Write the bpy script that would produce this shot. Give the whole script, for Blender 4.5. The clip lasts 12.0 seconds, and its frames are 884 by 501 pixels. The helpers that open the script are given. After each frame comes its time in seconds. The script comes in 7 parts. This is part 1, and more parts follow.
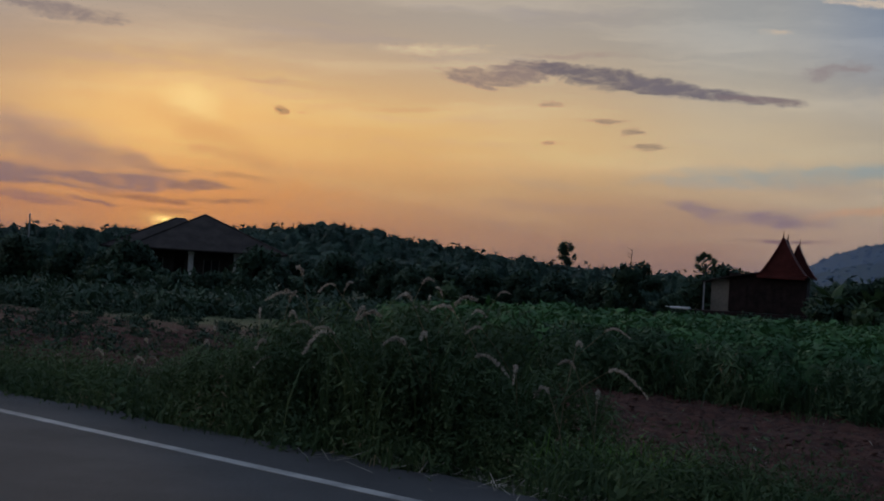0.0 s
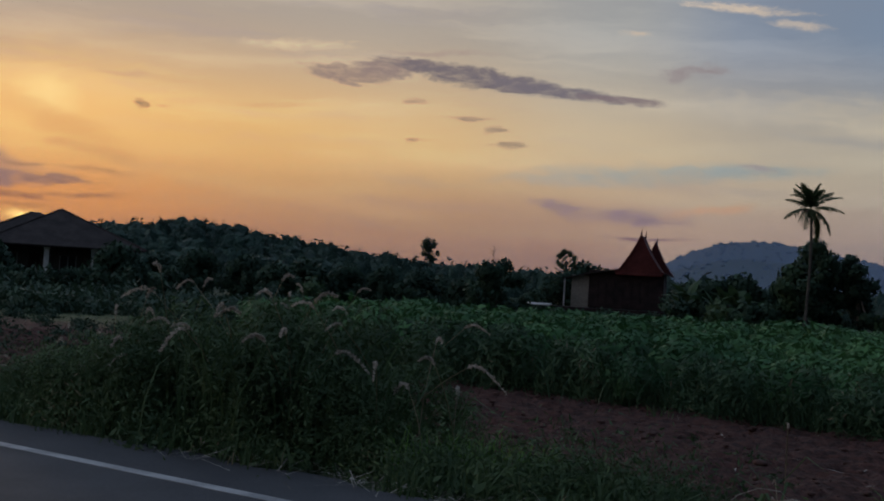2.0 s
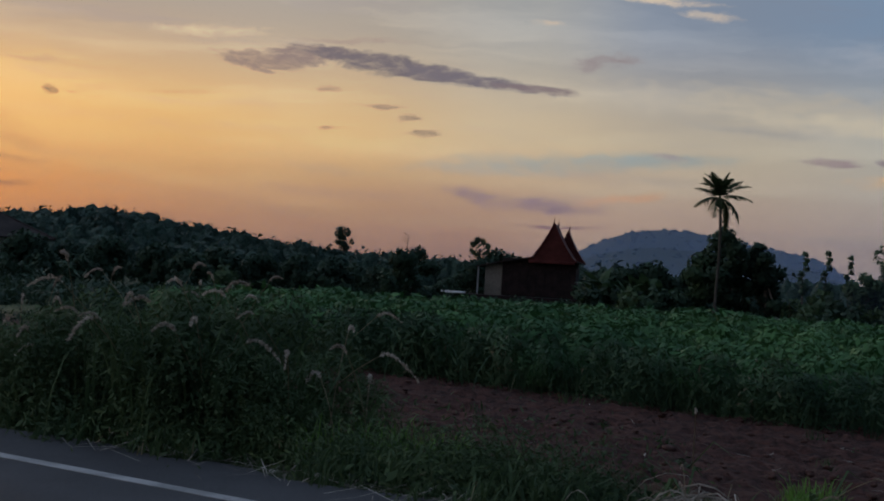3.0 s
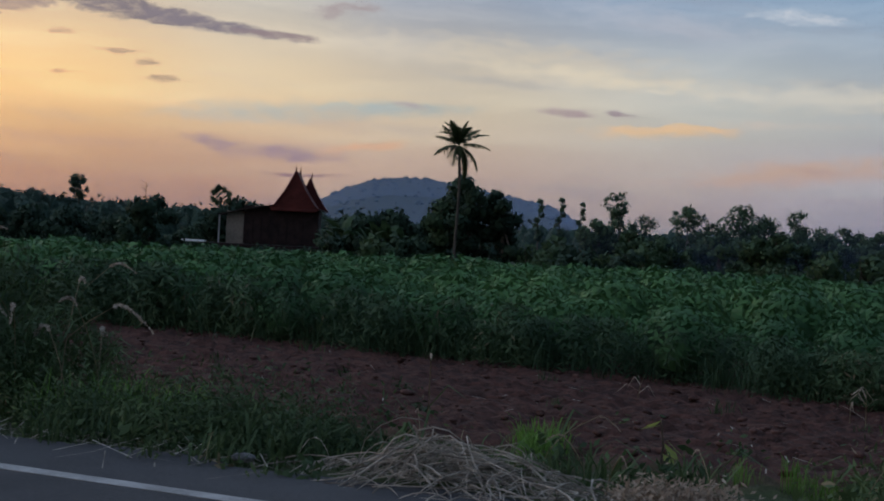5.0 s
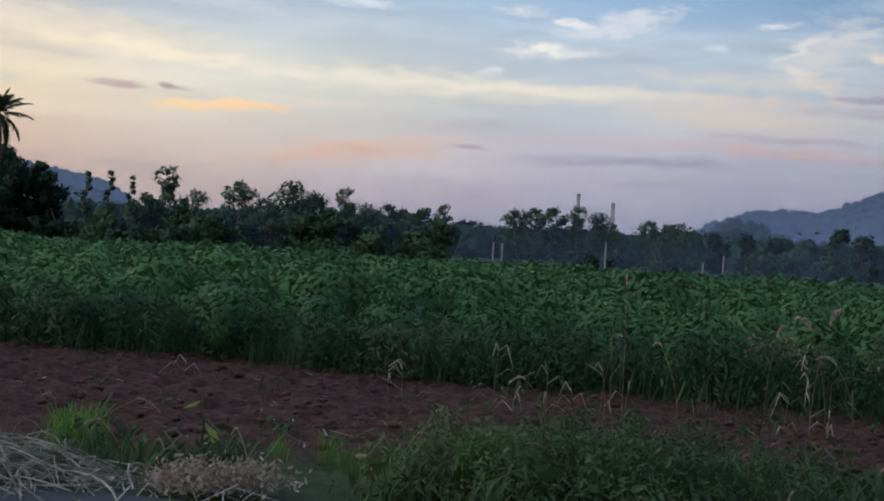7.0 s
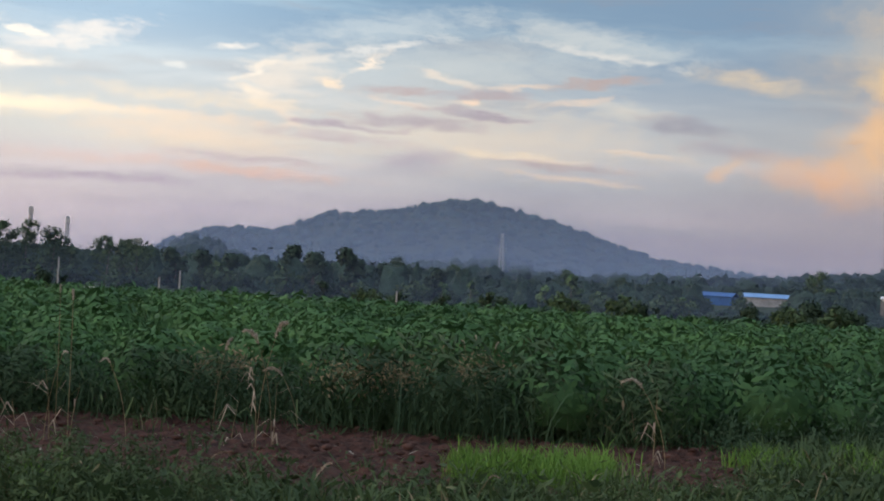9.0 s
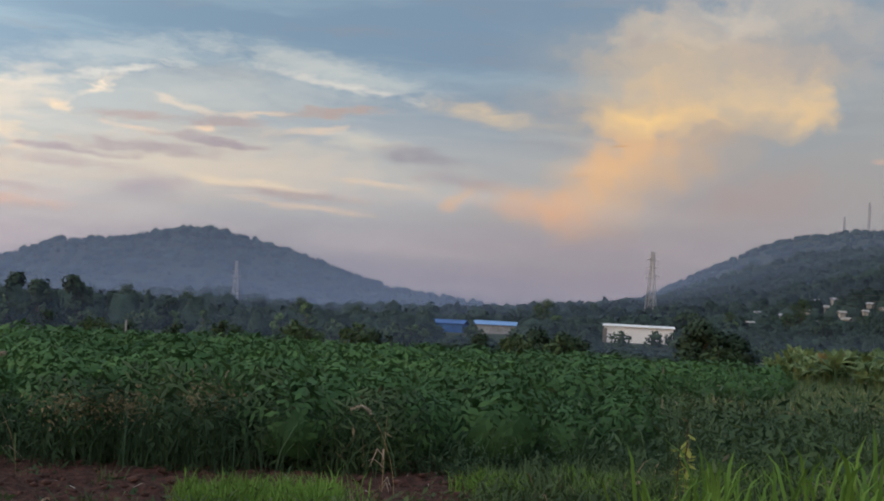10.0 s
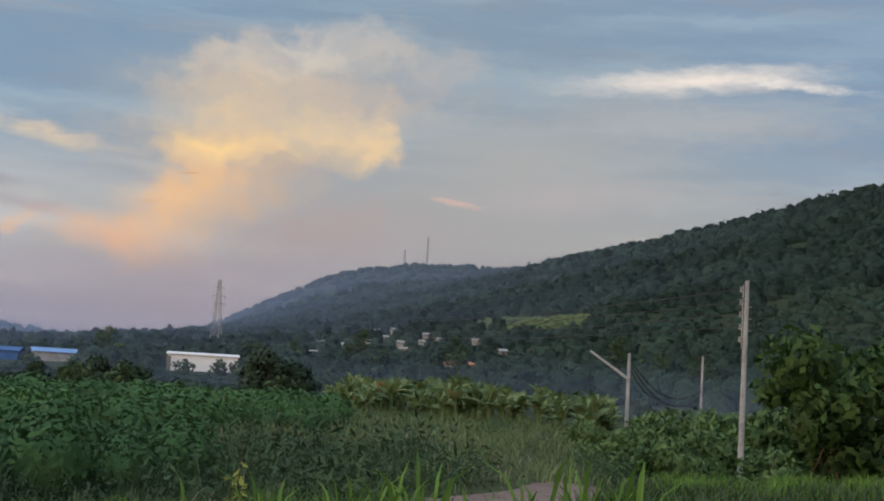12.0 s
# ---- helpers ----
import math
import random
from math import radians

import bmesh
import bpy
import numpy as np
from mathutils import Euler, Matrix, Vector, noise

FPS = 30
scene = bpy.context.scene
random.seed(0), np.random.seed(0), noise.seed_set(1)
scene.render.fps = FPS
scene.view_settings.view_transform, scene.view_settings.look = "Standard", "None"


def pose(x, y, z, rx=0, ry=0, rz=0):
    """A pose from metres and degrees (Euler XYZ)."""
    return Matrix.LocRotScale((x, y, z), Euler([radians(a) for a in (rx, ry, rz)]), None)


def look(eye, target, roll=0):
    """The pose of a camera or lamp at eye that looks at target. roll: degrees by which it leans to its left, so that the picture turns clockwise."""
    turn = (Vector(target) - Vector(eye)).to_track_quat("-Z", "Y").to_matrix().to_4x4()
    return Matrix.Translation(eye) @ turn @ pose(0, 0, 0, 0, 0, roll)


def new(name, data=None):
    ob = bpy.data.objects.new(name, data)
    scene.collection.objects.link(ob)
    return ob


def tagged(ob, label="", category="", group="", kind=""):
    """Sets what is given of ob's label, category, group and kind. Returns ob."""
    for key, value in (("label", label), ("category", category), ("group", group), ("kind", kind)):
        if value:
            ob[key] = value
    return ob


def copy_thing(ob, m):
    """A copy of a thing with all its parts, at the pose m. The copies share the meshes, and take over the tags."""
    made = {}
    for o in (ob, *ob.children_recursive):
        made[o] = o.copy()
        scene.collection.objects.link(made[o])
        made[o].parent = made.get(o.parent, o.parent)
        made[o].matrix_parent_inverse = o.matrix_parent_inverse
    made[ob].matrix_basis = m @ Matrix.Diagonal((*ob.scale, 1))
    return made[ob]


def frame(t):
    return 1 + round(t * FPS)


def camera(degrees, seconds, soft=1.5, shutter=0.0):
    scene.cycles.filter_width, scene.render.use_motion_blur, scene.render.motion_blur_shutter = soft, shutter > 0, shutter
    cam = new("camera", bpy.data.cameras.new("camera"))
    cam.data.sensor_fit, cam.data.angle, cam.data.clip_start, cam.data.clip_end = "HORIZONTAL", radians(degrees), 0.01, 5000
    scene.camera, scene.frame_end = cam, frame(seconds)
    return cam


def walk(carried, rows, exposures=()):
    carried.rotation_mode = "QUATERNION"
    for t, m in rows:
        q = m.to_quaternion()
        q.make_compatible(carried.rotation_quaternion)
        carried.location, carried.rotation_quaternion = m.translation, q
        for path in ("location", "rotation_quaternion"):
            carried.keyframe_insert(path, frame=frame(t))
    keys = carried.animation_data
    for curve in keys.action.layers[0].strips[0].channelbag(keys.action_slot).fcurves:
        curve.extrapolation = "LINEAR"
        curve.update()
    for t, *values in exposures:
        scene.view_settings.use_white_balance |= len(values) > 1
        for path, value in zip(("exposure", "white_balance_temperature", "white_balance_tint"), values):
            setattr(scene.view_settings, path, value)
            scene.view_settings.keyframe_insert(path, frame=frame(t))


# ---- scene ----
cam = camera(35.99, 12.0, soft=1.9)

# seconds, heading (degrees to the right of +y), tilt, roll, rise of the eye: a hand-held turn on the far side of the road
EYE_HEIGHT, ARM = 1.6, 0.26
TURN = [
    (0.0, -0.66, 1.03, 3.38, 0.000),
    (0.5, 0.22, 1.08, 3.29, 0.001),
    (1.0, 1.61, 1.19, 3.35, 0.001),
    (1.5, 3.28, 1.25, 3.43, 0.002),
    (2.0, 5.08, 1.22, 3.46, 0.003),
    (2.5, 6.86, 1.09, 3.46, 0.003),
    (4.3, 14.93, 0.04, 3.11, 0.006),
    (4.5, 16.17, -0.19, 3.11, 0.006),
    (5.0, 19.62, -0.67, 2.97, 0.012),
    (5.5, 23.54, -1.00, 2.92, 0.026),
    (6.0, 27.98, -1.06, 2.98, 0.042),
    (6.5, 33.00, -0.88, 3.10, 0.054),
    (7.0, 38.33, -0.74, 3.26, 0.056),
    (7.2, 40.53, -0.70, 3.21, 0.056),
    (9.0, 60.79, 1.19, 3.28, 0.050),
    (9.5, 66.44, 2.10, 3.16, 0.050),
    (10.0, 71.83, 2.98, 3.13, 0.050),
    (10.5, 76.72, 3.72, 3.32, 0.050),
    (11.0, 81.12, 4.33, 3.31, 0.050),
    (11.5, 85.29, 4.80, 3.34, 0.050),
    (12.0, 89.83, 5.19, 3.38, 0.050)]


def bearing(az, d, z=0.0):
    """The place d metres off in the direction az, in degrees to the right of +y."""
    a = radians(az)
    return Vector((d * math.sin(a), d * math.cos(a), z))


rows = []
for t, az, tilt, roll, rise in TURN:
    eye = bearing(az, ARM, EYE_HEIGHT + rise)
    rows.append((t, look(eye, eye + bearing(az, math.cos(radians(tilt)), math.sin(radians(tilt))), roll)))
walk(cam, rows, [
    (0.0, -0.88, 5800, 10), (2.5, -0.80, 5750, 10), (4.5, -0.56, 5750, 10), (5.0, -0.36, 5750, 10), (5.5, -0.20, 5650, 10), (7.0, 0.12, 5900, 10), (9.0, 0.53, 6850, 10), (9.5, 0.42, 7050, 10), (10.5, 0.36, 7150, 10), (12.0, 0.50, 7050, 10)])

# ---------------------------------------------------------------- sky and sun
SUN_AZ, SUN_EL = -12.3, 1.6


def srgb(r, g, b):
    def lin(c):
        c /= 255.0
        return c / 12.92 if c <= 0.04045 else ((c + 0.055) / 1.055) ** 2.4
    return (lin(r), lin(g), lin(b), 1.0)


class Nodes:
    """A short hand for building a node tree."""

    def __init__(self, tree):
        self.tree = tree

    def add(self, kind, *sources, **values):
        n = self.tree.nodes.new(kind)
        for key, value in values.items():
            if key == "op":
                n.operation = value
            elif key == "blend":
                n.blend_type = value
            elif key == "soft":
                n.interpolation_type = value
            elif key == "data":
                n.data_type = value
            elif key == "dims":
                n.noise_dimensions = value
            else:
                n.inputs[key.replace("_", " ")].default_value = value
        for i, s in enumerate(sources):
            if s is None:
                continue
            if isinstance(s, (int, float)):
                n.inputs[i].default_value = s
            else:
                self.tree.links.new(s, n.inputs[i])
        return n

    def math(self, op, a, b=0.0):
        return self.add("ShaderNodeMath", a, b, op=op).outputs[0]

    def span(self, value, a, b, c=0.0, d=1.0, soft="SMOOTHSTEP"):
        n = self.add("ShaderNodeMapRange", value, soft=soft)
        for i, v in enumerate((a, b, c, d)):
            n.inputs[i + 1].default_value = v
        return n.outputs[0]

    def mix(self, fac, a, b, blend="MIX"):
        n = self.add("ShaderNodeMixRGB", None, None, None, blend=blend)
        for i, s in enumerate((fac, a, b)):
            if isinstance(s, (int, float, tuple)):
                n.inputs[i].default_value = s
            else:
                self.tree.links.new(s, n.inputs[i])
        return n.outputs[0]

    def noise(self, vec, scale, detail=4.0, rough=0.55, out=0):
        n = self.add("ShaderNodeTexNoise", Scale=scale, Detail=detail, Roughness=rough)
        if vec is not None:
            self.tree.links.new(vec, n.inputs["Vector"])
        return n.outputs[out]

    def scaled(self, vec, x, y, z):
        n = self.add("ShaderNodeVectorMath", vec, op="MULTIPLY")
        n.inputs[1].default_value = (x, y, z)
        return n.outputs[0]

    def ramp(self, value, stops):
        n = self.add("ShaderNodeValToRGB", value)
        els = n.color_ramp.elements
        n.color_ramp.interpolation = "EASE"
        while len(els) < len(stops):
            els.new(0.5)
        for e, (p, c) in zip(els, stops):
            e.position = p
            e.color = c
        return n.outputs[0]


# clouds, group by group: heading, height, half width, half height, lean, colour, density, softness, raggedness, heaped


def clouds_dark_bars_over_the_sun(cloud):
    """Dark bars over the sun."""
    cloud(-17.2, 4.35, 6.0, 1.5, -14, (148, 120, 112), 0.9, 0.9, 0.4)
    cloud(-13.6, 3.9, 3.0, 0.5, -16, (150, 118, 106), 0.8, 0.8, 0.5)
    cloud(-15.6, 3.02, 5.8, 0.5, 0, (110, 98, 108), 1.0, 0.45, 0.45)
    cloud(-18.4, 3.1, 2.6, 0.55, 0, (118, 104, 112), 0.9, 0.6, 0.5)
    cloud(-11.0, 3.1, 1.6, 0.32, 2, (116, 94, 94), 0.95, 0.5, 0.6)
    cloud(-12.2, 3.66, 1.0, 0.1, -2, (132, 98, 86), 0.9, 0.6, 0.5)
    cloud(-16.2, 2.45, 3.0, 0.16, -4, (232, 164, 94), 0.8, 0.8, 0.6)
    cloud(-17.4, 2.15, 2.6, 0.26, -6, (150, 112, 104), 0.85, 0.7, 0.7)
    cloud(-15.2, 2.2, 1.4, 0.14, -6, (128, 96, 94), 0.9, 0.6, 0.6)
    cloud(-12.9, 2.42, 2.4, 0.16, -3, (136, 88, 66), 1.0, 0.7, 0.6)
    cloud(-9.8, 2.55, 2.2, 0.14, 4, (150, 100, 70), 0.9, 0.7, 0.6)
    cloud(-15.8, 2.9, 2.6, 0.2, -5, (206, 146, 92), 0.9, 0.8, 0.7)
    cloud(-9.2, 3.6, 2.4, 0.16, -4, (190, 132, 84), 0.8, 0.8, 0.8)
    cloud(-9.6, 4.4, 3.4, 0.3, -10, (196, 142, 92), 0.7, 0.9, 0.8)
    cloud(-6.0, 7.5, 3.4, 0.22, -4, (206, 166, 116), 0.75, 0.9, 0.9)
    cloud(-2.5, 6.9, 2.2, 0.16, 3, (206, 162, 110), 0.7, 0.9, 0.9)
    cloud(-1.5, 9.4, 3.4, 0.3, 2, (236, 206, 158), 0.7, 1.0, 0.9)
    cloud(0.5, 5.0, 4.0, 0.25, -2, (240, 192, 126), 0.7, 1.0, 0.9)
    cloud(-12.2, 2.0, 1.9, 0.11, -2, (168, 106, 62), 0.8, 0.7, 0.6)
    cloud(-16.9, 9.75, 3.6, 0.42, -3, (122, 112, 112), 0.9, 0.7, 0.9)
    cloud(-7.8, 6.42, 0.42, 0.26, 0, (132, 104, 84), 1.0, 0.6, 0.6)
    cloud(-6.8, 6.35, 0.35, 0.1, 0, (176, 138, 100), 0.8, 0.7, 0.6)
    cloud(-8.4, 7.6, 1.6, 0.18, 0, (186, 152, 118), 0.6, 0.8, 0.9)
    cloud(-10.5, 5.3, 4.2, 0.9, -18, (208, 150, 92), 0.6, 0.9, 0.7)


def clouds_the_long_bar(cloud):
    """The long bar."""
    cloud(0.6, 8.35, 2.5, 0.42, -5, (140, 118, 110), 0.95, 0.5, 0.6)
    cloud(2.9, 8.75, 2.6, 0.5, 2, (138, 118, 112), 0.95, 0.5, 0.6)
    cloud(0.6, 8.02, 1.2, 0.18, -10, (146, 122, 112), 0.85, 0.6, 0.8)
    cloud(6.0, 8.55, 4.3, 0.52, -6, (106, 98, 104), 1.0, 0.4, 0.55)
    cloud(9.2, 8.2, 3.8, 0.4, -7, (110, 102, 110), 1.0, 0.5, 0.5)
    cloud(12.2, 7.88, 2.4, 0.22, -2, (128, 110, 112), 0.95, 0.6, 0.5)
    cloud(4.4, 9.45, 2.8, 0.22, 2, (170, 144, 128), 0.7, 0.8, 0.9)
    cloud(15.0, 9.1, 2.0, 0.36, 6, (156, 138, 134), 0.85, 0.8, 0.9)
    cloud(5.7, 6.72, 1.0, 0.16, 0, (158, 128, 108), 0.9, 0.7, 0.8)
    cloud(7.2, 6.4, 0.8, 0.2, 8, (152, 124, 106), 0.9, 0.7, 0.8)
    cloud(7.5, 5.8, 1.0, 0.2, 2, (148, 120, 104), 0.9, 0.7, 0.8)
    cloud(3.5, 5.8, 0.7, 0.12, 0, (172, 132, 104), 0.8, 0.7, 0.7)
    cloud(3.6, 7.38, 0.7, 0.12, 0, (172, 138, 112), 0.8, 0.7, 0.7)
    cloud(17.0, 11.75, 3.0, 0.34, -3, (232, 206, 176), 0.95, 0.8, 0.9)
    cloud(19.4, 11.1, 1.6, 0.26, -4, (222, 200, 176), 0.9, 0.8, 0.9)
    cloud(12.7, 10.6, 0.9, 0.2, 0, (214, 190, 162), 0.85, 0.8, 0.8)


def clouds_above_the_stilt_house(cloud):
    """Above the stilt house."""
    cloud(12.5, 4.75, 7.0, 0.7, 4, (172, 172, 160), 0.8, 0.9, 0.5)
    cloud(17.5, 5.2, 4.5, 0.45, 2, (164, 176, 172), 0.8, 0.9, 0.6)
    cloud(10.0, 3.35, 1.6, 0.3, -6, (160, 132, 132), 0.9, 0.7, 0.7)
    cloud(12.8, 3.05, 3.4, 0.42, -1, (158, 130, 136), 0.9, 0.8, 0.6)
    cloud(16.2, 3.5, 2.6, 0.26, 8, (240, 184, 136), 0.95, 0.8, 0.6)
    cloud(13.4, 2.15, 2.8, 0.12, 1, (152, 112, 114), 0.85, 0.8, 0.5)
    cloud(4.5, 3.1, 5.0, 0.35, 0, (190, 150, 120), 0.5, 0.9, 0.6)
    cloud(17.9, 5.35, 1.0, 0.2, -6, (168, 150, 150), 0.85, 0.8, 0.8)
    cloud(24.8, 5.32, 1.9, 0.2, -3, (172, 146, 144), 0.9, 0.7, 0.8)
    cloud(26.8, 5.38, 0.7, 0.16, -3, (160, 138, 140), 0.9, 0.7, 0.8)


def clouds_pale_bands(cloud):
    """Pale bands over the far trees."""
    cloud(22.5, 7.4, 10.0, 1.2, -4, (216, 198, 170), 0.7, 1.0, 0.7)
    cloud(21.5, 6.55, 4.5, 0.35, -4, (178, 168, 158), 0.6, 0.9, 0.6)
    cloud(36.5, 6.2, 14.0, 0.85, -1, (228, 216, 194), 0.9, 0.9, 0.7)
    cloud(28.8, 4.75, 4.6, 0.42, 3, (250, 204, 150), 0.95, 0.9, 0.8)
    cloud(33.5, 5.12, 4.0, 0.2, 1, (222, 206, 186), 0.7, 0.9, 0.8)
    cloud(34.4, 3.2, 7.0, 0.8, 6, (246, 200, 164), 0.95, 1.0, 0.6)
    cloud(34.5, 3.35, 1.6, 0.12, 0, (184, 150, 152), 0.8, 0.8, 0.7)
    cloud(39.2, 3.68, 1.1, 0.13, 0, (166, 144, 156), 0.85, 0.8, 0.7)
    cloud(46.5, 3.4, 8.0, 0.36, 1, (172, 154, 170), 0.75, 0.9, 0.7)
    cloud(47.0, 4.2, 9.0, 0.45, 1, (222, 190, 178), 0.6, 1.0, 0.7)
    cloud(42.3, 7.75, 2.6, 0.5, 4, (224, 216, 206), 0.9, 0.9, 1.1)
    cloud(45.2, 8.95, 3.8, 0.75, 14, (216, 212, 210), 0.8, 0.9, 1.1)
    cloud(41.2, 9.4, 1.6, 0.28, -4, (216, 212, 208), 0.8, 0.9, 1.0)
    cloud(39.9, 6.87, 1.0, 0.24, 4, (214, 212, 206), 0.85, 0.8, 0.9)
    cloud(34.0, 9.45, 2.6, 0.36, -4, (216, 214, 212), 0.8, 0.9, 0.9)
    cloud(29.0, 9.0, 7.0, 1.0, -8, (192, 190, 192), 0.6, 1.0, 0.6)


def clouds_bright_bands_and_the_curl(cloud):
    """Bright bands across the north-east, and the curl at the end of the arch."""
    cloud(52.6, 8.2, 1.7, 0.34, 32, (234, 224, 212), 0.9, 0.8, 0.6)
    cloud(54.9, 8.8, 1.8, 0.32, 8, (228, 220, 212), 0.8, 0.9, 0.6)
    cloud(52.4, 7.3, 1.1, 0.36, -30, (238, 222, 202), 0.85, 0.8, 0.6)
    cloud(53.9, 6.4, 1.8, 0.42, -32, (228, 210, 194), 0.7, 0.9, 0.6)
    cloud(43.3, 9.0, 1.0, 0.3, -10, (232, 224, 214), 0.9, 0.8, 0.8)
    cloud(42.2, 7.85, 1.5, 0.3, -8, (238, 228, 214), 0.95, 0.7, 0.8)
    cloud(43.5, 6.15, 9.0, 0.34, 0, (238, 224, 200), 0.8, 0.9, 0.5)
    cloud(26.0, 6.8, 6.5, 0.5, -4, (236, 216, 182), 0.75, 0.9, 0.6)
    cloud(28.6, 4.85, 3.6, 0.24, 3, (252, 206, 150), 0.9, 0.7, 0.7)
    cloud(33.4, 3.2, 4.6, 0.42, 8, (250, 202, 158), 0.8, 0.9, 0.5)


def clouds_arch_of_thin_cloud_over_the_mountain(cloud):
    """Arch of thin cloud over the mountain."""
    cloud(50.5, 5.3, 8.0, 1.3, -3, (224, 204, 184), 0.85, 1.0, 0.5)
    cloud(51.6, 9.15, 1.3, 0.2, 6, (216, 214, 212), 0.9, 0.8, 0.8)
    cloud(49.3, 8.2, 0.8, 0.22, -8, (212, 214, 214), 0.9, 0.8, 0.8)
    cloud(58.0, 10.3, 6.5, 1.0, 8, (176, 190, 202), 0.8, 1.0, 0.6)
    cloud(66.5, 10.3, 7.0, 0.85, -9, (190, 198, 204), 0.8, 1.0, 0.5)
    cloud(61.0, 8.8, 11.5, 2.0, 3, (184, 192, 198), 0.8, 1.0, 0.4)
    cloud(53.6, 8.0, 3.4, 1.4, 22, (216, 208, 200), 0.8, 1.0, 0.8)
    cloud(55.6, 7.9, 0.9, 0.3, 0, (238, 216, 192), 0.9, 0.9, 1.0)
    cloud(62.0, 5.9, 13.0, 2.2, 0, (210, 200, 190), 0.85, 1.0, 0.5)
    cloud(58.6, 7.75, 2.4, 0.3, 2, (176, 162, 166), 0.85, 0.8, 1.0)
    cloud(62.0, 7.75, 3.0, 0.34, 3, (168, 156, 164), 0.9, 0.8, 1.0)
    cloud(66.8, 8.5, 3.4, 0.34, 6, (172, 158, 160), 0.9, 0.8, 0.9)
    cloud(61.6, 7.4, 0.9, 0.2, 0, (240, 212, 188), 0.8, 0.9, 0.9)
    cloud(59.6, 6.5, 4.6, 0.45, -1, (164, 156, 168), 0.85, 0.8, 0.8)
    cloud(56.0, 5.7, 4.5, 0.35, -2, (176, 164, 172), 0.75, 0.9, 0.8)
    cloud(59.5, 4.9, 2.6, 0.8, 10, (166, 158, 174), 0.75, 1.0, 0.7)
    cloud(63.5, 5.3, 5.0, 0.3, -5, (232, 214, 192), 0.85, 0.8, 0.8)
    cloud(65.5, 4.95, 4.0, 0.22, -3, (170, 156, 164), 0.8, 0.8, 0.8)
    cloud(66.5, 4.45, 4.4, 0.24, -3, (230, 208, 186), 0.8, 0.9, 0.8)
    cloud(52.5, 4.0, 5.5, 0.42, -2, (226, 184, 164), 0.8, 1.0, 0.7)
    cloud(52.0, 4.55, 5.0, 0.22, -2, (170, 154, 168), 0.6, 0.9, 0.8)
    cloud(68.5, 7.3, 3.0, 0.6, -4, (206, 202, 196), 0.7, 1.0, 0.8)
    cloud(70.5, 6.85, 2.6, 0.55, -4, (144, 144, 160), 0.9, 0.8, 0.9)
    cloud(72.5, 5.9, 3.0, 0.5, -6, (158, 152, 164), 0.8, 0.9, 0.8)
    cloud(72.2, 5.0, 0.95, 0.5, 34, (232, 192, 158), 0.9, 0.9, 0.7)


def clouds_small_bright_and_grey_wisps_inside_the_arch(cloud):
    """Small bright and grey wisps inside the arch."""
    cloud(50.0, 6.9, 7.0, 0.5, -2, (228, 210, 186), 0.55, 0.9, 0.7)
    cloud(49.5, 6.15, 6.0, 0.3, -1, (226, 202, 180), 0.55, 0.9, 0.7)
    cloud(60.5, 8.35, 2.2, 0.24, -12, (228, 214, 200), 0.6, 0.8, 0.9)
    cloud(57.4, 8.9, 1.6, 0.34, 30, (236, 222, 208), 0.9, 0.9, 0.9)
    cloud(59.0, 7.25, 2.6, 0.2, -6, (228, 208, 192), 0.65, 0.8, 0.9)
    cloud(63.6, 8.15, 2.0, 0.18, 6, (232, 208, 188), 0.65, 0.8, 0.9)
    cloud(66.2, 7.7, 2.2, 0.2, 8, (226, 202, 184), 0.6, 0.8, 0.9)
    cloud(62.0, 6.95, 3.4, 0.24, -4, (156, 148, 164), 0.95, 0.8, 0.9)
    cloud(69.0, 5.55, 3.4, 0.2, -3, (228, 204, 184), 0.65, 0.8, 0.8)
    cloud(56.0, 6.2, 3.5, 0.2, -3, (164, 154, 168), 0.9, 0.8, 0.9)
    cloud(58.0, 9.5, 3.4, 0.3, 12, (214, 214, 214), 0.8, 1.0, 0.9)
    cloud(67.0, 9.7, 4.4, 0.3, -8, (212, 212, 212), 0.8, 1.0, 0.8)


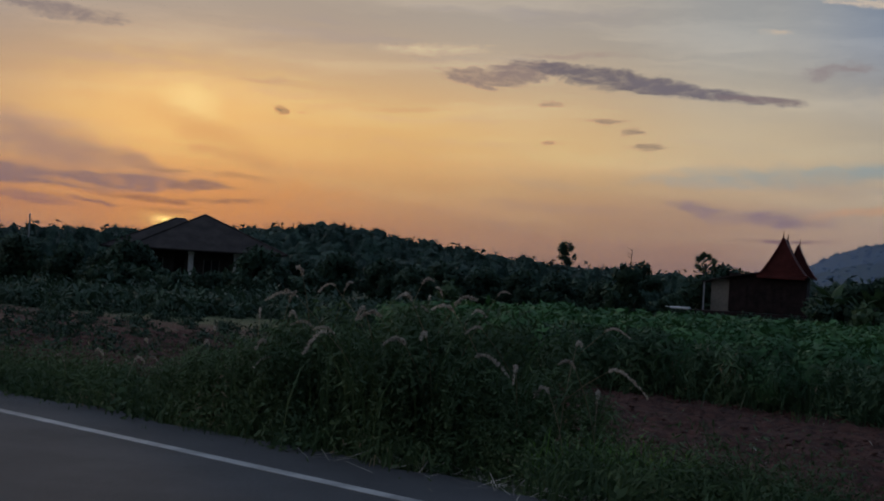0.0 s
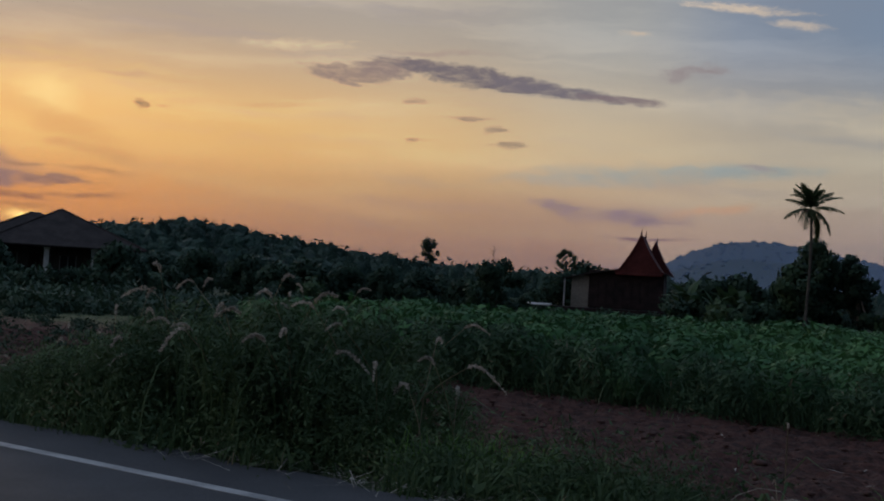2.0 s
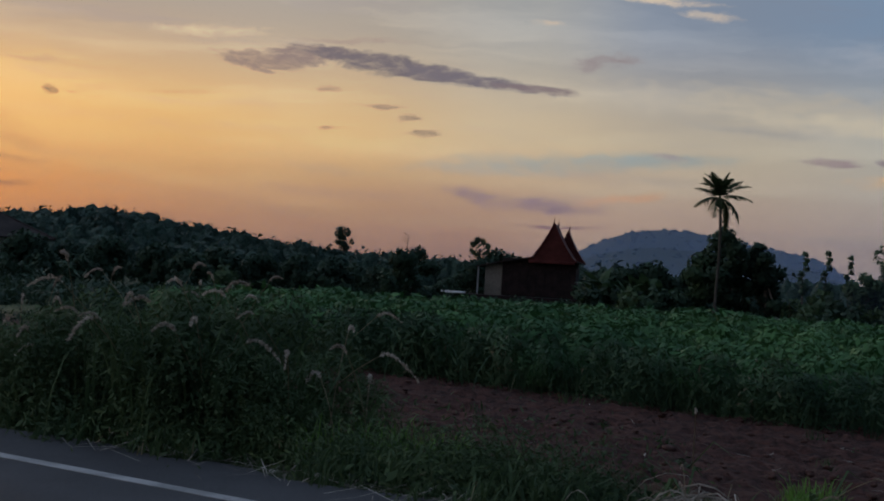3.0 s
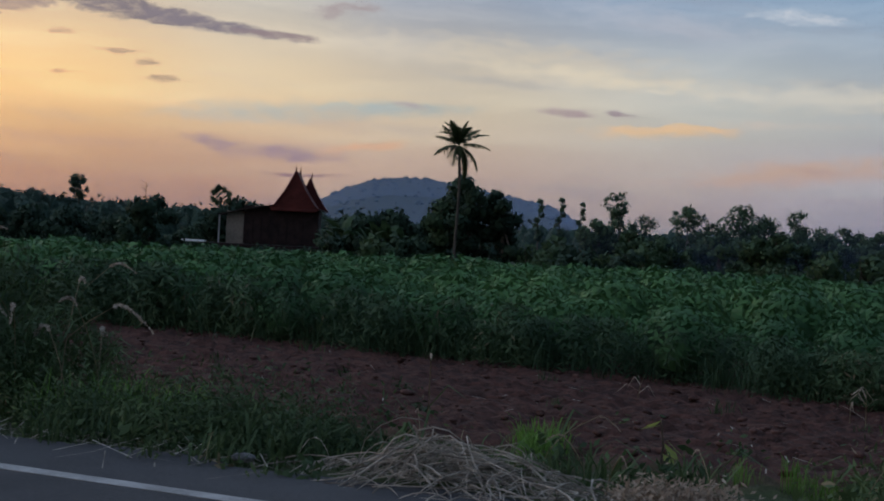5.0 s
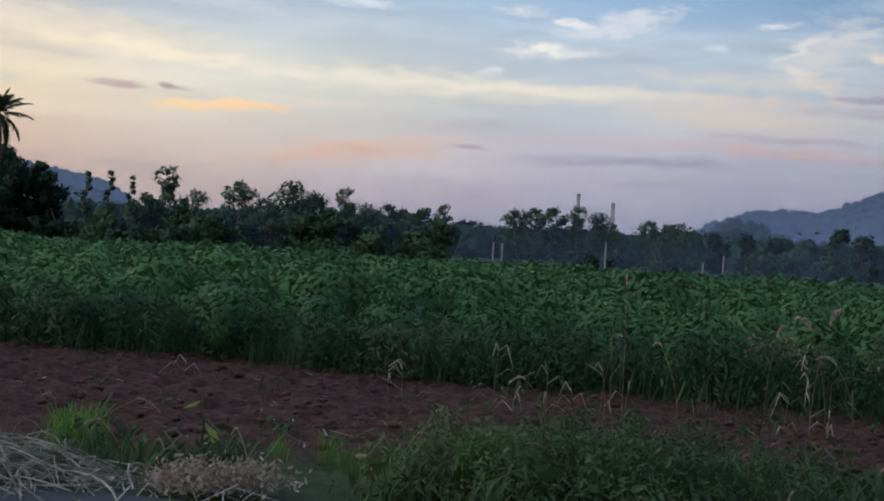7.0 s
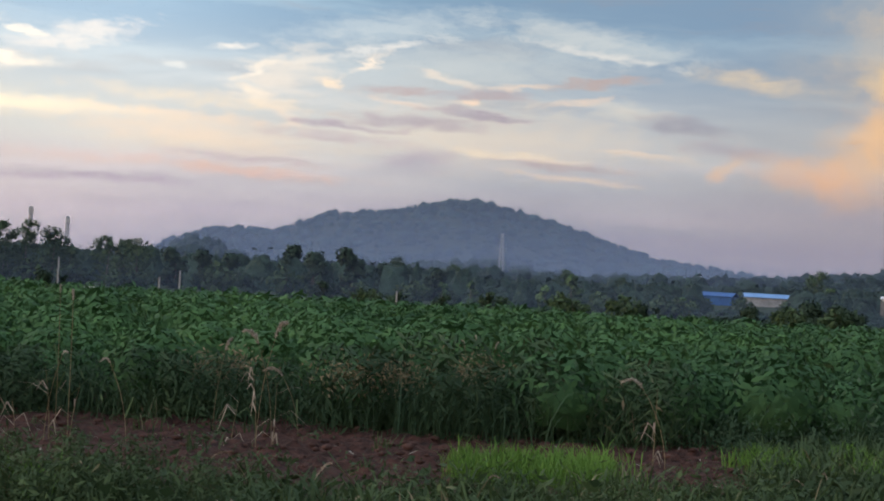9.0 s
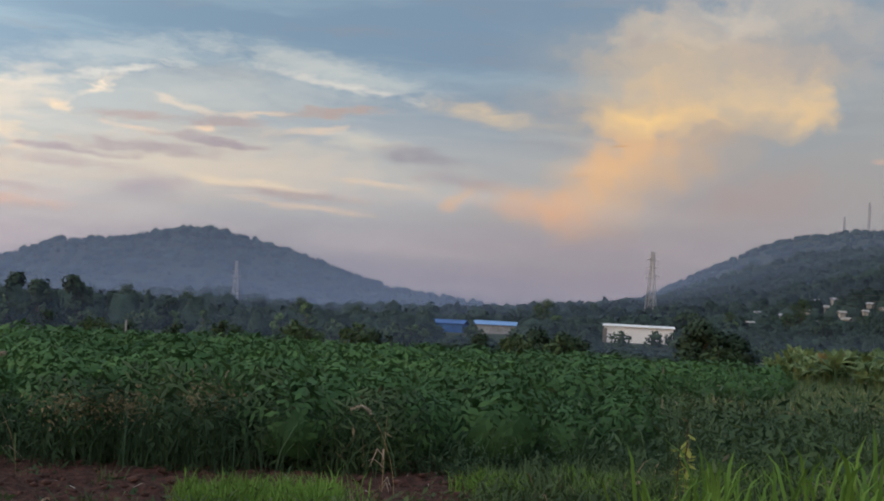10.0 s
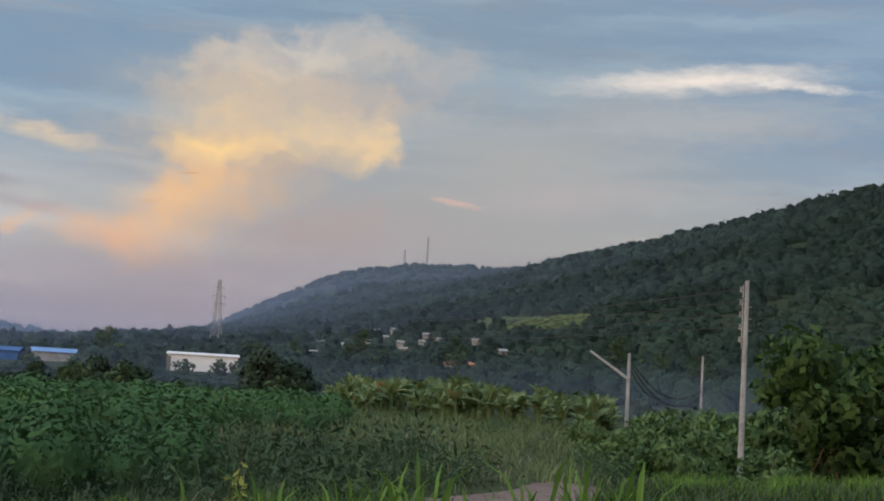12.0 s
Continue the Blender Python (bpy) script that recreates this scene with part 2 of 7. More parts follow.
def clouds_the_tall_lit_cloud(cloud):
    """The tall lit cloud."""
    cloud(93.0, 9.2, 13.0, 4.8, 8, (158, 160, 166), 0.9, 1.0, 0.2, True)
    cloud(85.0, 5.4, 9.0, 2.8, 8, (160, 151, 157), 0.85, 1.0, 0.2, True)
    cloud(77.0, 11.0, 5.5, 3.2, 20, (160, 164, 170), 0.55, 1.2, 0.3, True)
    cloud(84.0, 11.4, 8.4, 3.6, 8, (178, 172, 169), 0.95, 1.1, 0.35, True)
    cloud(80.6, 10.4, 6.2, 3.4, 20, (208, 186, 160), 0.9, 1.15, 0.3, True)
    cloud(79.6, 7.2, 4.9, 2.8, 42, (228, 182, 134), 0.95, 1.1, 0.28, True)
    cloud(76.0, 4.75, 3.9, 1.5, -8, (236, 180, 132), 0.95, 1.1, 0.28, True)
    cloud(73.4, 8.75, 3.8, 0.62, -9, (214, 194, 168), 0.85, 1.1, 0.4)
    cloud(82.6, 7.5, 4.2, 1.8, 26, (198, 168, 142), 0.65, 1.2, 0.25, True)
    cloud(84.6, 9.6, 4.2, 2.1, 8, (232, 200, 156), 0.85, 1.1, 0.28, True)
    cloud(86.5, 9.5, 1.5, 1.6, -15, (236, 202, 154), 0.7, 0.9, 0.3, True)
    cloud(80.2, 9.0, 4.2, 1.3, 4, (248, 210, 146), 0.9, 1.2, 0.25, True)
    cloud(77.8, 6.0, 2.8, 1.7, 40, (242, 188, 130), 0.6, 1.2, 0.25, True)
    cloud(84.0, 13.0, 5.8, 1.7, 6, (208, 198, 189), 0.75, 1.1, 0.45, True)
    cloud(79.4, 12.4, 2.6, 1.2, 14, (204, 190, 174), 0.6, 1.1, 0.45, True)
    cloud(79.8, 12.1, 1.5, 0.5, -24, (168, 160, 164), 0.7, 1.1, 0.5, True)
    cloud(82.4, 12.7, 1.7, 0.5, -20, (176, 168, 168), 0.6, 1.1, 0.5, True)
    cloud(85.6, 11.4, 4.2, 1.1, -10, (178, 168, 167), 0.6, 1.1, 0.4, True)
    cloud(89.0, 12.3, 3.2, 2.9, 10, (172, 170, 174), 0.75, 1.2, 0.35, True)
    cloud(84.4, 5.7, 4.8, 1.5, 22, (166, 150, 151), 0.75, 1.2, 0.25, True)
    cloud(79.0, 7.7, 0.7, 0.09, 10, (196, 146, 96), 0.9, 0.8, 0.5)
    cloud(77.5, 6.4, 0.4, 0.07, 6, (190, 140, 96), 0.8, 0.8, 0.5)


def clouds_wing_shaped_cloud(cloud):
    """Wing-shaped cloud."""
    cloud(100.2, 12.7, 7.6, 0.8, 4, (230, 222, 218), 0.95, 1.0, 0.3)
    cloud(104.5, 12.5, 4.0, 0.3, -6, (226, 222, 222), 0.8, 0.9, 0.5)
    cloud(101.0, 11.0, 10.0, 1.6, 2, (164, 170, 180), 0.75, 1.0, 0.4)
    cloud(90.4, 7.2, 1.5, 0.2, -8, (208, 176, 166), 0.85, 0.9, 0.6)
    cloud(95.0, 7.6, 6.0, 1.3, 4, (172, 166, 174), 0.6, 1.0, 0.5)


def build_sky():
    world = bpy.data.worlds.new("dusk_sky")
    scene.world = world
    world.use_nodes = True
    t = world.node_tree
    t.nodes.clear()
    k = Nodes(t)
    way = k.add("ShaderNodeTexCoord").outputs["Generated"]
    axes = k.add("ShaderNodeSeparateXYZ", way)
    deg = 180 / math.pi
    az = k.math("MULTIPLY", k.math("ARCTAN2", axes.outputs[0], axes.outputs[1]), deg)
    el = k.math("MULTIPLY", k.math("ARCSINE", axes.outputs[2]), deg)
    flat = k.add("ShaderNodeCombineXYZ", az, el, 0.0).outputs[0]

    # sunset colours round the horizon, at four heights
    def round_horizon(stops):
        return k.ramp(k.span(az, -180, 180, 0, 1, "LINEAR"), [((a + 180) / 360, srgb(*c)) for a, c in stops])

    low = round_horizon([(-180, (96, 98, 116)), (-90, (190, 140, 110)), (-24, (205, 136, 88)), (-12, (228, 148, 78)), (-3, (214, 150, 94)), (4, (208, 152, 104)), (9, (208, 154, 112)),
                         (18, (240, 196, 156)), (28, (244, 210, 178)), (36, (246, 220, 204)), (44, (234, 214, 212)), (52, (208, 192, 196)), (65, (176, 164, 168)), (80, (184, 162, 154)), (92, (166, 158, 156)), (110, (168, 166, 168)), (180, (96, 98, 116))])
    mid = round_horizon([(-180, (100, 108, 130)), (-90, (205, 175, 140)), (-24, (180, 142, 108)), (-12, (234, 178, 104)), (-3, (230, 178, 108)), (4, (226, 182, 122)), (12, (218, 190, 148)),
                         (20, (206, 186, 156)), (32, (200, 195, 180)), (45, (192, 194, 194)), (66, (178, 184, 192)), (80, (160, 162, 168)), (95, (158, 160, 164)), (110, (164, 168, 172)), (180, (100, 108, 130))])
    high = round_horizon([(-180, (96, 114, 146)), (-90, (196, 180, 165)), (-22, (150, 138, 128)), (-8, (168, 152, 134)), (4, (174, 160, 142)), (12, (166, 162, 154)), (18, (144, 152, 164)),
                          (28, (140, 158, 178)), (45, (140, 168, 194)), (60, (116, 146, 176)), (75, (114, 142, 172)), (90, (120, 144, 170)), (110, (120, 148, 180)), (180, (96, 114, 146))])
    top = (0.37, 0.47, 0.63, 1.0)
    colour = k.mix(k.span(el, 1.0, 6.0), low, mid)
    colour = k.mix(k.span(el, 5.0, 11.0), colour, high)
    colour = k.mix(k.span(el, 14.0, 45.0), colour, top)
    colour = k.mix(k.span(el, -1.5, -6.0), colour, srgb(60, 58, 52))

    # uneven coordinates: long horizontal streaks and fine tatters
    wide = k.noise(k.scaled(flat, 0.10, 0.45, 1), 1.0, 5, 0.6, 1)
    fine = k.noise(k.scaled(flat, 0.55, 1.7, 1), 1.0, 6, 0.62, 1)
    off = k.add("ShaderNodeVectorMath", wide, op="SUBTRACT")
    off.inputs[1].default_value = (0.5, 0.5, 0.5)
    off = k.scaled(off.outputs[0], 5.0, 1.3, 0)
    off2 = k.add("ShaderNodeVectorMath", fine, op="SUBTRACT")
    off2.inputs[1].default_value = (0.5, 0.5, 0.5)
    off2 = k.scaled(off2.outputs[0], 1.9, 0.7, 0)
    bent = k.add("ShaderNodeVectorMath", flat, off2, op="ADD").outputs[0]
    swept = k.add("ShaderNodeVectorMath", bent, off, op="ADD").outputs[0]
    grain = k.noise(k.scaled(swept, 0.35, 1.5, 1), 1.0, 7, 0.62)
    tatter = k.noise(k.scaled(bent, 0.8, 2.4, 1), 1.0, 6, 0.6)

    # thin high veil in streaks
    streak = k.span(k.noise(k.scaled(swept, 0.06, 0.55, 1), 1.0, 6, 0.55), 0.42, 0.68)
    colour = k.mix(k.math("MULTIPLY", streak, 0.45), colour, (1.0, 0.92, 0.80, 1), "SOFT_LIGHT")
    dull = k.span(k.noise(k.scaled(swept, 0.09, 0.7, 3), 1.0, 5, 0.6), 0.5, 0.75)
    colour = k.mix(k.math("MULTIPLY", dull, 0.30), colour, srgb(150, 140, 145))

    # rounder unevenness for the heaped cloud
    puff = k.noise(k.scaled(flat, 0.42, 0.5, 1), 1.0, 6, 0.55, 1)
    off3 = k.add("ShaderNodeVectorMath", puff, op="SUBTRACT")
    off3.inputs[1].default_value = (0.5, 0.5, 0.5)
    heaped = k.add("ShaderNodeVectorMath", flat, k.scaled(off3.outputs[0], 4.5, 3.0, 0), op="ADD").outputs[0]
    lumps = k.noise(k.scaled(heaped, 0.55, 0.8, 1), 1.0, 6, 0.5)
    thin = k.span(k.noise(k.scaled(bent, 1.5, 3.6, 2), 1.0, 5, 0.6), 0.32, 0.6, 0.6, 1.0)
    state = {"colour": colour, "at": bent, "count": 0}

    def cloud(a, e, ra, re, tilt, rgb, most=1.0, edge=0.6, ragged=0.9, heap=False):
        state["count"] += 1
        if state["count"] % 8 == 0:  # keep the node chain in order, so that few values are held at once
            n = k.add("ShaderNodeVectorMath", state["colour"], None, bent, op="MULTIPLY_ADD")
            n.inputs[1].default_value = (1e-7, 1e-7, 1e-7)
            state["at"] = n.outputs[0]
        m = k.add("ShaderNodeMapping", heaped if heap else state["at"])
        m.vector_type = "TEXTURE"
        m.inputs["Location"].default_value = (a, e, 0)
        m.inputs["Rotation"].default_value = (0, 0, radians(tilt))
        m.inputs["Scale"].default_value = (ra, re, 1)
        far = k.add("ShaderNodeVectorMath", m.outputs[0], op="LENGTH").outputs["Value"]
        torn = k.add("ShaderNodeMath", lumps if heap else tatter, ragged * 2, far, op="MULTIPLY_ADD").outputs[0]
        fac = k.span(torn, 1.0 + ragged, 1.0 + ragged - edge * (1.15 if heap else 1.05), 0.0, most)
        if not heap and re < 0.75:
            fac = k.math("MULTIPLY", fac, thin)
        state["colour"] = k.mix(fac, state["colour"], srgb(*rgb))

    # glow of the sinking sun
    cloud(SUN_AZ + 0.8, 6.0, 8, 3.2, 0, (244, 192, 116), 0.6, 1.0, 0.5)
    cloud(SUN_AZ + 1.5, 2.2, 10, 2.0, 0, (246, 158, 66), 0.8, 1.0, 0.5)
    cloud(SUN_AZ + 0.9, 6.5, 1.8, 1.3, 0, (252, 214, 136), 0.8, 1.0, 0.5)
    for group in (clouds_dark_bars_over_the_sun, clouds_the_long_bar, clouds_above_the_stilt_house, clouds_pale_bands, clouds_bright_bands_and_the_curl, clouds_arch_of_thin_cloud_over_the_mountain, clouds_small_bright_and_grey_wisps_inside_the_arch, clouds_the_tall_lit_cloud, clouds_wing_shaped_cloud):
        group(cloud)
    cloud(SUN_AZ, SUN_EL, 3.0, 0.7, 0, (250, 172, 66), 0.8, 1.0, 0.12)
    cloud(SUN_AZ, SUN_EL, 1.5, 0.45, 0, (290, 220, 100), 0.9, 1.0, 0.12)
    cloud(SUN_AZ, SUN_EL, 0.7, 0.3, 0, (420, 350, 190), 1.0, 1.0, 0.12)
    colour = state["colour"]

    # the west is brighter than the east
    bright = k.ramp(k.span(az, -180, 180, 0, 1, "LINEAR"), [((a + 180) / 360, (g / 2, g / 2, g / 2, 1)) for a, g in
                    ((-180, 0.32), (-140, 0.8), (-100, 2.3), (-30, 1.75), (0, 1.62), (10, 1.5), (22, 1.2), (45, 1.0), (66, 0.80), (90, 0.77), (125, 0.7), (180, 0.32))])
    colour = k.mix(1.0, colour, bright, "MULTIPLY")
    colour = k.mix(1.0, colour, (2.0, 2.0, 2.0, 1), "MULTIPLY")
    nishita = k.add("ShaderNodeTexSky")
    nishita.sky_type, nishita.sun_disc = "NISHITA", False
    nishita.sun_elevation, nishita.sun_rotation = radians(SUN_EL), radians(SUN_AZ)
    shine = k.add("ShaderNodeBackground", colour, 1.0)
    clear = k.add("ShaderNodeBackground", nishita.outputs[0], 0.02)
    both = k.add("ShaderNodeAddShader", shine.outputs[0], clear.outputs[0])
    out = k.add("ShaderNodeOutputWorld", both.outputs[0])


build_sky()

sun = new("sun", bpy.data.lights.new("sun", "SUN"))
sun.data.energy, sun.data.angle, sun.data.color = 0.5, radians(12), (1.0, 0.74, 0.52)
sun.matrix_world = look(bearing(SUN_AZ, 100, 10), (0, 0, 0))

# ---------------------------------------------------------------- materials


def surface(name, rough=0.9, metal=0.0):
    m = bpy.data.materials.new(name)
    m.use_nodes = True
    t = m.node_tree
    t.nodes.clear()
    k = Nodes(t)
    b = k.add("ShaderNodeBsdfPrincipled")
    b.inputs["Roughness"].default_value = rough
    b.inputs["Metallic"].default_value = metal
    b.inputs["Specular IOR Level"].default_value = 0.25
    out = k.add("ShaderNodeOutputMaterial", b.outputs[0])
    return m, k, b, out


def place(k):
    return k.add("ShaderNodeNewGeometry").outputs["Position"]


def mottled(name, dark, light, scale=1.0, rough=0.9, metal=0.0, bump=0.3, fine=8.0, local=False):
    """Two scales of variation between two base colours, with fine relief."""
    m, k, b, out = surface(name, rough, metal)
    at = k.add("ShaderNodeTexCoord").outputs["Object"] if local else place(k)
    a = k.noise(at, scale, 4, 0.6)
    c = k.noise(at, scale * fine, 5, 0.65)
    f = k.span(k.math("ADD", k.math("MULTIPLY", a, 0.6), k.math("MULTIPLY", c, 0.4)), 0.36, 0.64)
    k.tree.links.new(k.mix(f, (*dark, 1), (*light, 1)), b.inputs["Base Color"])
    if bump:
        n = k.add("ShaderNodeBump", Strength=bump, Distance=0.02)
        k.tree.links.new(c, n.inputs["Height"])
        k.tree.links.new(n.outputs[0], b.inputs["Normal"])
    return m


def foliage(name, dark, light, thin=0.3, dry=None, share=0.0, scale=0.12, each=0.5, fine=0.0):
    """Leaves: colour changes from leaf to leaf and in wider patches; some light passes through."""
    m, k, b, out = surface(name, 0.75)
    geo = k.add("ShaderNodeNewGeometry")
    leaf = geo.outputs["Random Per Island"]
    one = k.add("ShaderNodeObjectInfo").outputs["Random"]
    patch = k.span(k.noise(geo.outputs["Position"], scale, 3, 0.6), 0.3, 0.7)
    f = k.math("ADD", k.math("MULTIPLY", leaf, each), k.math("ADD", k.math("MULTIPLY", patch, 0.35), k.math("MULTIPLY", one, 0.2)))
    if fine:  # clusters of leaves on crowns seen from afar
        spray = k.noise(geo.outputs["Position"], fine, 5, 0.72)
        f = k.math("ADD", f, k.math("MULTIPLY", k.math("SUBTRACT", spray, 0.5), 1.0))
        rough = k.add("ShaderNodeBump", Strength=1.0, Distance=1.6 / fine)
        k.tree.links.new(spray, rough.inputs["Height"])
        k.tree.links.new(rough.outputs[0], b.inputs["Normal"])
    c = k.mix(k.span(f, 0.1, 0.95), (*dark, 1), (*light, 1))
    if dry:
        old = k.span(k.math("ADD", k.math("MULTIPLY", leaf, 0.7), k.math("MULTIPLY", patch, 0.3)), 1 - share, 1 - share * 0.6)
        c = k.mix(old, c, (*dry, 1))
    k.tree.links.new(c, b.inputs["Base Color"])
    tr = k.add("ShaderNodeBsdfTranslucent", c)
    mx = k.add("ShaderNodeMixShader", thin, b.outputs[0], tr.outputs[0])
    k.tree.links.new(mx.outputs[0], out.inputs[0])
    return m


ASPHALT = mottled("asphalt", (0.034, 0.034, 0.037), (0.065, 0.065, 0.069), 0.5, 0.82, bump=0.5, fine=60)
PAINT = mottled("road_paint", (0.20, 0.20, 0.195), (0.42, 0.41, 0.40), 2.0, 0.7, fine=20)
CLOD = mottled("red_soil_clods", (0.040, 0.019, 0.015), (0.115, 0.060, 0.048), 1.6, 0.95, bump=0.7, fine=10)
PATH_SOIL = mottled("path_soil", (0.15, 0.10, 0.082), (0.25, 0.18, 0.148), 0.6, 0.95, bump=0.4, fine=12)
BARK = mottled("bark", (0.05, 0.04, 0.032), (0.16, 0.13, 0.10), 2.5, 0.95, bump=0.7, fine=6)
PALE_BARK = mottled("pale_bark", (0.16, 0.14, 0.12), (0.34, 0.31, 0.27), 2.0, 0.9, bump=0.5, fine=7)
CONCRETE = mottled("concrete", (0.24, 0.245, 0.25), (0.40, 0.405, 0.41), 1.2, 0.9, bump=0.3, fine=9)
STEEL = mottled("galvanised_steel", (0.34, 0.36, 0.38), (0.50, 0.52, 0.54), 0.8, 0.5, 0.6, bump=0.1)
PORCELAIN = mottled("insulator", (0.14, 0.14, 0.14), (0.34, 0.34, 0.34), 3.0, 0.3, bump=0)
AGED_WALL = mottled("weathered_wall", (0.24, 0.23, 0.21), (0.42, 0.41, 0.38), 0.6, 0.85, bump=0.1)
WIRE = mottled("wire", (0.03, 0.03, 0.03), (0.06, 0.06, 0.06), 1.0, 0.6, bump=0)
DARK_WOOD = mottled("dark_teak", (0.014, 0.009, 0.009), (0.036, 0.021, 0.019), 1.5, 0.8, bump=0.3, fine=9)
ROOF_TILE = mottled("red_roof_tiles", (0.066, 0.014, 0.012), (0.125, 0.028, 0.023), 0.8, 0.75, bump=0.5, fine=10)
GREY_TILE = mottled("brown_roof_tiles", (0.022, 0.017, 0.016), (0.05, 0.038, 0.034), 0.8, 0.9, bump=0.5, fine=10)
# bungalow wall: the shade below the roof is put into this dark colour
SHADED_WALL = mottled("shade_darkened_wall", (0.05, 0.045, 0.04), (0.10, 0.09, 0.08), 0.6, 0.85, bump=0.1)
WHITE_WALL = mottled("white_plaster", (0.62, 0.60, 0.56), (0.80, 0.79, 0.76), 0.6, 0.85, bump=0.1)
CREAM_WALL = mottled("cream_plaster", (0.17, 0.155, 0.13), (0.26, 0.235, 0.20), 0.6, 0.85, bump=0.1)
SHED_WALL = mottled("pale_sheet_metal", (0.78, 0.78, 0.78), (0.88, 0.88, 0.88), 0.4, 0.6, bump=0.1)
BLUE_SHEET = mottled("blue_sheet_roof", (0.02, 0.09, 0.28), (0.04, 0.15, 0.42), 0.4, 0.5, bump=0.1)
PALE_BLUE = mottled("pale_blue_sheet_roof", (0.12, 0.28, 0.56), (0.22, 0.40, 0.70), 0.4, 0.5, bump=0.1)
DARK_GAP = mottled("dark_opening", (0.015, 0.015, 0.016), (0.03, 0.03, 0.03), 1.0, 0.5, bump=0)
RUST_ROOF = mottled("orange_roof", (0.36, 0.14, 0.08), (0.56, 0.26, 0.16), 0.7, 0.8, bump=0.2)

CROP = foliage("cassava_leaves", (0.034, 0.092, 0.034), (0.15, 0.31, 0.095), 0.15, scale=0.10, each=0.2)
WEED = foliage("verge_weeds", (0.042, 0.074, 0.032), (0.13, 0.19, 0.072), 0.3, (0.24, 0.20, 0.12), 0.12, 0.6, each=0.28)
CROP_EDGE = foliage("rank_grass", (0.034, 0.070, 0.034), (0.12, 0.19, 0.082), 0.2, (0.19, 0.16, 0.10), 0.10, 0.35, each=0.18)
LUSH = foliage("lush_grass", (0.06, 0.13, 0.02), (0.16, 0.30, 0.06), 0.35, scale=0.5)
FIELD_GRASS = foliage("rough_grass", (0.09, 0.14, 0.06), (0.26, 0.32, 0.14), 0.3, (0.30, 0.25, 0.15), 0.2, 0.12, each=0.3)
GREY_STONE = mottled("grey_stone", (0.10, 0.10, 0.10), (0.24, 0.235, 0.23), 6.0, 0.9, bump=0.6)
OLD_STRAW = foliage("old_straw", (0.05, 0.04, 0.032), (0.58, 0.52, 0.44), 0.1, scale=7.0, each=0.45)
STRAW = foliage("dry_straw", (0.20, 0.16, 0.12), (0.52, 0.45, 0.36), 0.15, scale=2.0)
DRY_HEAD = foliage("dry_seed_heads", (0.20, 0.15, 0.11), (0.50, 0.41, 0.32), 0.35, scale=2.0)
DRY_GRASS = foliage("brown_grass", (0.12, 0.11, 0.055), (0.34, 0.27, 0.17), 0.3, scale=0.8)
PLUME = foliage("grass_plumes", (0.30, 0.26, 0.21), (0.60, 0.54, 0.46), 0.5, scale=2.0)
TREE_DARK = foliage("dense_tree_leaves", (0.020, 0.042, 0.026), (0.058, 0.098, 0.054), 0.2, scale=0.25, each=0.35)
TREE_MID = foliage("tree_leaves", (0.028, 0.055, 0.028), (0.085, 0.135, 0.06), 0.25, scale=0.25)
TREE_LIGHT = foliage("young_tree_leaves", (0.035, 0.08, 0.03), (0.15, 0.25, 0.09), 0.3, scale=0.25)
BANANA = foliage("banana_leaves", (0.035, 0.085, 0.035), (0.26, 0.34, 0.15), 0.35, (0.33, 0.25, 0.13), 0.12, 0.3)
BANANA_DARK = foliage("dark_banana_leaves", (0.02, 0.045, 0.022), (0.06, 0.10, 0.04), 0.25, scale=0.3)
PALM_BARK = mottled("palm_trunk", (0.045, 0.04, 0.034), (0.11, 0.098, 0.082), 2.0, 0.9, bump=0.5, fine=7)
PALM_LEAF = foliage("palm_fronds", (0.025, 0.04, 0.015), (0.07, 0.09, 0.035), 0.2, scale=0.4)
BROAD = foliage("broad_leaves", (0.014, 0.042, 0.014), (0.10, 0.18, 0.05), 0.35, scale=0.8)
YELLOW = foliage("yellowing_leaves", (0.16, 0.22, 0.05), (0.40, 0.42, 0.11), 0.4, scale=2.0)
MEADOW = foliage("hillside_grass", (0.055, 0.095, 0.045), (0.14, 0.19, 0.085), 0.25, scale=0.02)
WOODS = foliage("wooded_slope", (0.019, 0.044, 0.034), (0.066, 0.122, 0.084), 0.10, scale=0.015, each=0.32, fine=0.55)


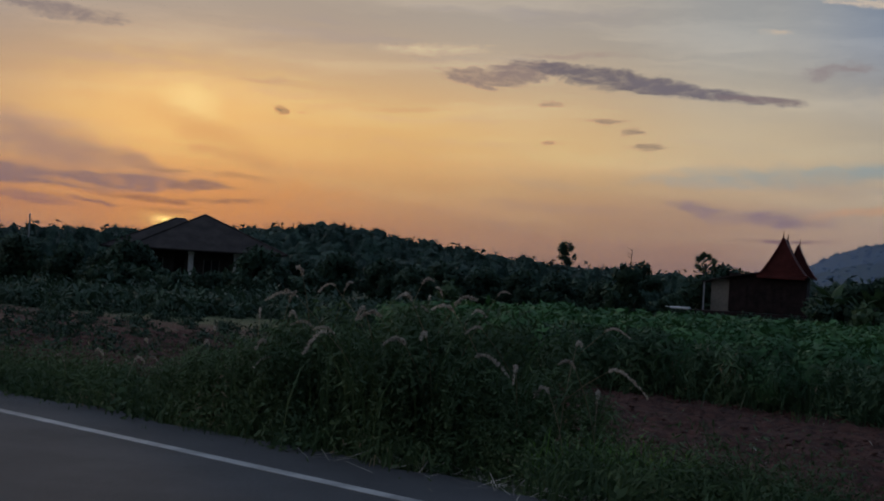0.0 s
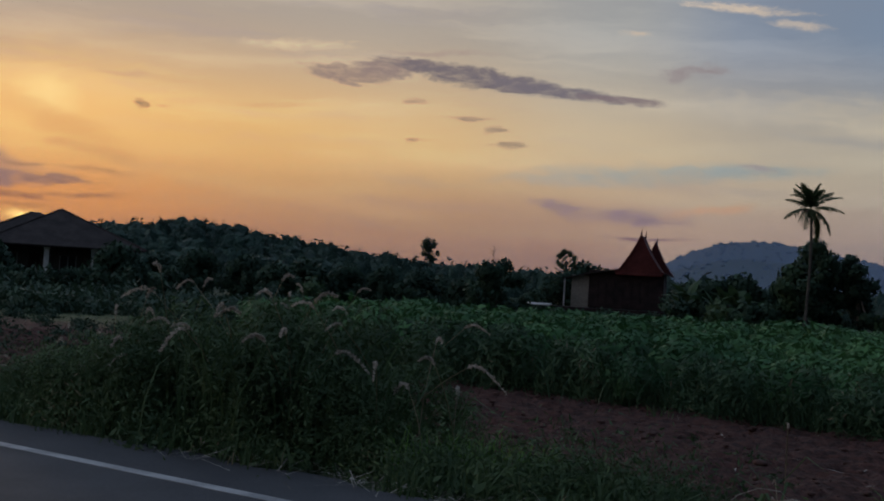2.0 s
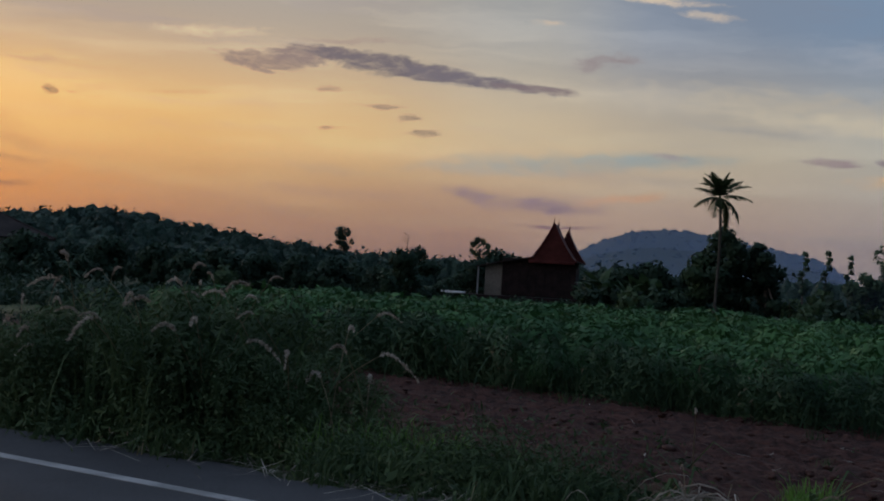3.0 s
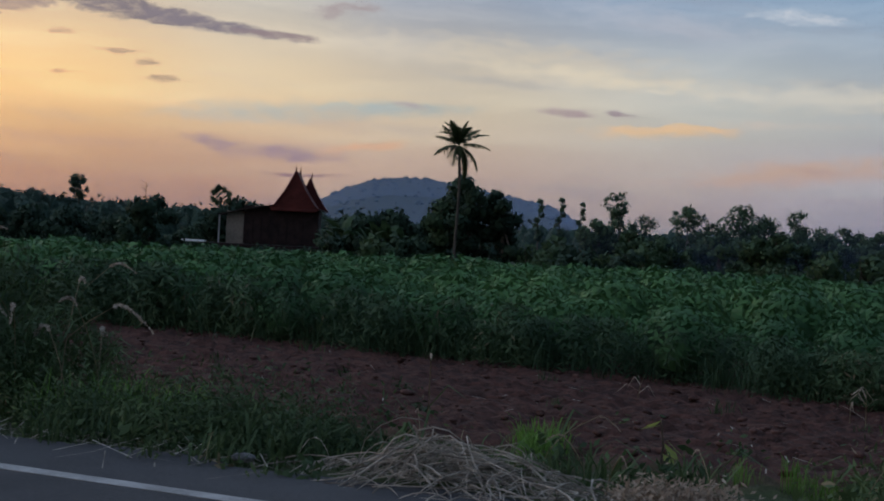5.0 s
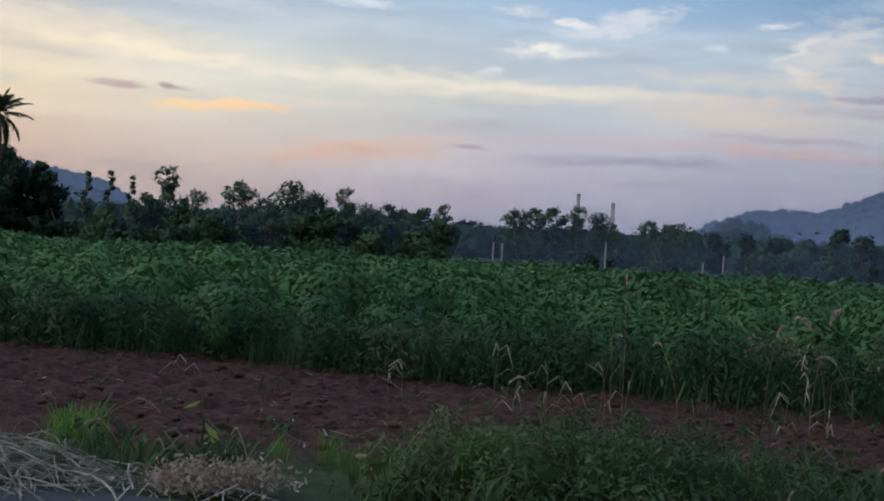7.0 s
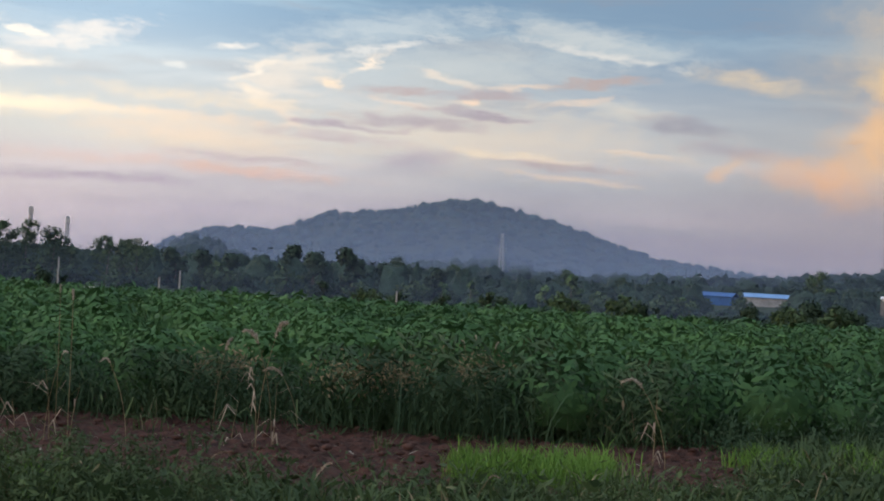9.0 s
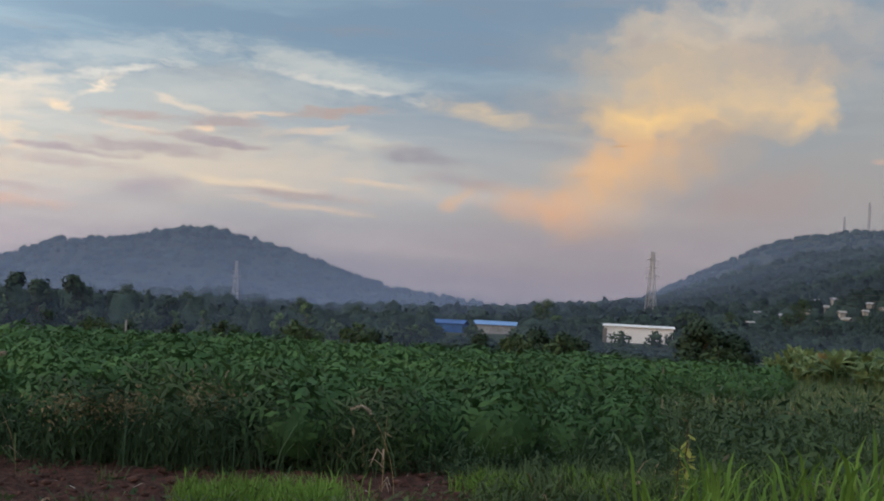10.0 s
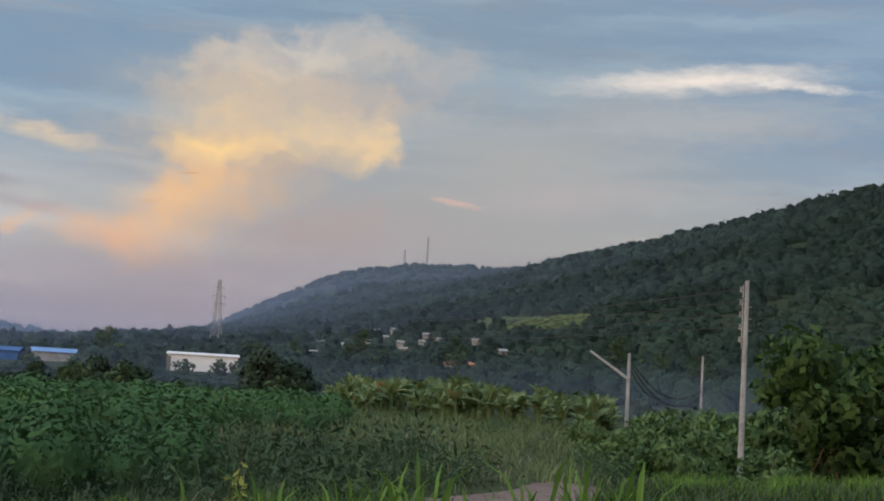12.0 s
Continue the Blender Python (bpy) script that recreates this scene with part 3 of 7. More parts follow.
def ground_material():
    m, k, b, out = surface("earth", 0.95)
    p = place(k)
    xyz = k.add("ShaderNodeSeparateXYZ", p)
    n1, n2 = k.noise(p, 0.5, 5, 0.6), k.noise(p, 6.0, 6, 0.68)
    v = k.math("ADD", k.math("MULTIPLY", xyz.outputs[0], 0.677), k.math("MULTIPLY", xyz.outputs[1], 0.736))
    soil = k.mix(k.span(n2, 0.3, 0.7), (0.020, 0.008, 0.006, 1), (0.105, 0.045, 0.033, 1))
    soil = k.mix(k.math("MULTIPLY", k.span(n1, 0.5, 0.75), 0.5), soil, (0.10, 0.055, 0.042, 1))
    grass = k.mix(k.span(k.math("ADD", k.math("MULTIPLY", n1, 0.5), k.math("MULTIPLY", n2, 0.5)), 0.35, 0.65), (0.03, 0.045, 0.018, 1), (0.09, 0.11, 0.045, 1))
    uneven = k.math("ADD", v, k.math("MULTIPLY", k.math("SUBTRACT", n1, 0.5), 3.0))
    c = k.mix(k.span(uneven, 9.5, 11.0), grass, soil)
    u = k.math("SUBTRACT", k.math("MULTIPLY", xyz.outputs[0], 0.736), k.math("MULTIPLY", xyz.outputs[1], 0.677))
    c = k.mix(k.span(uneven, 26, 32), c, grass)
    c = k.mix(k.span(k.math("ADD", u, k.math("MULTIPLY", n1, 2.0)), 11, 14), c, grass)
    away = k.add("ShaderNodeVectorMath", p, op="LENGTH").outputs["Value"]
    floor = k.mix(k.span(n1, 0.3, 0.7), (0.016, 0.026, 0.012, 1), (0.035, 0.055, 0.024, 1))
    c = k.mix(k.span(away, 108, 125), c, floor)
    k.tree.links.new(c, b.inputs["Base Color"])
    bp = k.add("ShaderNodeBump", Strength=1.0, Distance=0.13)
    k.tree.links.new(n2, bp.inputs["Height"])
    k.tree.links.new(bp.outputs[0], b.inputs["Normal"])
    return m


EARTH = ground_material()

# ---------------------------------------------------------------- mesh helpers


def make_mesh(name, verts, faces, material, smooth=False, normals=None):
    me = bpy.data.meshes.new(name)
    verts = np.asarray(verts, dtype=np.float32).reshape(-1, 3)
    if isinstance(faces, np.ndarray):
        n, w = faces.shape
        me.vertices.add(len(verts))
        me.vertices.foreach_set("co", verts.ravel())
        me.loops.add(n * w)
        me.loops.foreach_set("vertex_index", faces.astype(np.int32).ravel())
        me.polygons.add(n)
        me.polygons.foreach_set("loop_start", np.arange(0, n * w, w, dtype=np.int32))
        me.update(calc_edges=True)
    else:
        me.from_pydata([tuple(v) for v in verts], [], faces)
    if smooth:
        me.polygons.foreach_set("use_smooth", [True] * len(me.polygons))
    if normals is not None:
        soft = me.attributes.new("custom_normal", "FLOAT_VECTOR", "POINT")
        soft.data.foreach_set("vector", np.asarray(normals, dtype=np.float32).ravel())
    me.materials.append(material)
    return me


def part(name, shape, material, parent=None, label="", smooth=False):
    """One mesh object, under a thing or a part, from a bmesh, a mesh, or (verts, faces)."""
    if isinstance(shape, bmesh.types.BMesh):
        me = bpy.data.meshes.new(name)
        shape.to_mesh(me)
        shape.free()
        me.materials.append(material)
    elif isinstance(shape, tuple):
        me = make_mesh(name, shape[0], shape[1], material, smooth, shape[2] if len(shape) > 2 else None)
    else:
        me = shape
    ob = new(name, me)
    if parent:
        ob.parent = parent
    return tagged(ob, label)


def thing(name, at, label, category, group="", turn=0.0, size=1.0):
    ob = new(name)
    ob.empty_display_size = 0.2
    ob.matrix_basis = Matrix.Translation(at) @ Matrix.Rotation(radians(turn), 4, "Z")
    ob.scale = (size, size, size)
    return tagged(ob, label, category, group)


def box(bm, x0, y0, z0, x1, y1, z1, bevel=0.0):
    made = bmesh.ops.create_cube(bm, size=1.0)
    vs = made["verts"]
    for v in vs:
        v.co = Vector((x0 + (v.co.x + 0.5) * (x1 - x0), y0 + (v.co.y + 0.5) * (y1 - y0), z0 + (v.co.z + 0.5) * (z1 - z0)))
    if bevel:
        es = list({e for v in vs for e in v.link_edges})
        bmesh.ops.bevel(bm, geom=es, offset=bevel, segments=1, affect="EDGES")
    return bm


def boxed(x0, y0, z0, x1, y1, z1, bevel=0.0):
    return box(bmesh.new(), x0, y0, z0, x1, y1, z1, bevel)


def tube(points, radii, sides=7):
    """A tapered round bar along points."""
    vs, fs = [], []
    pts = [Vector(p) for p in points]
    for i, p in enumerate(pts):
        d = (pts[min(i + 1, len(pts) - 1)] - pts[max(i - 1, 0)]).normalized()
        a = d.orthogonal().normalized() if abs(d.z) < 0.95 else (Vector((1, 0, 0)) - d * d.x).normalized()
        b = d.cross(a)
        r = radii[i] if isinstance(radii, (list, tuple)) else radii
        for s in range(sides):
            w = 2 * math.pi * s / sides
            vs.append(p + a * (r * math.cos(w)) + b * (r * math.sin(w)))
    for i in range(len(pts) - 1):
        for s in range(sides):
            n = (s + 1) % sides
            fs.append((i * sides + s, i * sides + n, (i + 1) * sides + n, (i + 1) * sides + s))
    fs.append(tuple(reversed(range(sides))))
    fs.append(tuple(range((len(pts) - 1) * sides, len(pts) * sides)))
    return vs, fs


def joined(shapes):
    vs, fs = [], []
    for v, f in shapes:
        n = len(vs)
        vs.extend(v)
        fs.extend(tuple(i + n for i in face) for face in f)
    return vs, fs


def leaf_quads(centres, size, rng, flat=0.0, long=1.0):
    """Small leaf-shaped quads at the centres, turned at random; flat pulls them level."""
    n = len(centres)
    a = rng.normal(size=(n, 3))
    a[:, 2] *= 1 - flat
    a /= np.linalg.norm(a, axis=1, keepdims=True) + 1e-9
    b = rng.normal(size=(n, 3))
    b[:, 2] *= 1 - flat
    b -= a * (a * b).sum(1, keepdims=True)
    b /= np.linalg.norm(b, axis=1, keepdims=True) + 1e-9
    s = (size * rng.uniform(0.6, 1.4, n))[:, None]
    v = np.stack([centres - a * s * long, centres + b * s * 0.55, centres + a * s * long, centres - b * s * 0.55], 1).reshape(-1, 3)
    return v, np.arange(4 * n).reshape(n, 4)


def unit(a):
    return a / (np.linalg.norm(a, axis=-1, keepdims=True) + 1e-9)


def dome_leaves(centres, out, size, rng, long=1.0, tilt=0.5, rough=0.45):
    """Leaf quads that lie like shingles on a crown: out is the way each one faces."""
    n = len(centres)
    face = unit(unit(out) + rng.normal(size=(n, 3)) * tilt)
    a = rng.normal(size=(n, 3))
    a = unit(a - face * (a * face).sum(1, keepdims=True))
    b = np.cross(face, a)
    s = (size * rng.uniform(0.6, 1.4, n))[:, None]
    v = np.stack([centres - a * s * long, centres - b * s * 0.55, centres + a * s * long, centres + b * s * 0.55], 1).reshape(-1, 3)
    soft = unit(unit(out) + face * rough)
    return v, np.arange(4 * n).reshape(n, 4), np.repeat(soft, 4, 0)


def flat_normals(v, f):
    face = unit(np.cross(v[f[:, 1]] - v[f[:, 0]], v[f[:, 2]] - v[f[:, 0]]))
    n = np.zeros_like(v)
    for i in range(f.shape[1]):
        np.add.at(n, f[:, i], face)
    return unit(n)


def stack(pieces):
    """Joins (verts, faces) or (verts, faces, normals) arrays of one face size."""
    vs, fs, ns, n = [], [], [], 0
    soft = any(len(p) > 2 for p in pieces)
    for p in pieces:
        vs.append(p[0])
        fs.append(p[1] + n)
        if soft:
            ns.append(p[2] if len(p) > 2 else flat_normals(p[0], p[1]))
        n += len(p[0])
    if soft:
        return np.concatenate(vs), np.concatenate(fs), np.concatenate(ns)
    return np.concatenate(vs), np.concatenate(fs)


# ---------------------------------------------------------------- ground
ROAD_U, ROAD_V = Vector((0.736, -0.677, 0)), Vector((0.677, 0.736, 0))


def smooth(x, a, b):
    t = np.clip((x - a) / (b - a), 0, 1)
    return t * t * (3 - 2 * t)


# heading, left and right half widths (degrees), steepness, distance, depth, height
HILLS = [
    (-5, 14, 8, 2, 450, 150, 8.5), (-5.3, 2.2, 2.4, 2, 450, 120, 3.0),
    (17.05, 3.66, 5.03, 2, 2500, 500, 80), (23.8, 6.7, 1.97, 2, 2500, 450, 54), (9.0, 4, 4, 2, 3000, 500, 22), (40, 3, 3, 2, 3000, 500, 6),
    (62.3, 3.42, 4.4, 2, 1800, 500, 84), (56.4, 3.24, 4.66, 2, 1800, 450, 75), (67.4, 3.43, 9.0, 2, 1800, 400, 40), (51.4, 3.0, 2.17, 2, 1800, 450, 44), (50.8, 1.6, 1.6, 2, 720, 160, 13),
    (91, 10, 9, 3, 1500, 500, 115), (116, 23.5, 30, 2, 760, 330, 121), (150, 20, 40, 2, 1400, 600, 90), (-60, 30, 20, 2, 900, 400, 20)]


def ground(x, y):
    x, y = np.asarray(x, float), np.asarray(y, float)
    r = np.hypot(x, y)
    az = np.degrees(np.arctan2(x, y))
    v = x * 0.677 + y * 0.736
    z = -0.05 - 0.45 * smooth(v, 8.2, 18) - 0.9 * smooth(r, 28, 110) * smooth(v, 10, 40) - 0.4 * smooth(-v, 2, 14)
    for a, wl, wr, p, d, wd, h in HILLS:
        da = (az - a + 180) % 360 - 180
        w = np.where(da < 0, wl, wr)
        z = z + h * np.exp(-np.abs(da / w) ** p - ((r - d) / wd) ** 2) * smooth(r, 110, 330)
    z = z + 1.2 * smooth(r, 130, 320) * smooth(az, 62, 76) * (1 - smooth(az, 150, 170))
    z = z - 0.95 * smooth(r, 24, 42) * smooth(az, 93, 99) * (1 - smooth(az, 125, 140)) * (1 - smooth(r, 70, 130))
    return z


def spot(az, d, up=0.0):
    p = bearing(az, d)
    return Vector((p.x, p.y, float(ground(p.x, p.y)) + up))


def polar_sheet(name, radii, angles):
    rr, aa = np.meshgrid(radii, np.radians(angles), indexing="ij")
    x, y = rr * np.sin(aa), rr * np.cos(aa)
    z = ground(x, y)
    nr, na = len(radii), len(angles)
    i, j = np.meshgrid(np.arange(nr - 1), np.arange(na), indexing="ij")
    k = (j + 1) % na
    f = np.stack([i * na + j, i * na + k, (i + 1) * na + k, (i + 1) * na + j], -1).reshape(-1, 4)
    v = np.stack([x, y, z], -1).reshape(-1, 3)
    v = np.concatenate([v, [[0, 0, float(ground(0, 0))]]])
    me = make_mesh(name, v, f[:, ::-1].copy(), EARTH, True)
    return me


angles = np.concatenate([np.arange(-40, 125, 0.6), np.arange(125, 320, 3.0)])
earth = part("ground", polar_sheet("ground", np.concatenate([[0.05], np.geomspace(2.0, 4900, 190)]), angles), EARTH)
tagged(earth, "red ploughed soil and rough grass ground reaching the hills", "ground", kind="structure")


def along(u, v, z=0.0):
    p = ROAD_U * u + ROAD_V * v
    return Vector((p.x, p.y, z))


def strip(v0, v1, z0, z1, u0, u1, step):
    """A slab along the road with a slightly uneven far edge."""
    rng = np.random.default_rng(5)
    us = np.arange(u0, u1 + step, step)
    vs, fs = [], []
    for u in us:
        e = v1 + (rng.uniform(-0.12, 0.12) if step < 1 else 0)
        for v, z in ((v0, z0), (v0, z1), (e, z1), (e + (0.05 if step < 1 else 0), z0)):
            vs.append(along(u, v, z))
    for i in range(len(us) - 1):
        for k in range(4):
            n = (k + 1) % 4
            fs.append((i * 4 + k, i * 4 + n, i * 4 + 4 + n, i * 4 + 4 + k))
    fs += [(0, 3, 2, 1), tuple(len(vs) - 4 + k for k in range(4))]
    return vs, fs


road = part("road", strip(-2.2, 8.15, -0.2, 0.0, -160, 160, 0.4), ASPHALT)
tagged(road, "grey asphalt road with worn edges", "road", kind="structure")
line = part("edge_line", strip(7.03, 7.17, 0.001, 0.005, -160, 160, 2.0), PAINT, road, "white painted edge line")

# ---------------------------------------------------------------- woods and haze


def wood_clumps(rng, az0, az1, r0, r1, ratio, spread, size, height, keep=None, tris=14):
    """Crowns of far trees, as ragged domes of small triangles."""
    rings = np.arange(math.log(r0), math.log(r1), math.log(ratio))
    r = np.exp(np.repeat(rings, int((az1 - az0) / spread)))
    n = len(r)
    az = rng.uniform(az0, az1, n)
    r = r * np.exp(rng.uniform(-0.5, 0.5, n) * math.log(ratio))
    x, y = r * np.sin(np.radians(az)), r * np.cos(np.radians(az))
    ok = np.ones(n, bool) if keep is None else keep(az, r)
    x, y, r = x[ok], y[ok], r[ok]
    n = len(r)
    z = ground(x, y)
    s = size * rng.uniform(0.5, 1.55, n) * np.clip((r / 400) ** 0.5, 0.7, 1.35)
    h = height * rng.uniform(0.6, 1.35, n)
    # a lumpy crown of three rings and a tip
    ring = np.array([(math.cos(q + 0.5 * (i % 2)), math.sin(q + 0.5 * (i % 2)), e) for i, e in enumerate((-0.25, 0.42, 0.85)) for q in np.arange(6) * math.pi / 3])
    ring[:, :2] *= np.sqrt(1 - np.minimum(ring[:, 2], 0.85) ** 2)[:, None]
    ring = np.concatenate([ring, [[0, 0, 1.0]]])
    faces = []
    for i in range(2):
        for j in range(6):
            p, q = i * 6 + j, i * 6 + (j + 1) % 6
            faces += [(p, q, p + 6), (q, q + 6, p + 6)] if i else [(p, q, p + 6), (q, (j + 1) % 6 + 6, p + 6)]
    faces += [(12 + j, 12 + (j + 1) % 6, 18) for j in range(6)]
    w = rng.uniform(0, 2 * math.pi, n)[:, None]
    lump = rng.uniform(0.72, 1.12, (n, 19))
    dome = np.stack([ring[:, 0] * np.cos(w) - ring[:, 1] * np.sin(w), ring[:, 0] * np.sin(w) + ring[:, 1] * np.cos(w), np.broadcast_to(ring[:, 2], (n, 19))], -1)
    at = np.stack([x, y, z], -1)[:, None]
    grow = np.stack([s, s, h], -1)[:, None]
    v1 = at + dome * lump[..., None] * grow * 0.92
    f1 = np.array(faces)[None] + (np.arange(n) * 19)[:, None, None]
    n1 = unit(dome + rng.normal(size=dome.shape) * 0.12)
    # loose sprays of leaves round it
    d = rng.normal(size=(n, tris, 3))
    d = unit(d)
    d[..., 2] = np.abs(d[..., 2]) * 1.25 - 0.25
    c = at + d * rng.uniform(0.85, 1.1, (n, tris, 1)) * grow
    out = unit(d)
    a = rng.normal(size=(n, tris, 3, 3))
    a = a - 0.3 * (a * out[:, :, None]).sum(-1, keepdims=True) * out[:, :, None]
    face = np.cross(a[:, :, 1] - a[:, :, 0], a[:, :, 2] - a[:, :, 0])
    turn = (face * out).sum(-1) < 0
    a[turn] = a[turn][:, ::-1]
    v2 = c[:, :, None] + a * (s * 0.12)[:, None, None, None]
    n2 = np.repeat(out[:, :, None], 3, 2)
    return stack([(v1.reshape(-1, 3), f1.reshape(-1, 3), n1.reshape(-1, 3)), (v2.reshape(-1, 3), np.arange(n * tris * 3).reshape(-1, 3), n2.reshape(-1, 3))])


def range_to(az, el, r0=240.0, r1=1400.0):
    """How far off the ground comes up to the height el, seen from the road."""
    for r in np.arange(r0, r1, 8.0):
        p = bearing(az, r)
        if float(ground(p.x, p.y)) > EYE_HEIGHT - 1.5 + r * math.tan(radians(el)):
            return float(r)
    return r1


# heading, height, width, roof: houses of the village on the slope
VILLAGE = [(85.2, 1.62, 9, "a pale flat roof"), (86.6, 1.5, 6, "a pale roof"), (87.3, 1.66, 5, "a grey roof"), (88.3, 1.22, 5, "white walls"), (88.5, 0.95, 5, "white walls"), (89.9, 1.45, 4, "white walls"),
           (86.0, 1.0, 5, "a grey roof"), (87.2, 0.75, 4, "a pale roof"), (84.7, 0.6, 6, "a pale roof"), (91.5, 1.5, 5, "a pale roof"), (88.0, 1.75, 5, "a grey roof"), (85.6, 1.35, 7, "a pale flat roof"), (86.9, 1.2, 5, "a grey roof"), (87.7, 1.42, 4, "a pale roof"), (85.0, 1.05, 5, "a grey roof"), (89.2, 1.3, 4, "a pale roof"), (89.4, 1.62, 5, "a grey roof"), (92.6, 1.1, 6, "a grey roof"), (84.2, 1.2, 5, "a pale roof"), (90.62, 0.45, 26, "an orange-red roof")]
VILLAGE = [(az, el, w, lab, range_to(az, el - 0.05)) for az, el, w, lab in VILLAGE]


def meadow(az, r):
    """A light green clearing on the hillside."""
    a = np.radians(az)
    el = np.degrees(np.arctan2(ground(r * np.sin(a), r * np.cos(a)) - EYE_HEIGHT, r))
    return (az > 91.2) & (az < 96.3) & (np.abs(el - 2.05 - (az - 91.2) * 0.10) < 0.30)


def open_ground(az, r):
    """Where no far tree stands: before the sheds, round the village houses, on the meadow."""
    ok = ~((az > 71.4) & (az < 75.4) & (r < 275) & (r > 150)) & ~((az > 78.3) & (az < 82.0) & (r < 246)) & ~((az > 62.9) & (az < 63.7) & (r < 800) & (r > 420))
    for a, el, w, lab, d in VILLAGE:
        ok &= ~((np.abs(az - a) < max(0.45, w * 0.0286 + 0.12)) & (r < d + 5) & (r > d - 28))
    return ok & ~meadow(az, r)


rng = np.random.default_rng(11)
vf = wood_clumps(rng, -24, 62, 190, 420, 1.045, 0.6, 3.1, 4.4, open_ground, 16)
vg = wood_clumps(rng, 62, 116, 170, 420, 1.035, 0.6, 3.0, 3.2, open_ground, 16)
low = stack([wood_clumps(rng, a0, a1, r0, r1, 1.05, 0.35, s, h) for a0, a1 in ((71.2, 75.6), (78.1, 82.2)) for r0, r1, s, h in ((118, 170, 1.8, 1.0), (170, 222, 0.9, 0.3))])
vg = stack([vg, low])
tagged(part("plain_woods", stack([vf, vg]), WOODS), "dark belt of scrub and trees beyond the fields", "woods", kind="stuff")
vf = wood_clumps(rng, -24, 14, 330, 620, 1.03, 0.42, 4.0, 5.6, lambda az, r: np.abs(az + 12.6) > 0.8, 20)
tagged(part("near_hill_woods", vf, WOODS), "dark wooded rise behind the house", "woods", kind="stuff")
vf = stack([wood_clumps(rng, 12, 80, 430, 1250, 1.042, 0.46, 4.4, 6.0, None, 4), wood_clumps(rng, 12, 80, 1250, 2900, 1.044, 0.32, 3.4, 3.6, None, 3), wood_clumps(rng, 49, 76, 1350, 2100, 1.03, 0.5, 4.6, 6.5, None, 4)])
tagged(part("far_hill_woods", vf, WOODS), "hazy wooded mountains far off", "woods", kind="stuff")
vf = stack([wood_clumps(rng, 76, 118, 410, 1050, 1.018, 0.38, 3.4, 4.8, open_ground, 8), wood_clumps(rng, 76, 112, 1050, 1750, 1.035, 0.4, 4.0, 5.0, None, 6)])
tagged(part("right_hill_woods", vf, WOODS), "green wooded hillside", "woods", kind="stuff")


vf = wood_clumps(rng, 91, 96.5, 380, 700, 1.012, 0.14, 1.6, 0.7, meadow, 6)
tagged(part("hillside_meadow", vf, MEADOW), "light green clearing on the wooded hillside", "meadow", kind="stuff")


# distance haze is imitated by added upright sheets, tinted blue and fading upwards
def haze_sheet_material(share, top, west):
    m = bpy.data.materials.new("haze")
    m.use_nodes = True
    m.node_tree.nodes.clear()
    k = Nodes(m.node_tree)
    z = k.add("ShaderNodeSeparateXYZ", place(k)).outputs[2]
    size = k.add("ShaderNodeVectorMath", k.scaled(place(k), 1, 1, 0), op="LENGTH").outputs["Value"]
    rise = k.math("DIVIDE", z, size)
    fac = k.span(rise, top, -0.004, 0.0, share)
    if west < 1:  # the sheet's tint fades out towards the sunset side
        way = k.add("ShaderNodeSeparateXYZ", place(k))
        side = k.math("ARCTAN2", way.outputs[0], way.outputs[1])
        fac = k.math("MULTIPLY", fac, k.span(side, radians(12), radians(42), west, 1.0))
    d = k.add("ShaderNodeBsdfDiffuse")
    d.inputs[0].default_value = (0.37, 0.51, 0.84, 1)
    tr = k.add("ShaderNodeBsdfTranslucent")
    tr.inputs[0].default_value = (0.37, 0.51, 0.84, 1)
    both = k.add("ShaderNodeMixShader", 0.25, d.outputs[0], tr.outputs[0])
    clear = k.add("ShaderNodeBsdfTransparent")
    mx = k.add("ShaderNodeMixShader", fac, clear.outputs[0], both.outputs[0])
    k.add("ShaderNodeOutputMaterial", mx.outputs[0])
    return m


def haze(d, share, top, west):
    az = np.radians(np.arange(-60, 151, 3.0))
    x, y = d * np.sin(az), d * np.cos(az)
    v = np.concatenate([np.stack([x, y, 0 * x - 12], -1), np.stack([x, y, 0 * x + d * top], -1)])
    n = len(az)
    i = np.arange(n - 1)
    ob = part("haze", (v, np.stack([i, i + 1, i + n + 1, i + n], -1)), haze_sheet_material(share, top, west))
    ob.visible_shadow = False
    return tagged(ob, "see-through bluish sheet standing in for evening haze before the hills", "haze", kind="structure")


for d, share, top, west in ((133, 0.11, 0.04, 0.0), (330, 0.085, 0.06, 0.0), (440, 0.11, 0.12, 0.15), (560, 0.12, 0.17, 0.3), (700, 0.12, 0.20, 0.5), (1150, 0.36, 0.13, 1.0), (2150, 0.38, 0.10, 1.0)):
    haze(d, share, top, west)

# ---------------------------------------------------------------- crop field


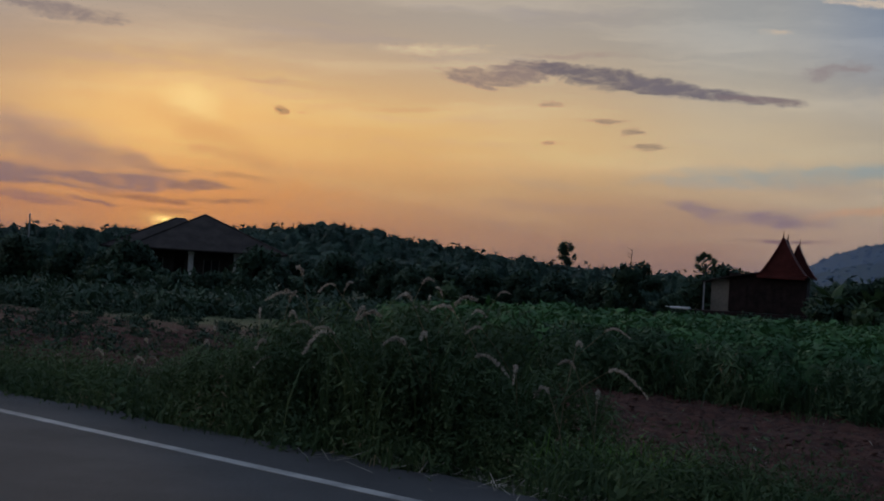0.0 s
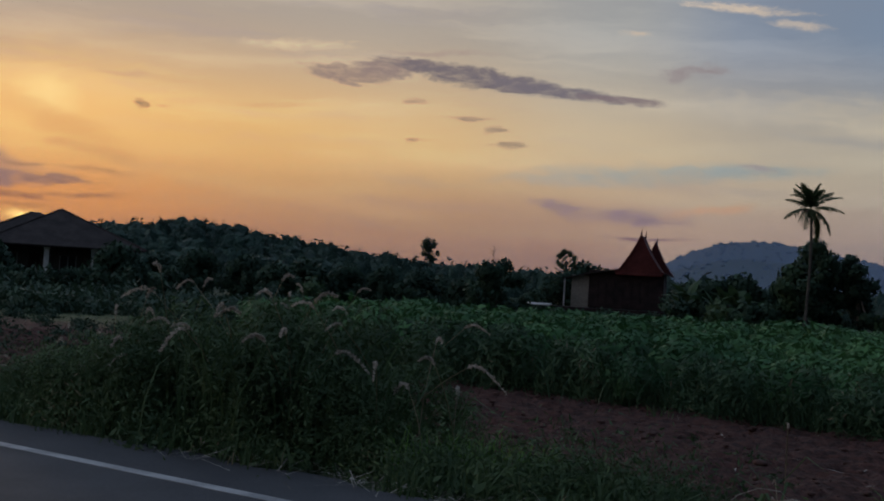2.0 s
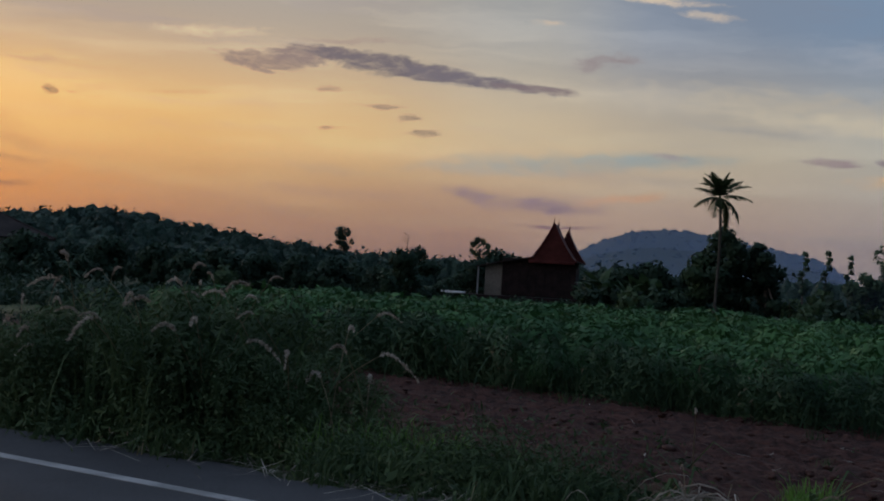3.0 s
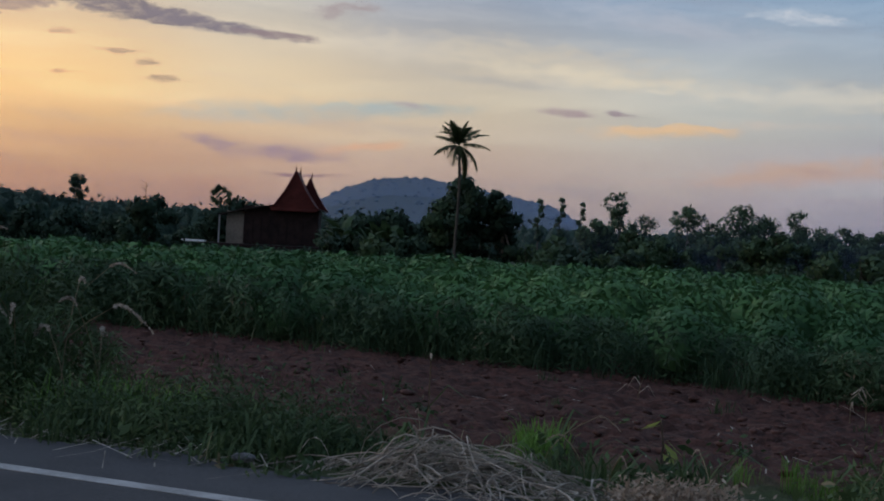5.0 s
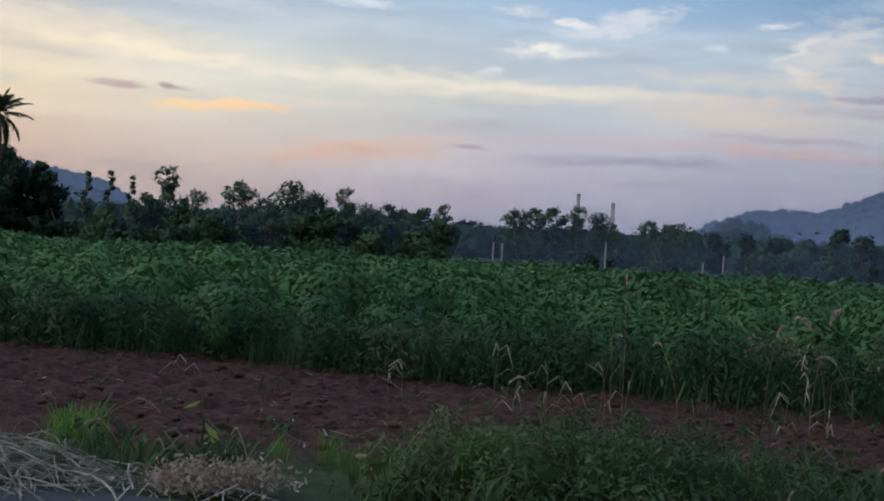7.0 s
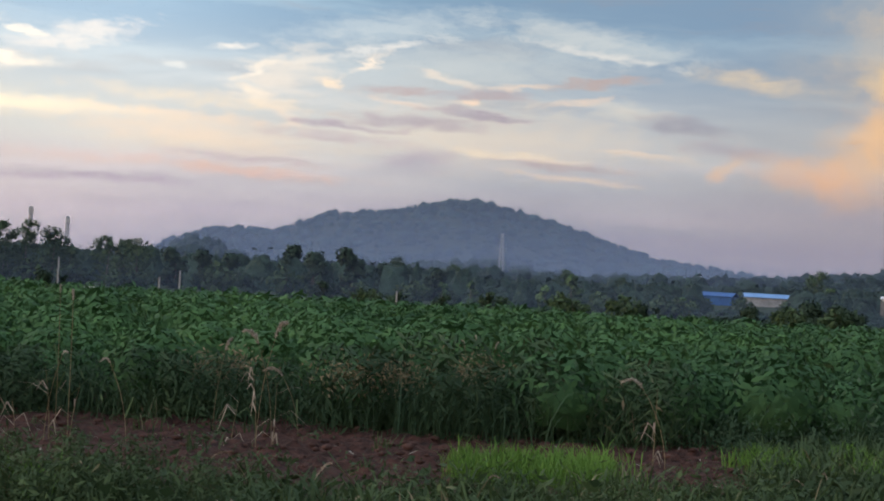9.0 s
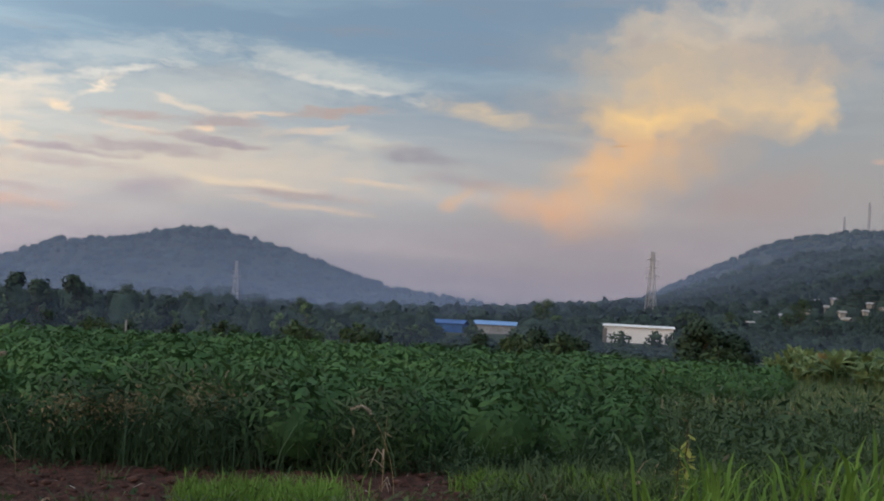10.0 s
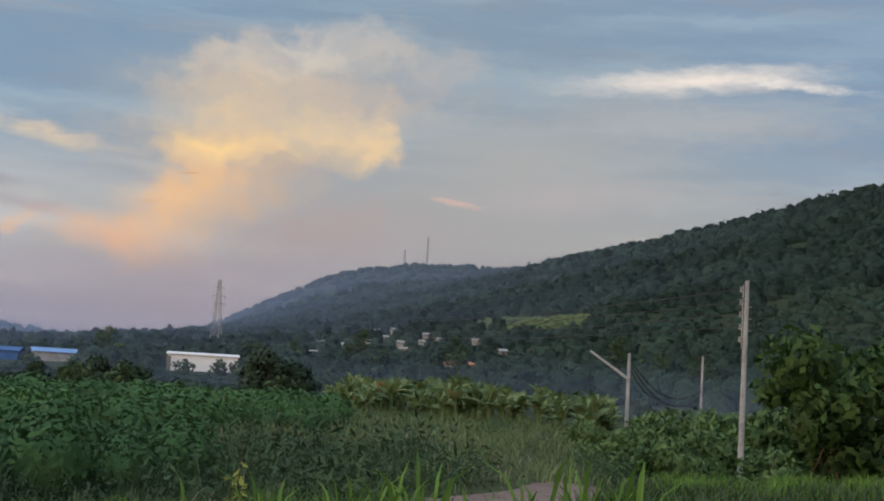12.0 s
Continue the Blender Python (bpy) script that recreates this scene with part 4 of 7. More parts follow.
def cassava(rng, leaves, size, fan=3):
    """One plant: bare stems under an umbrella of heads, each a ring of drooping leaf fans. Quads."""
    pieces = []
    n, heads = leaves, 11
    ha = np.arange(heads) * 2.4 + rng.uniform(-0.4, 0.4, heads)
    reach = np.sqrt((np.arange(heads) + 0.4) / heads) * rng.uniform(0.8, 1.1, heads)
    hr, hz = 0.5 * reach, 1.0 - 0.40 * reach ** 2 + rng.uniform(-0.10, 0.10, heads)
    hz[-3:] -= rng.uniform(0.1, 0.3, 3)
    pick = rng.integers(0, heads, n)
    w = rng.uniform(0, 2 * math.pi, n)
    out = rng.uniform(0.01, 0.13, n)
    c = np.stack([hr[pick] * np.cos(ha[pick]) + out * np.cos(w), hr[pick] * np.sin(ha[pick]) + out * np.sin(w), hz[pick] - 0.9 * out - rng.uniform(0, 0.08, n)], -1)
    face = unit(c * [1.3, 1.3, 1.0] - [0, 0, 0.42])
    for j in range(fan):
        g = w + (j - (fan - 1) / 2) * 0.9
        d = np.stack([np.cos(g), np.sin(g), rng.uniform(-0.7, 0.1, n)], -1)
        side = np.stack([-np.sin(g), np.cos(g), 0 * g], -1)
        s = size * rng.uniform(0.75, 1.25, n)[:, None]
        v = np.stack([c, c + d * s * 0.55 - side * s * 0.25, c + d * s + np.array([0, 0, -0.04]), c + d * s * 0.55 + side * s * 0.25], 1).reshape(-1, 3)
        soft = np.repeat(unit(face + 0.14 * rng.normal(size=face.shape)), 4, 0)
        pieces.append((v, np.arange(4 * n).reshape(n, 4), soft))
    for j in range(4):
        b = rng.uniform(-0.12, 0.12, 2)
        t = np.array([hr[j * 2] * math.cos(ha[j * 2]), hr[j * 2] * math.sin(ha[j * 2])])
        for wx, wy in ((0.014, 0), (0, 0.014)):
            v = np.array([[b[0] - wx, b[1] - wy, 0], [b[0] + wx, b[1] + wy, 0], [t[0] + wx * 0.6, t[1] + wy * 0.6, hz[j * 2]], [t[0] - wx * 0.6, t[1] - wy * 0.6, hz[j * 2]]])
            pieces.append((v, np.arange(4).reshape(1, 4)))
    return stack(pieces)


def crop_plant(rng, leaves, size, sides, sprays=0):
    """A cassava plant in full leaf: leaves lie like shingles on a lumpy dome, with looser sprays above. Quads."""
    rings = ((0.48, 0.30), (0.55, 0.56), (0.40, 0.82), (0.05, 0.94))
    dome = np.array([(q * math.cos(6.283 * (j + 0.5 * (i % 2)) / sides), q * math.sin(6.283 * (j + 0.5 * (i % 2)) / sides), z) for i, (q, z) in enumerate(rings) for j in range(sides)])
    dome *= rng.uniform(0.62, 0.84, (len(dome), 1))
    i, j = np.meshgrid(np.arange(3), np.arange(sides), indexing="ij")
    f = np.stack([i * sides + j, i * sides + (j + 1) % sides, (i + 1) * sides + (j + 1) % sides, (i + 1) * sides + j], -1).reshape(-1, 4)
    pieces = [(dome, f, unit(dome * [1.3, 1.3, 1.0] - [0, 0, 0.42]))]
    up, w = rng.uniform(-0.25, 1.0, leaves), rng.uniform(0, 2 * math.pi, leaves)
    q = np.sqrt(1 - np.clip(up, -1, 1) ** 2)
    lump = 1 + 0.10 * np.sin(3 * w + rng.uniform(0, 6)) * q + rng.uniform(-0.12, 0.08, leaves)
    pts = np.stack([0.55 * q * np.cos(w) * lump, 0.55 * q * np.sin(w) * lump, 0.5 + 0.48 * up * lump], -1)
    pieces.append(dome_leaves(pts, (pts - [0, 0, 0.42]) * [1.2, 1.2, 1.0], size, rng, 1.4, 0.28, 0.06))
    if sprays:
        pieces.append(cassava(rng, sprays, size * 1.7, 2))
    return stack(pieces)


def scatter(kinds, x, y, rng, low, high, lift=0.0, squat=1.0, patch=0.0):
    """Copies of small plants at x, y on the ground, joined."""
    out = []
    pick = rng.integers(0, len(kinds), len(x))
    z = ground(x, y) + lift
    for i, (v, f, *soft) in enumerate(kinds):
        sel = np.where(pick == i)[0]
        if not len(sel):
            continue
        w = rng.uniform(0, 2 * math.pi, len(sel))
        s = rng.uniform(low, high, len(sel)) * (1 + patch * (np.sin(x[sel] * 0.42 + 1.3 * np.sin(y[sel] * 0.31)) + np.sin(y[sel] * 0.53 + x[sel] * 0.17)))
        c, q = np.cos(w)[:, None], np.sin(w)[:, None]
        p = np.stack([(v[:, 0] * c - v[:, 1] * q) * s[:, None] * squat, (v[:, 0] * q + v[:, 1] * c) * s[:, None] * squat, v[:, 2] * s[:, None]], -1)
        p += np.stack([x[sel], y[sel], z[sel]], -1)[:, None]
        ff = f[None] + (np.arange(len(sel)) * len(v))[:, None, None]
        if soft:
            h = soft[0]
            h = np.stack([h[:, 0] * c - h[:, 1] * q, h[:, 0] * q + h[:, 1] * c, np.broadcast_to(h[:, 2], (len(sel), len(h)))], -1)
            out.append((p.reshape(-1, 3), ff.reshape(-1, f.shape[1]), h.reshape(-1, 3)))
        else:
            out.append((p.reshape(-1, 3), ff.reshape(-1, f.shape[1])))
    return stack(out)


def field_front(u):
    """Distance from the road's middle line at which the crop begins."""
    return np.interp(u, [-40, -14, -8, -5, -1, 4, 5.2, 7.7, 10, 14, 22], [24.0, 22.3, 21.2, 21.0, 19.7, 19.0, 18.0, 16.9, 16.3, 15.3, 14.0])


rng = np.random.default_rng(21)


def field_points(r0, r1, step):
    g = np.arange(-120, 125, step)
    x, y = (q.ravel() for q in np.meshgrid(g, g))
    x, y = x + rng.uniform(-0.35, 0.35, len(x)) * step, y + rng.uniform(-0.35, 0.35, len(y)) * step
    r, az = np.hypot(x, y), np.degrees(np.arctan2(x, y))
    u, v = x * 0.736 - y * 0.677, x * 0.677 + y * 0.736
    far = np.interp(az, [-5, 2, 8, 20, 40, 60, 80, 86], [48, 70, 108, 112, 106, 104, 104, 90])
    ok = (r > r0) & (r < np.minimum(r1, far)) & (az > -3) & (az < 86 - 6 * (r < 45)) & (v > field_front(u) + rng.uniform(-0.5, 0.5, len(x)))
    return x[ok], y[ok]


kinds = [crop_plant(np.random.default_rng(i), 300, 0.045, 9, 30) for i in range(6)]
x, y = field_points(10, 31, 1.12)
near_crop = scatter(kinds, x, y, rng, 0.86, 1.34, 0.0, 1.0, 0.10)
kinds = [crop_plant(np.random.default_rng(i + 20), 112, 0.062, 8, 6) for i in range(6)]
x, y = field_points(31, 56, 1.16)
near_crop = stack([near_crop, scatter(kinds, x, y, rng, 0.78, 1.28, 0.0, 1.05, 0.12)])
kinds = [crop_plant(np.random.default_rng(i + 40), 26, 0.11, 6) for i in range(6)]
x, y = field_points(56, 125, 1.28)
far_crop = scatter(kinds, x, y, rng, 0.7, 1.25, 0.0, 1.2, 0.14)
tagged(part("cassava_field", stack([near_crop, far_crop]), CROP), "green cassava crop in a dense field", "crop", kind="stuff")

# ---------------------------------------------------------------- trees


def crown_points(lobes, n, rng, hollow=0.4):
    vol = np.array([rx * ry + ry * rz + rx * rz for _, (rx, ry, rz) in lobes])
    pick = rng.choice(len(lobes), n, p=vol / vol.sum())
    d = rng.normal(size=(n, 3))
    d /= np.linalg.norm(d, axis=1, keepdims=True)
    c = np.array([lobes[i][0] for i in pick], float)
    s = np.array([lobes[i][1] for i in pick], float)
    return c + d * s * rng.uniform(hollow, 1.08, n)[:, None], d


def random_lobes(rng, height, spread, bottom, count, size):
    lobes = []
    for i in range(count):
        h = bottom + (1 - bottom) * (i + rng.uniform(0.1, 0.9)) / count
        w = rng.uniform(0, 2 * math.pi)
        q = (h - bottom) / (1 - bottom)
        reach = spread * (0.4 + 0.6 * math.sin(math.pi * (0.15 + 0.72 * q))) * rng.uniform(0.1, 0.9)
        s = size * rng.uniform(0.55, 1.35)
        lobes.append(((reach * math.cos(w), reach * math.sin(w), h * height - s * 0.5), (s, s, s * rng.uniform(0.6, 0.9))))
    return lobes


def tree_parts(name, at, label, height, spread, bottom, lobes, leaves, leaf, leaf_mat, bark, seed, trunk=0.16, long=1.0, group="", size=0.0, limbs=5):
    rng = np.random.default_rng(seed)
    root = thing(name, at, label, "tree" if "bush" not in name and "shrub" not in name else "bush", group, rng.uniform(0, 360))
    lob = random_lobes(rng, height, spread, bottom, lobes, size or spread * 0.42)
    lean = rng.uniform(-0.05, 0.05, 2) * height
    stem = [(0, 0, -0.3), (lean[0] * 0.2, lean[1] * 0.2, height * 0.25), (lean[0] * 0.7, lean[1] * 0.7, height * 0.55), (lean[0], lean[1], height * 0.85)]
    bars = [tube(stem, [trunk * 1.25, trunk, trunk * 0.65, trunk * 0.25])]
    for c, s in lob[:limbs]:
        q = rng.uniform(0.3, 0.6)
        base = Vector((lean[0] * q, lean[1] * q, height * q))
        tip = Vector(c)
        bars.append(tube([base, base.lerp(tip, 0.5) + Vector((0, 0, -0.04 * height)), tip], [trunk * 0.5, trunk * 0.3, trunk * 0.12], 5))
    part("trunk", joined(bars), bark, root)
    pts, out = crown_points(lob, leaves, rng)
    mid = np.array([lean[0], lean[1], height * 0.5])
    part("crown", dome_leaves(pts, out + 0.4 * unit(pts - mid) + [0, 0, 0.15], leaf, rng, long, 0.7), leaf_mat, root)
    return root


def regroup(src, az, d, size, turn, label=""):
    ob = copy_thing(src, Matrix.Translation(spot(az, d)) @ Matrix.Rotation(radians(turn), 4, "Z"))
    ob.scale = (size, size, size * random.uniform(0.92, 1.08))
    if label:
        tagged(ob, label)
    return ob


# big round tree behind the palm, and its neighbours
tree_parts("broadleaf_tree", spot(20.7, 130), "dense dark broadleaf tree behind a coconut palm", 8.9, 3.0, 0.15, 16, 5200, 0.24, TREE_DARK, BARK, 31, 0.25)
tree_parts("broadleaf_tree", spot(22.2, 131), "rounded dark tree beside the taller tree", 7.6, 2.4, 0.1, 13, 4200, 0.24, TREE_DARK, BARK, 32, 0.2)
tree_parts("broadleaf_tree", spot(19.5, 130), "leafy dark tree at the field's edge", 6.4, 2.4, 0.05, 12, 3600, 0.25, TREE_MID, BARK, 33, 0.2)

euc = tree_parts("eucalyptus_tree", spot(26.9, 140), "slender eucalyptus tree with airy upright crown", 8.4, 1.9, 0.05, 40, 1500, 0.16, TREE_MID, PALE_BARK, 34, 0.1, 1.6, "roadside trees", 0.62)
euc2 = tree_parts("eucalyptus_tree", spot(29.8, 140), "airy eucalyptus tree with gaps in the crown", 7.2, 2.6, 0.04, 44, 1700, 0.16, TREE_MID, PALE_BARK, 35, 0.1, 1.6, "roadside trees", 0.68)
round1 = tree_parts("field_tree", spot(31.9, 138), "round-crowned tree at the far edge of the field", 7.6, 2.7, 0.05, 30, 1900, 0.21, TREE_MID, BARK, 36, 0.14, 1.0, "roadside trees")
round2 = tree_parts("field_tree", spot(37.3, 135), "dark bushy tree at the far edge of the field", 5.6, 2.2, 0.02, 15, 1300, 0.26, TREE_MID, BARK, 37, 0.14, 1.0, "roadside trees")
shrub = tree_parts("shrub", spot(25.0, 118), "low dark shrub along the field's edge", 3.0, 2.2, 0.0, 12, 400, 0.34, TREE_DARK, BARK, 38, 0.07, 1.0, "field edge shrubs")
shrub2 = tree_parts("shrub", spot(28.0, 120), "rounded green shrub along the field's edge", 3.4, 2.5, 0.0, 12, 400, 0.35, TREE_MID, BARK, 39, 0.07, 1.0, "field edge shrubs")
bare = tree_parts("slender_tree", spot(23.6, 150), "slender tree with few leaves at its top", 7.6, 0.6, 0.4, 9, 300, 0.2, TREE_MID, BARK, 40, 0.09, 1.5, "slender trees", 0.36)

for az, d, s in ((24.5, 151, 0.98), (25.4, 152, 0.95)):
    regroup(bare, az, d, s, az * 40)
for az, d, s, src in ((30.7, 142, 0.8, euc2), (33.0, 141, 0.9, euc2), (32.7, 138, 0.86, round1), (34.1, 140, 0.88, euc), (35.2, 140, 0.72, round1), (35.9, 141, 0.83, euc2), (36.6, 142, 0.75, euc2), (38.3, 140, 0.72, euc),
                      (41.3, 150, 0.8, euc2), (42.2, 152, 0.9, euc2), (43.0, 150, 0.95, euc2), (43.9, 151, 0.8, euc), (44.9, 150, 0.82, round1), (45.6, 149, 0.6, round1), (47.0, 152, 0.75, euc2), (48.2, 155, 0.7, round1),
                      (27.9, 136, 0.75, round1), (28.7, 138, 0.72, round2), (26.2, 139, 0.7, euc2), (30.3, 137, 0.7, round2)):
    regroup(src, az, d, s, az * 77 % 360)
for i in range(22):
    regroup(round2, 25.6 + i * 0.6 + random.uniform(-0.2, 0.2), random.uniform(131, 137), random.uniform(0.55, 0.95), i * 71)
for i in range(64):
    az = random.uniform(-8, 57) if i > 20 else random.uniform(23, 40)
    if 8.8 < az < 14.6:
        continue
    regroup(random.choice((shrub, shrub2)), az, random.uniform(113, 150), random.uniform(0.6, 1.0), random.uniform(0, 360))

# dark round trees before the sheds and the pair further left
mango = tree_parts("mango_tree", spot(82.9, 128), "dark dense mango tree near the white shed", 4.4, 2.9, 0.0, 16, 2600, 0.25, TREE_DARK, BARK, 50, 0.25, 1.0, "dark trees by the sheds")
for az, d, s in ((76.1, 126, 0.68), (77.2, 130, 0.66), (75.1, 128, 0.55), (84.1, 130, 0.85), (73.6, 132, 0.5)):
    regroup(mango, az, d, s, az * 50)
pair = tree_parts("field_tree", spot(57.1, 175), "dark round tree standing above the scrub", 6.3, 2.3, 0.05, 14, 1700, 0.32, TREE_DARK, BARK, 51, 0.2, 1.0, "trees beyond the field")
for az, d, s in ((55.5, 185, 0.95), (54.4, 195, 0.98), (58.4, 190, 0.7), (60.5, 185, 0.7), (52.0, 170, 0.75), (49.8, 170, 0.8), (47.6, 175, 0.85), (51.0, 172, 0.8)):
    regroup(pair, az, d, s, az * 50)
light = tree_parts("young_tree", spot(66.3, 150), "light green young tree among dark scrub", 4.3, 1.5, 0.1, 10, 1500, 0.24, TREE_LIGHT, BARK, 52, 0.08, 1.0, "light green trees")
for az, d, s in ((65.2, 150, 0.72), (62.1, 155, 0.7), (68.4, 152, 0.6), (60.9, 150, 0.6), (70.8, 152, 0.6)):
    regroup(light, az, d, s, az * 50)
for i in range(110):
    az, d = random.uniform(57, 100), random.uniform(116, 190)
    big = bool(open_ground(az, d + 60)) and bool(open_ground(az, 200))
    regroup(random.choice((shrub, shrub2, shrub2)), az, d, random.uniform(0.45, 0.8) if big else random.uniform(0.25, 0.36), random.uniform(0, 360))
for i in range(34):
    az, d = random.uniform(58, 104), random.uniform(190, 320)
    if open_ground(az, min(d, 260)):
        regroup(random.choice((pair, round1, light)), az, d, random.uniform(0.6, 0.95), random.uniform(0, 360))

# low hedge before both houses
for i in range(30):
    regroup(shrub, 8.6 + i * 0.215, random.uniform(118, 136), random.uniform(0.26, 0.42), i * 77)
for i in range(22):
    regroup(shrub, -15.0 + i * 0.36, random.uniform(112, 126), random.uniform(0.6, 0.85), i * 77)

# dark trees on the sunset side
lone = tree_parts("lone_tree", spot(4.6, 330), "tall lone tree with a tufted rounded crown", 11.8, 2.3, 0.60, 22, 900, 0.30, TREE_DARK, BARK, 64, 0.2, 1.2, "", 0.95)
tree_parts("dark_bush", spot(7.5, 128), "dark dense bush beside the field", 5.2, 2.6, 0.0, 13, 3200, 0.24, TREE_DARK, BARK, 61, 0.15)
regroup(mango, 6.3, 130, 0.75, 30)
regroup(mango, 10.35, 160, 1.2, 80)
regroup(mango, 11.0, 166, 1.42, 200)
tree_parts("umbrella_tree", spot(39.25, 400), "far hazy tree with a flat umbrella crown", 7.2, 3.6, 0.74, 12, 900, 0.4, TREE_MID, BARK, 62, 0.2, 1.2, "", 1.0)


def bare_tree(az, d, height, seed):
    rng = np.random.default_rng(seed)
    root = thing("bare_tree", spot(az, d), "leafless tree with thin twigs above a dark bush", "tree")
    part("trunk", tube([(0, 0, -0.2), (0.1, 0, height * 0.4), (0.05, 0.1, height)], [0.09, 0.06, 0.015], 6), BARK, root)
    for i in range(14):
        q = rng.uniform(0.5, 0.97)
        w = rng.uniform(0, 6.28)
        a = Vector((0.08, 0.05, height * q))
        b = a + Vector((math.cos(w), math.sin(w), 0.5)) * rng.uniform(0.5, 1.1)
        part("branch", tube([a, a.lerp(b, 0.5) + Vector((0, 0, 0.08)), b], [0.028, 0.02, 0.008], 4), BARK, root)
    return root


bare_tree(7.25, 136, 6.7, 63)
for az, d, s in ((-16, 135, 0.9), (-14.6, 128, 0.75), (-13.6, 124, 1.0), (-12.9, 126, 0.85), (-12.0, 122, 0.5), (-10.2, 116, 0.5), (-8.4, 126, 0.98), (-9.7, 128, 0.42), (-7.6, 125, 0.8), (-6.4, 135, 0.9), (-4.9, 140, 1.0), (-3.2, 130, 0.9), (-1.8, 126, 0.9), (-0.4, 132, 1.0), (1.2, 134, 0.9), (2.6, 132, 0.85), (4.2, 134, 0.8), (-17.8, 140, 1.0), (5.3, 137, 0.8), (9.0, 150, 0.6), (10.2, 165, 0.7)):
    regroup(mango, az, d, s, az * 60)

# ---------------------------------------------------------------- palms and bananas


def frond(length, droop, leaflets, rng, wide=0.5):
    """A feather leaf along +x: quads of leaflets on a bending rib."""
    t = np.linspace(0, 1, 7)
    rx, rz = length * t * (1 - 0.25 * droop * t), length * (0.35 * t - (0.35 + droop) * t * t)
    rib = []
    for i in range(6):
        w0, w1 = 0.05 * (1 - t[i]) + 0.01, 0.05 * (1 - t[i + 1]) + 0.01
        rib.append((np.array([[rx[i], -w0, rz[i]], [rx[i], w0, rz[i]], [rx[i + 1], w1, rz[i + 1]], [rx[i + 1], -w1, rz[i + 1]]]), np.arange(4).reshape(1, 4)))
    for side in (-1, 1):
        for j in range(leaflets):
            q = 0.12 + 0.86 * j / leaflets
            x, z = np.interp(q, t, rx), np.interp(q, t, rz)
            s = wide * length * 0.32 * math.sin(math.pi * min(0.95, q * 0.85 + 0.12)) * rng.uniform(0.8, 1.15)
            dx, dz = s * 0.55, -s * rng.uniform(0.35, 0.8)
            w = 0.07 * length / 2.5
            v = np.array([[x - w, 0, z], [x + w, 0, z], [x + dx + w * 0.3, side * s * 0.8, z + dz], [x + dx - w * 0.3, side * s * 0.8, z + dz]])
            rib.append((v, np.arange(4).reshape(1, 4)))
    return stack(rib)


def turned(shape, w, tilt, at):
    v, f = shape
    c, s = math.cos(tilt), math.sin(tilt)
    v = np.stack([v[:, 0] * c - v[:, 2] * s, v[:, 1], v[:, 0] * s + v[:, 2] * c], -1)
    c, s = math.cos(w), math.sin(w)
    return np.stack([v[:, 0] * c - v[:, 1] * s, v[:, 0] * s + v[:, 1] * c, v[:, 2]], -1) + np.array(at), f


def coconut_palm(az, d, height):
    rng = np.random.default_rng(70)
    root = thing("coconut_palm", spot(az, d), "tall coconut palm with a thin bare trunk", "palm tree")
    pts = [(0.35 * math.sin(i * 0.35) * i / 9, 0.1 * i / 9, -0.3 + (height + 0.3) * i / 9) for i in range(10)]
    part("trunk", tube(pts, [0.22, 0.15] + [0.12] * 7 + [0.10], 9), PALM_BARK, root)
    top = pts[-1]
    for i in range(22):
        tilt = rng.uniform(-0.9, 0.5) if i > 12 else rng.uniform(0.5, 1.4)
        shape = frond(rng.uniform(2.1, 3.0), rng.uniform(0.1, 0.55), 20, rng, rng.uniform(0.5, 0.8))
        part("frond", turned(shape, i * 2.4 + rng.uniform(-0.3, 0.3), tilt, top), PALM_LEAF, root)
    for i in range(6):
        b = bmesh.new()
        bmesh.ops.create_icosphere(b, subdivisions=1, radius=0.16)
        bmesh.ops.translate(b, verts=b.verts, vec=Vector(top) + Vector((0.25 * math.cos(i), 0.25 * math.sin(i), -0.25)))
        part("coconut", b, BARK, root)
    return root


coconut_palm(20.12, 114, 10.5)


def sugar_palm(az, d, height):
    rng = np.random.default_rng(71)
    root = thing("sugar_palm", spot(az, d), "short dark fan palm beside the wooden house", "palm tree")
    part("trunk", tube([(0, 0, -0.3), (0.1, 0, height * 0.5), (0, 0, height)], [0.24, 0.2, 0.18], 8), BARK, root)
    for i in range(28):
        w, tilt = rng.uniform(0, 6.28), rng.uniform(-0.9, 1.4)
        tip = Vector((math.cos(w) * math.cos(tilt), math.sin(w) * math.cos(tilt), math.sin(tilt))) * 0.75 + Vector((0, 0, height))
        out, pieces = Vector((math.cos(w) * math.cos(tilt), math.sin(w) * math.cos(tilt), math.sin(tilt))), []
        side = out.orthogonal().normalized()
        for j in range(9):
            a = (j - 4) * 0.33
            dirn = out * math.cos(a) + side * math.sin(a)
            across = (side * math.cos(a) - out * math.sin(a)) * 0.07
            v = np.array([tip, tip + dirn * 0.4 + across, tip + dirn * 0.85, tip + dirn * 0.4 - across])
            pieces.append((v, np.arange(4).reshape(1, 4)))
        part("frond", stack(pieces), PALM_LEAF, root)
    return root


sugar_palm(10.3, 166, 6.2)


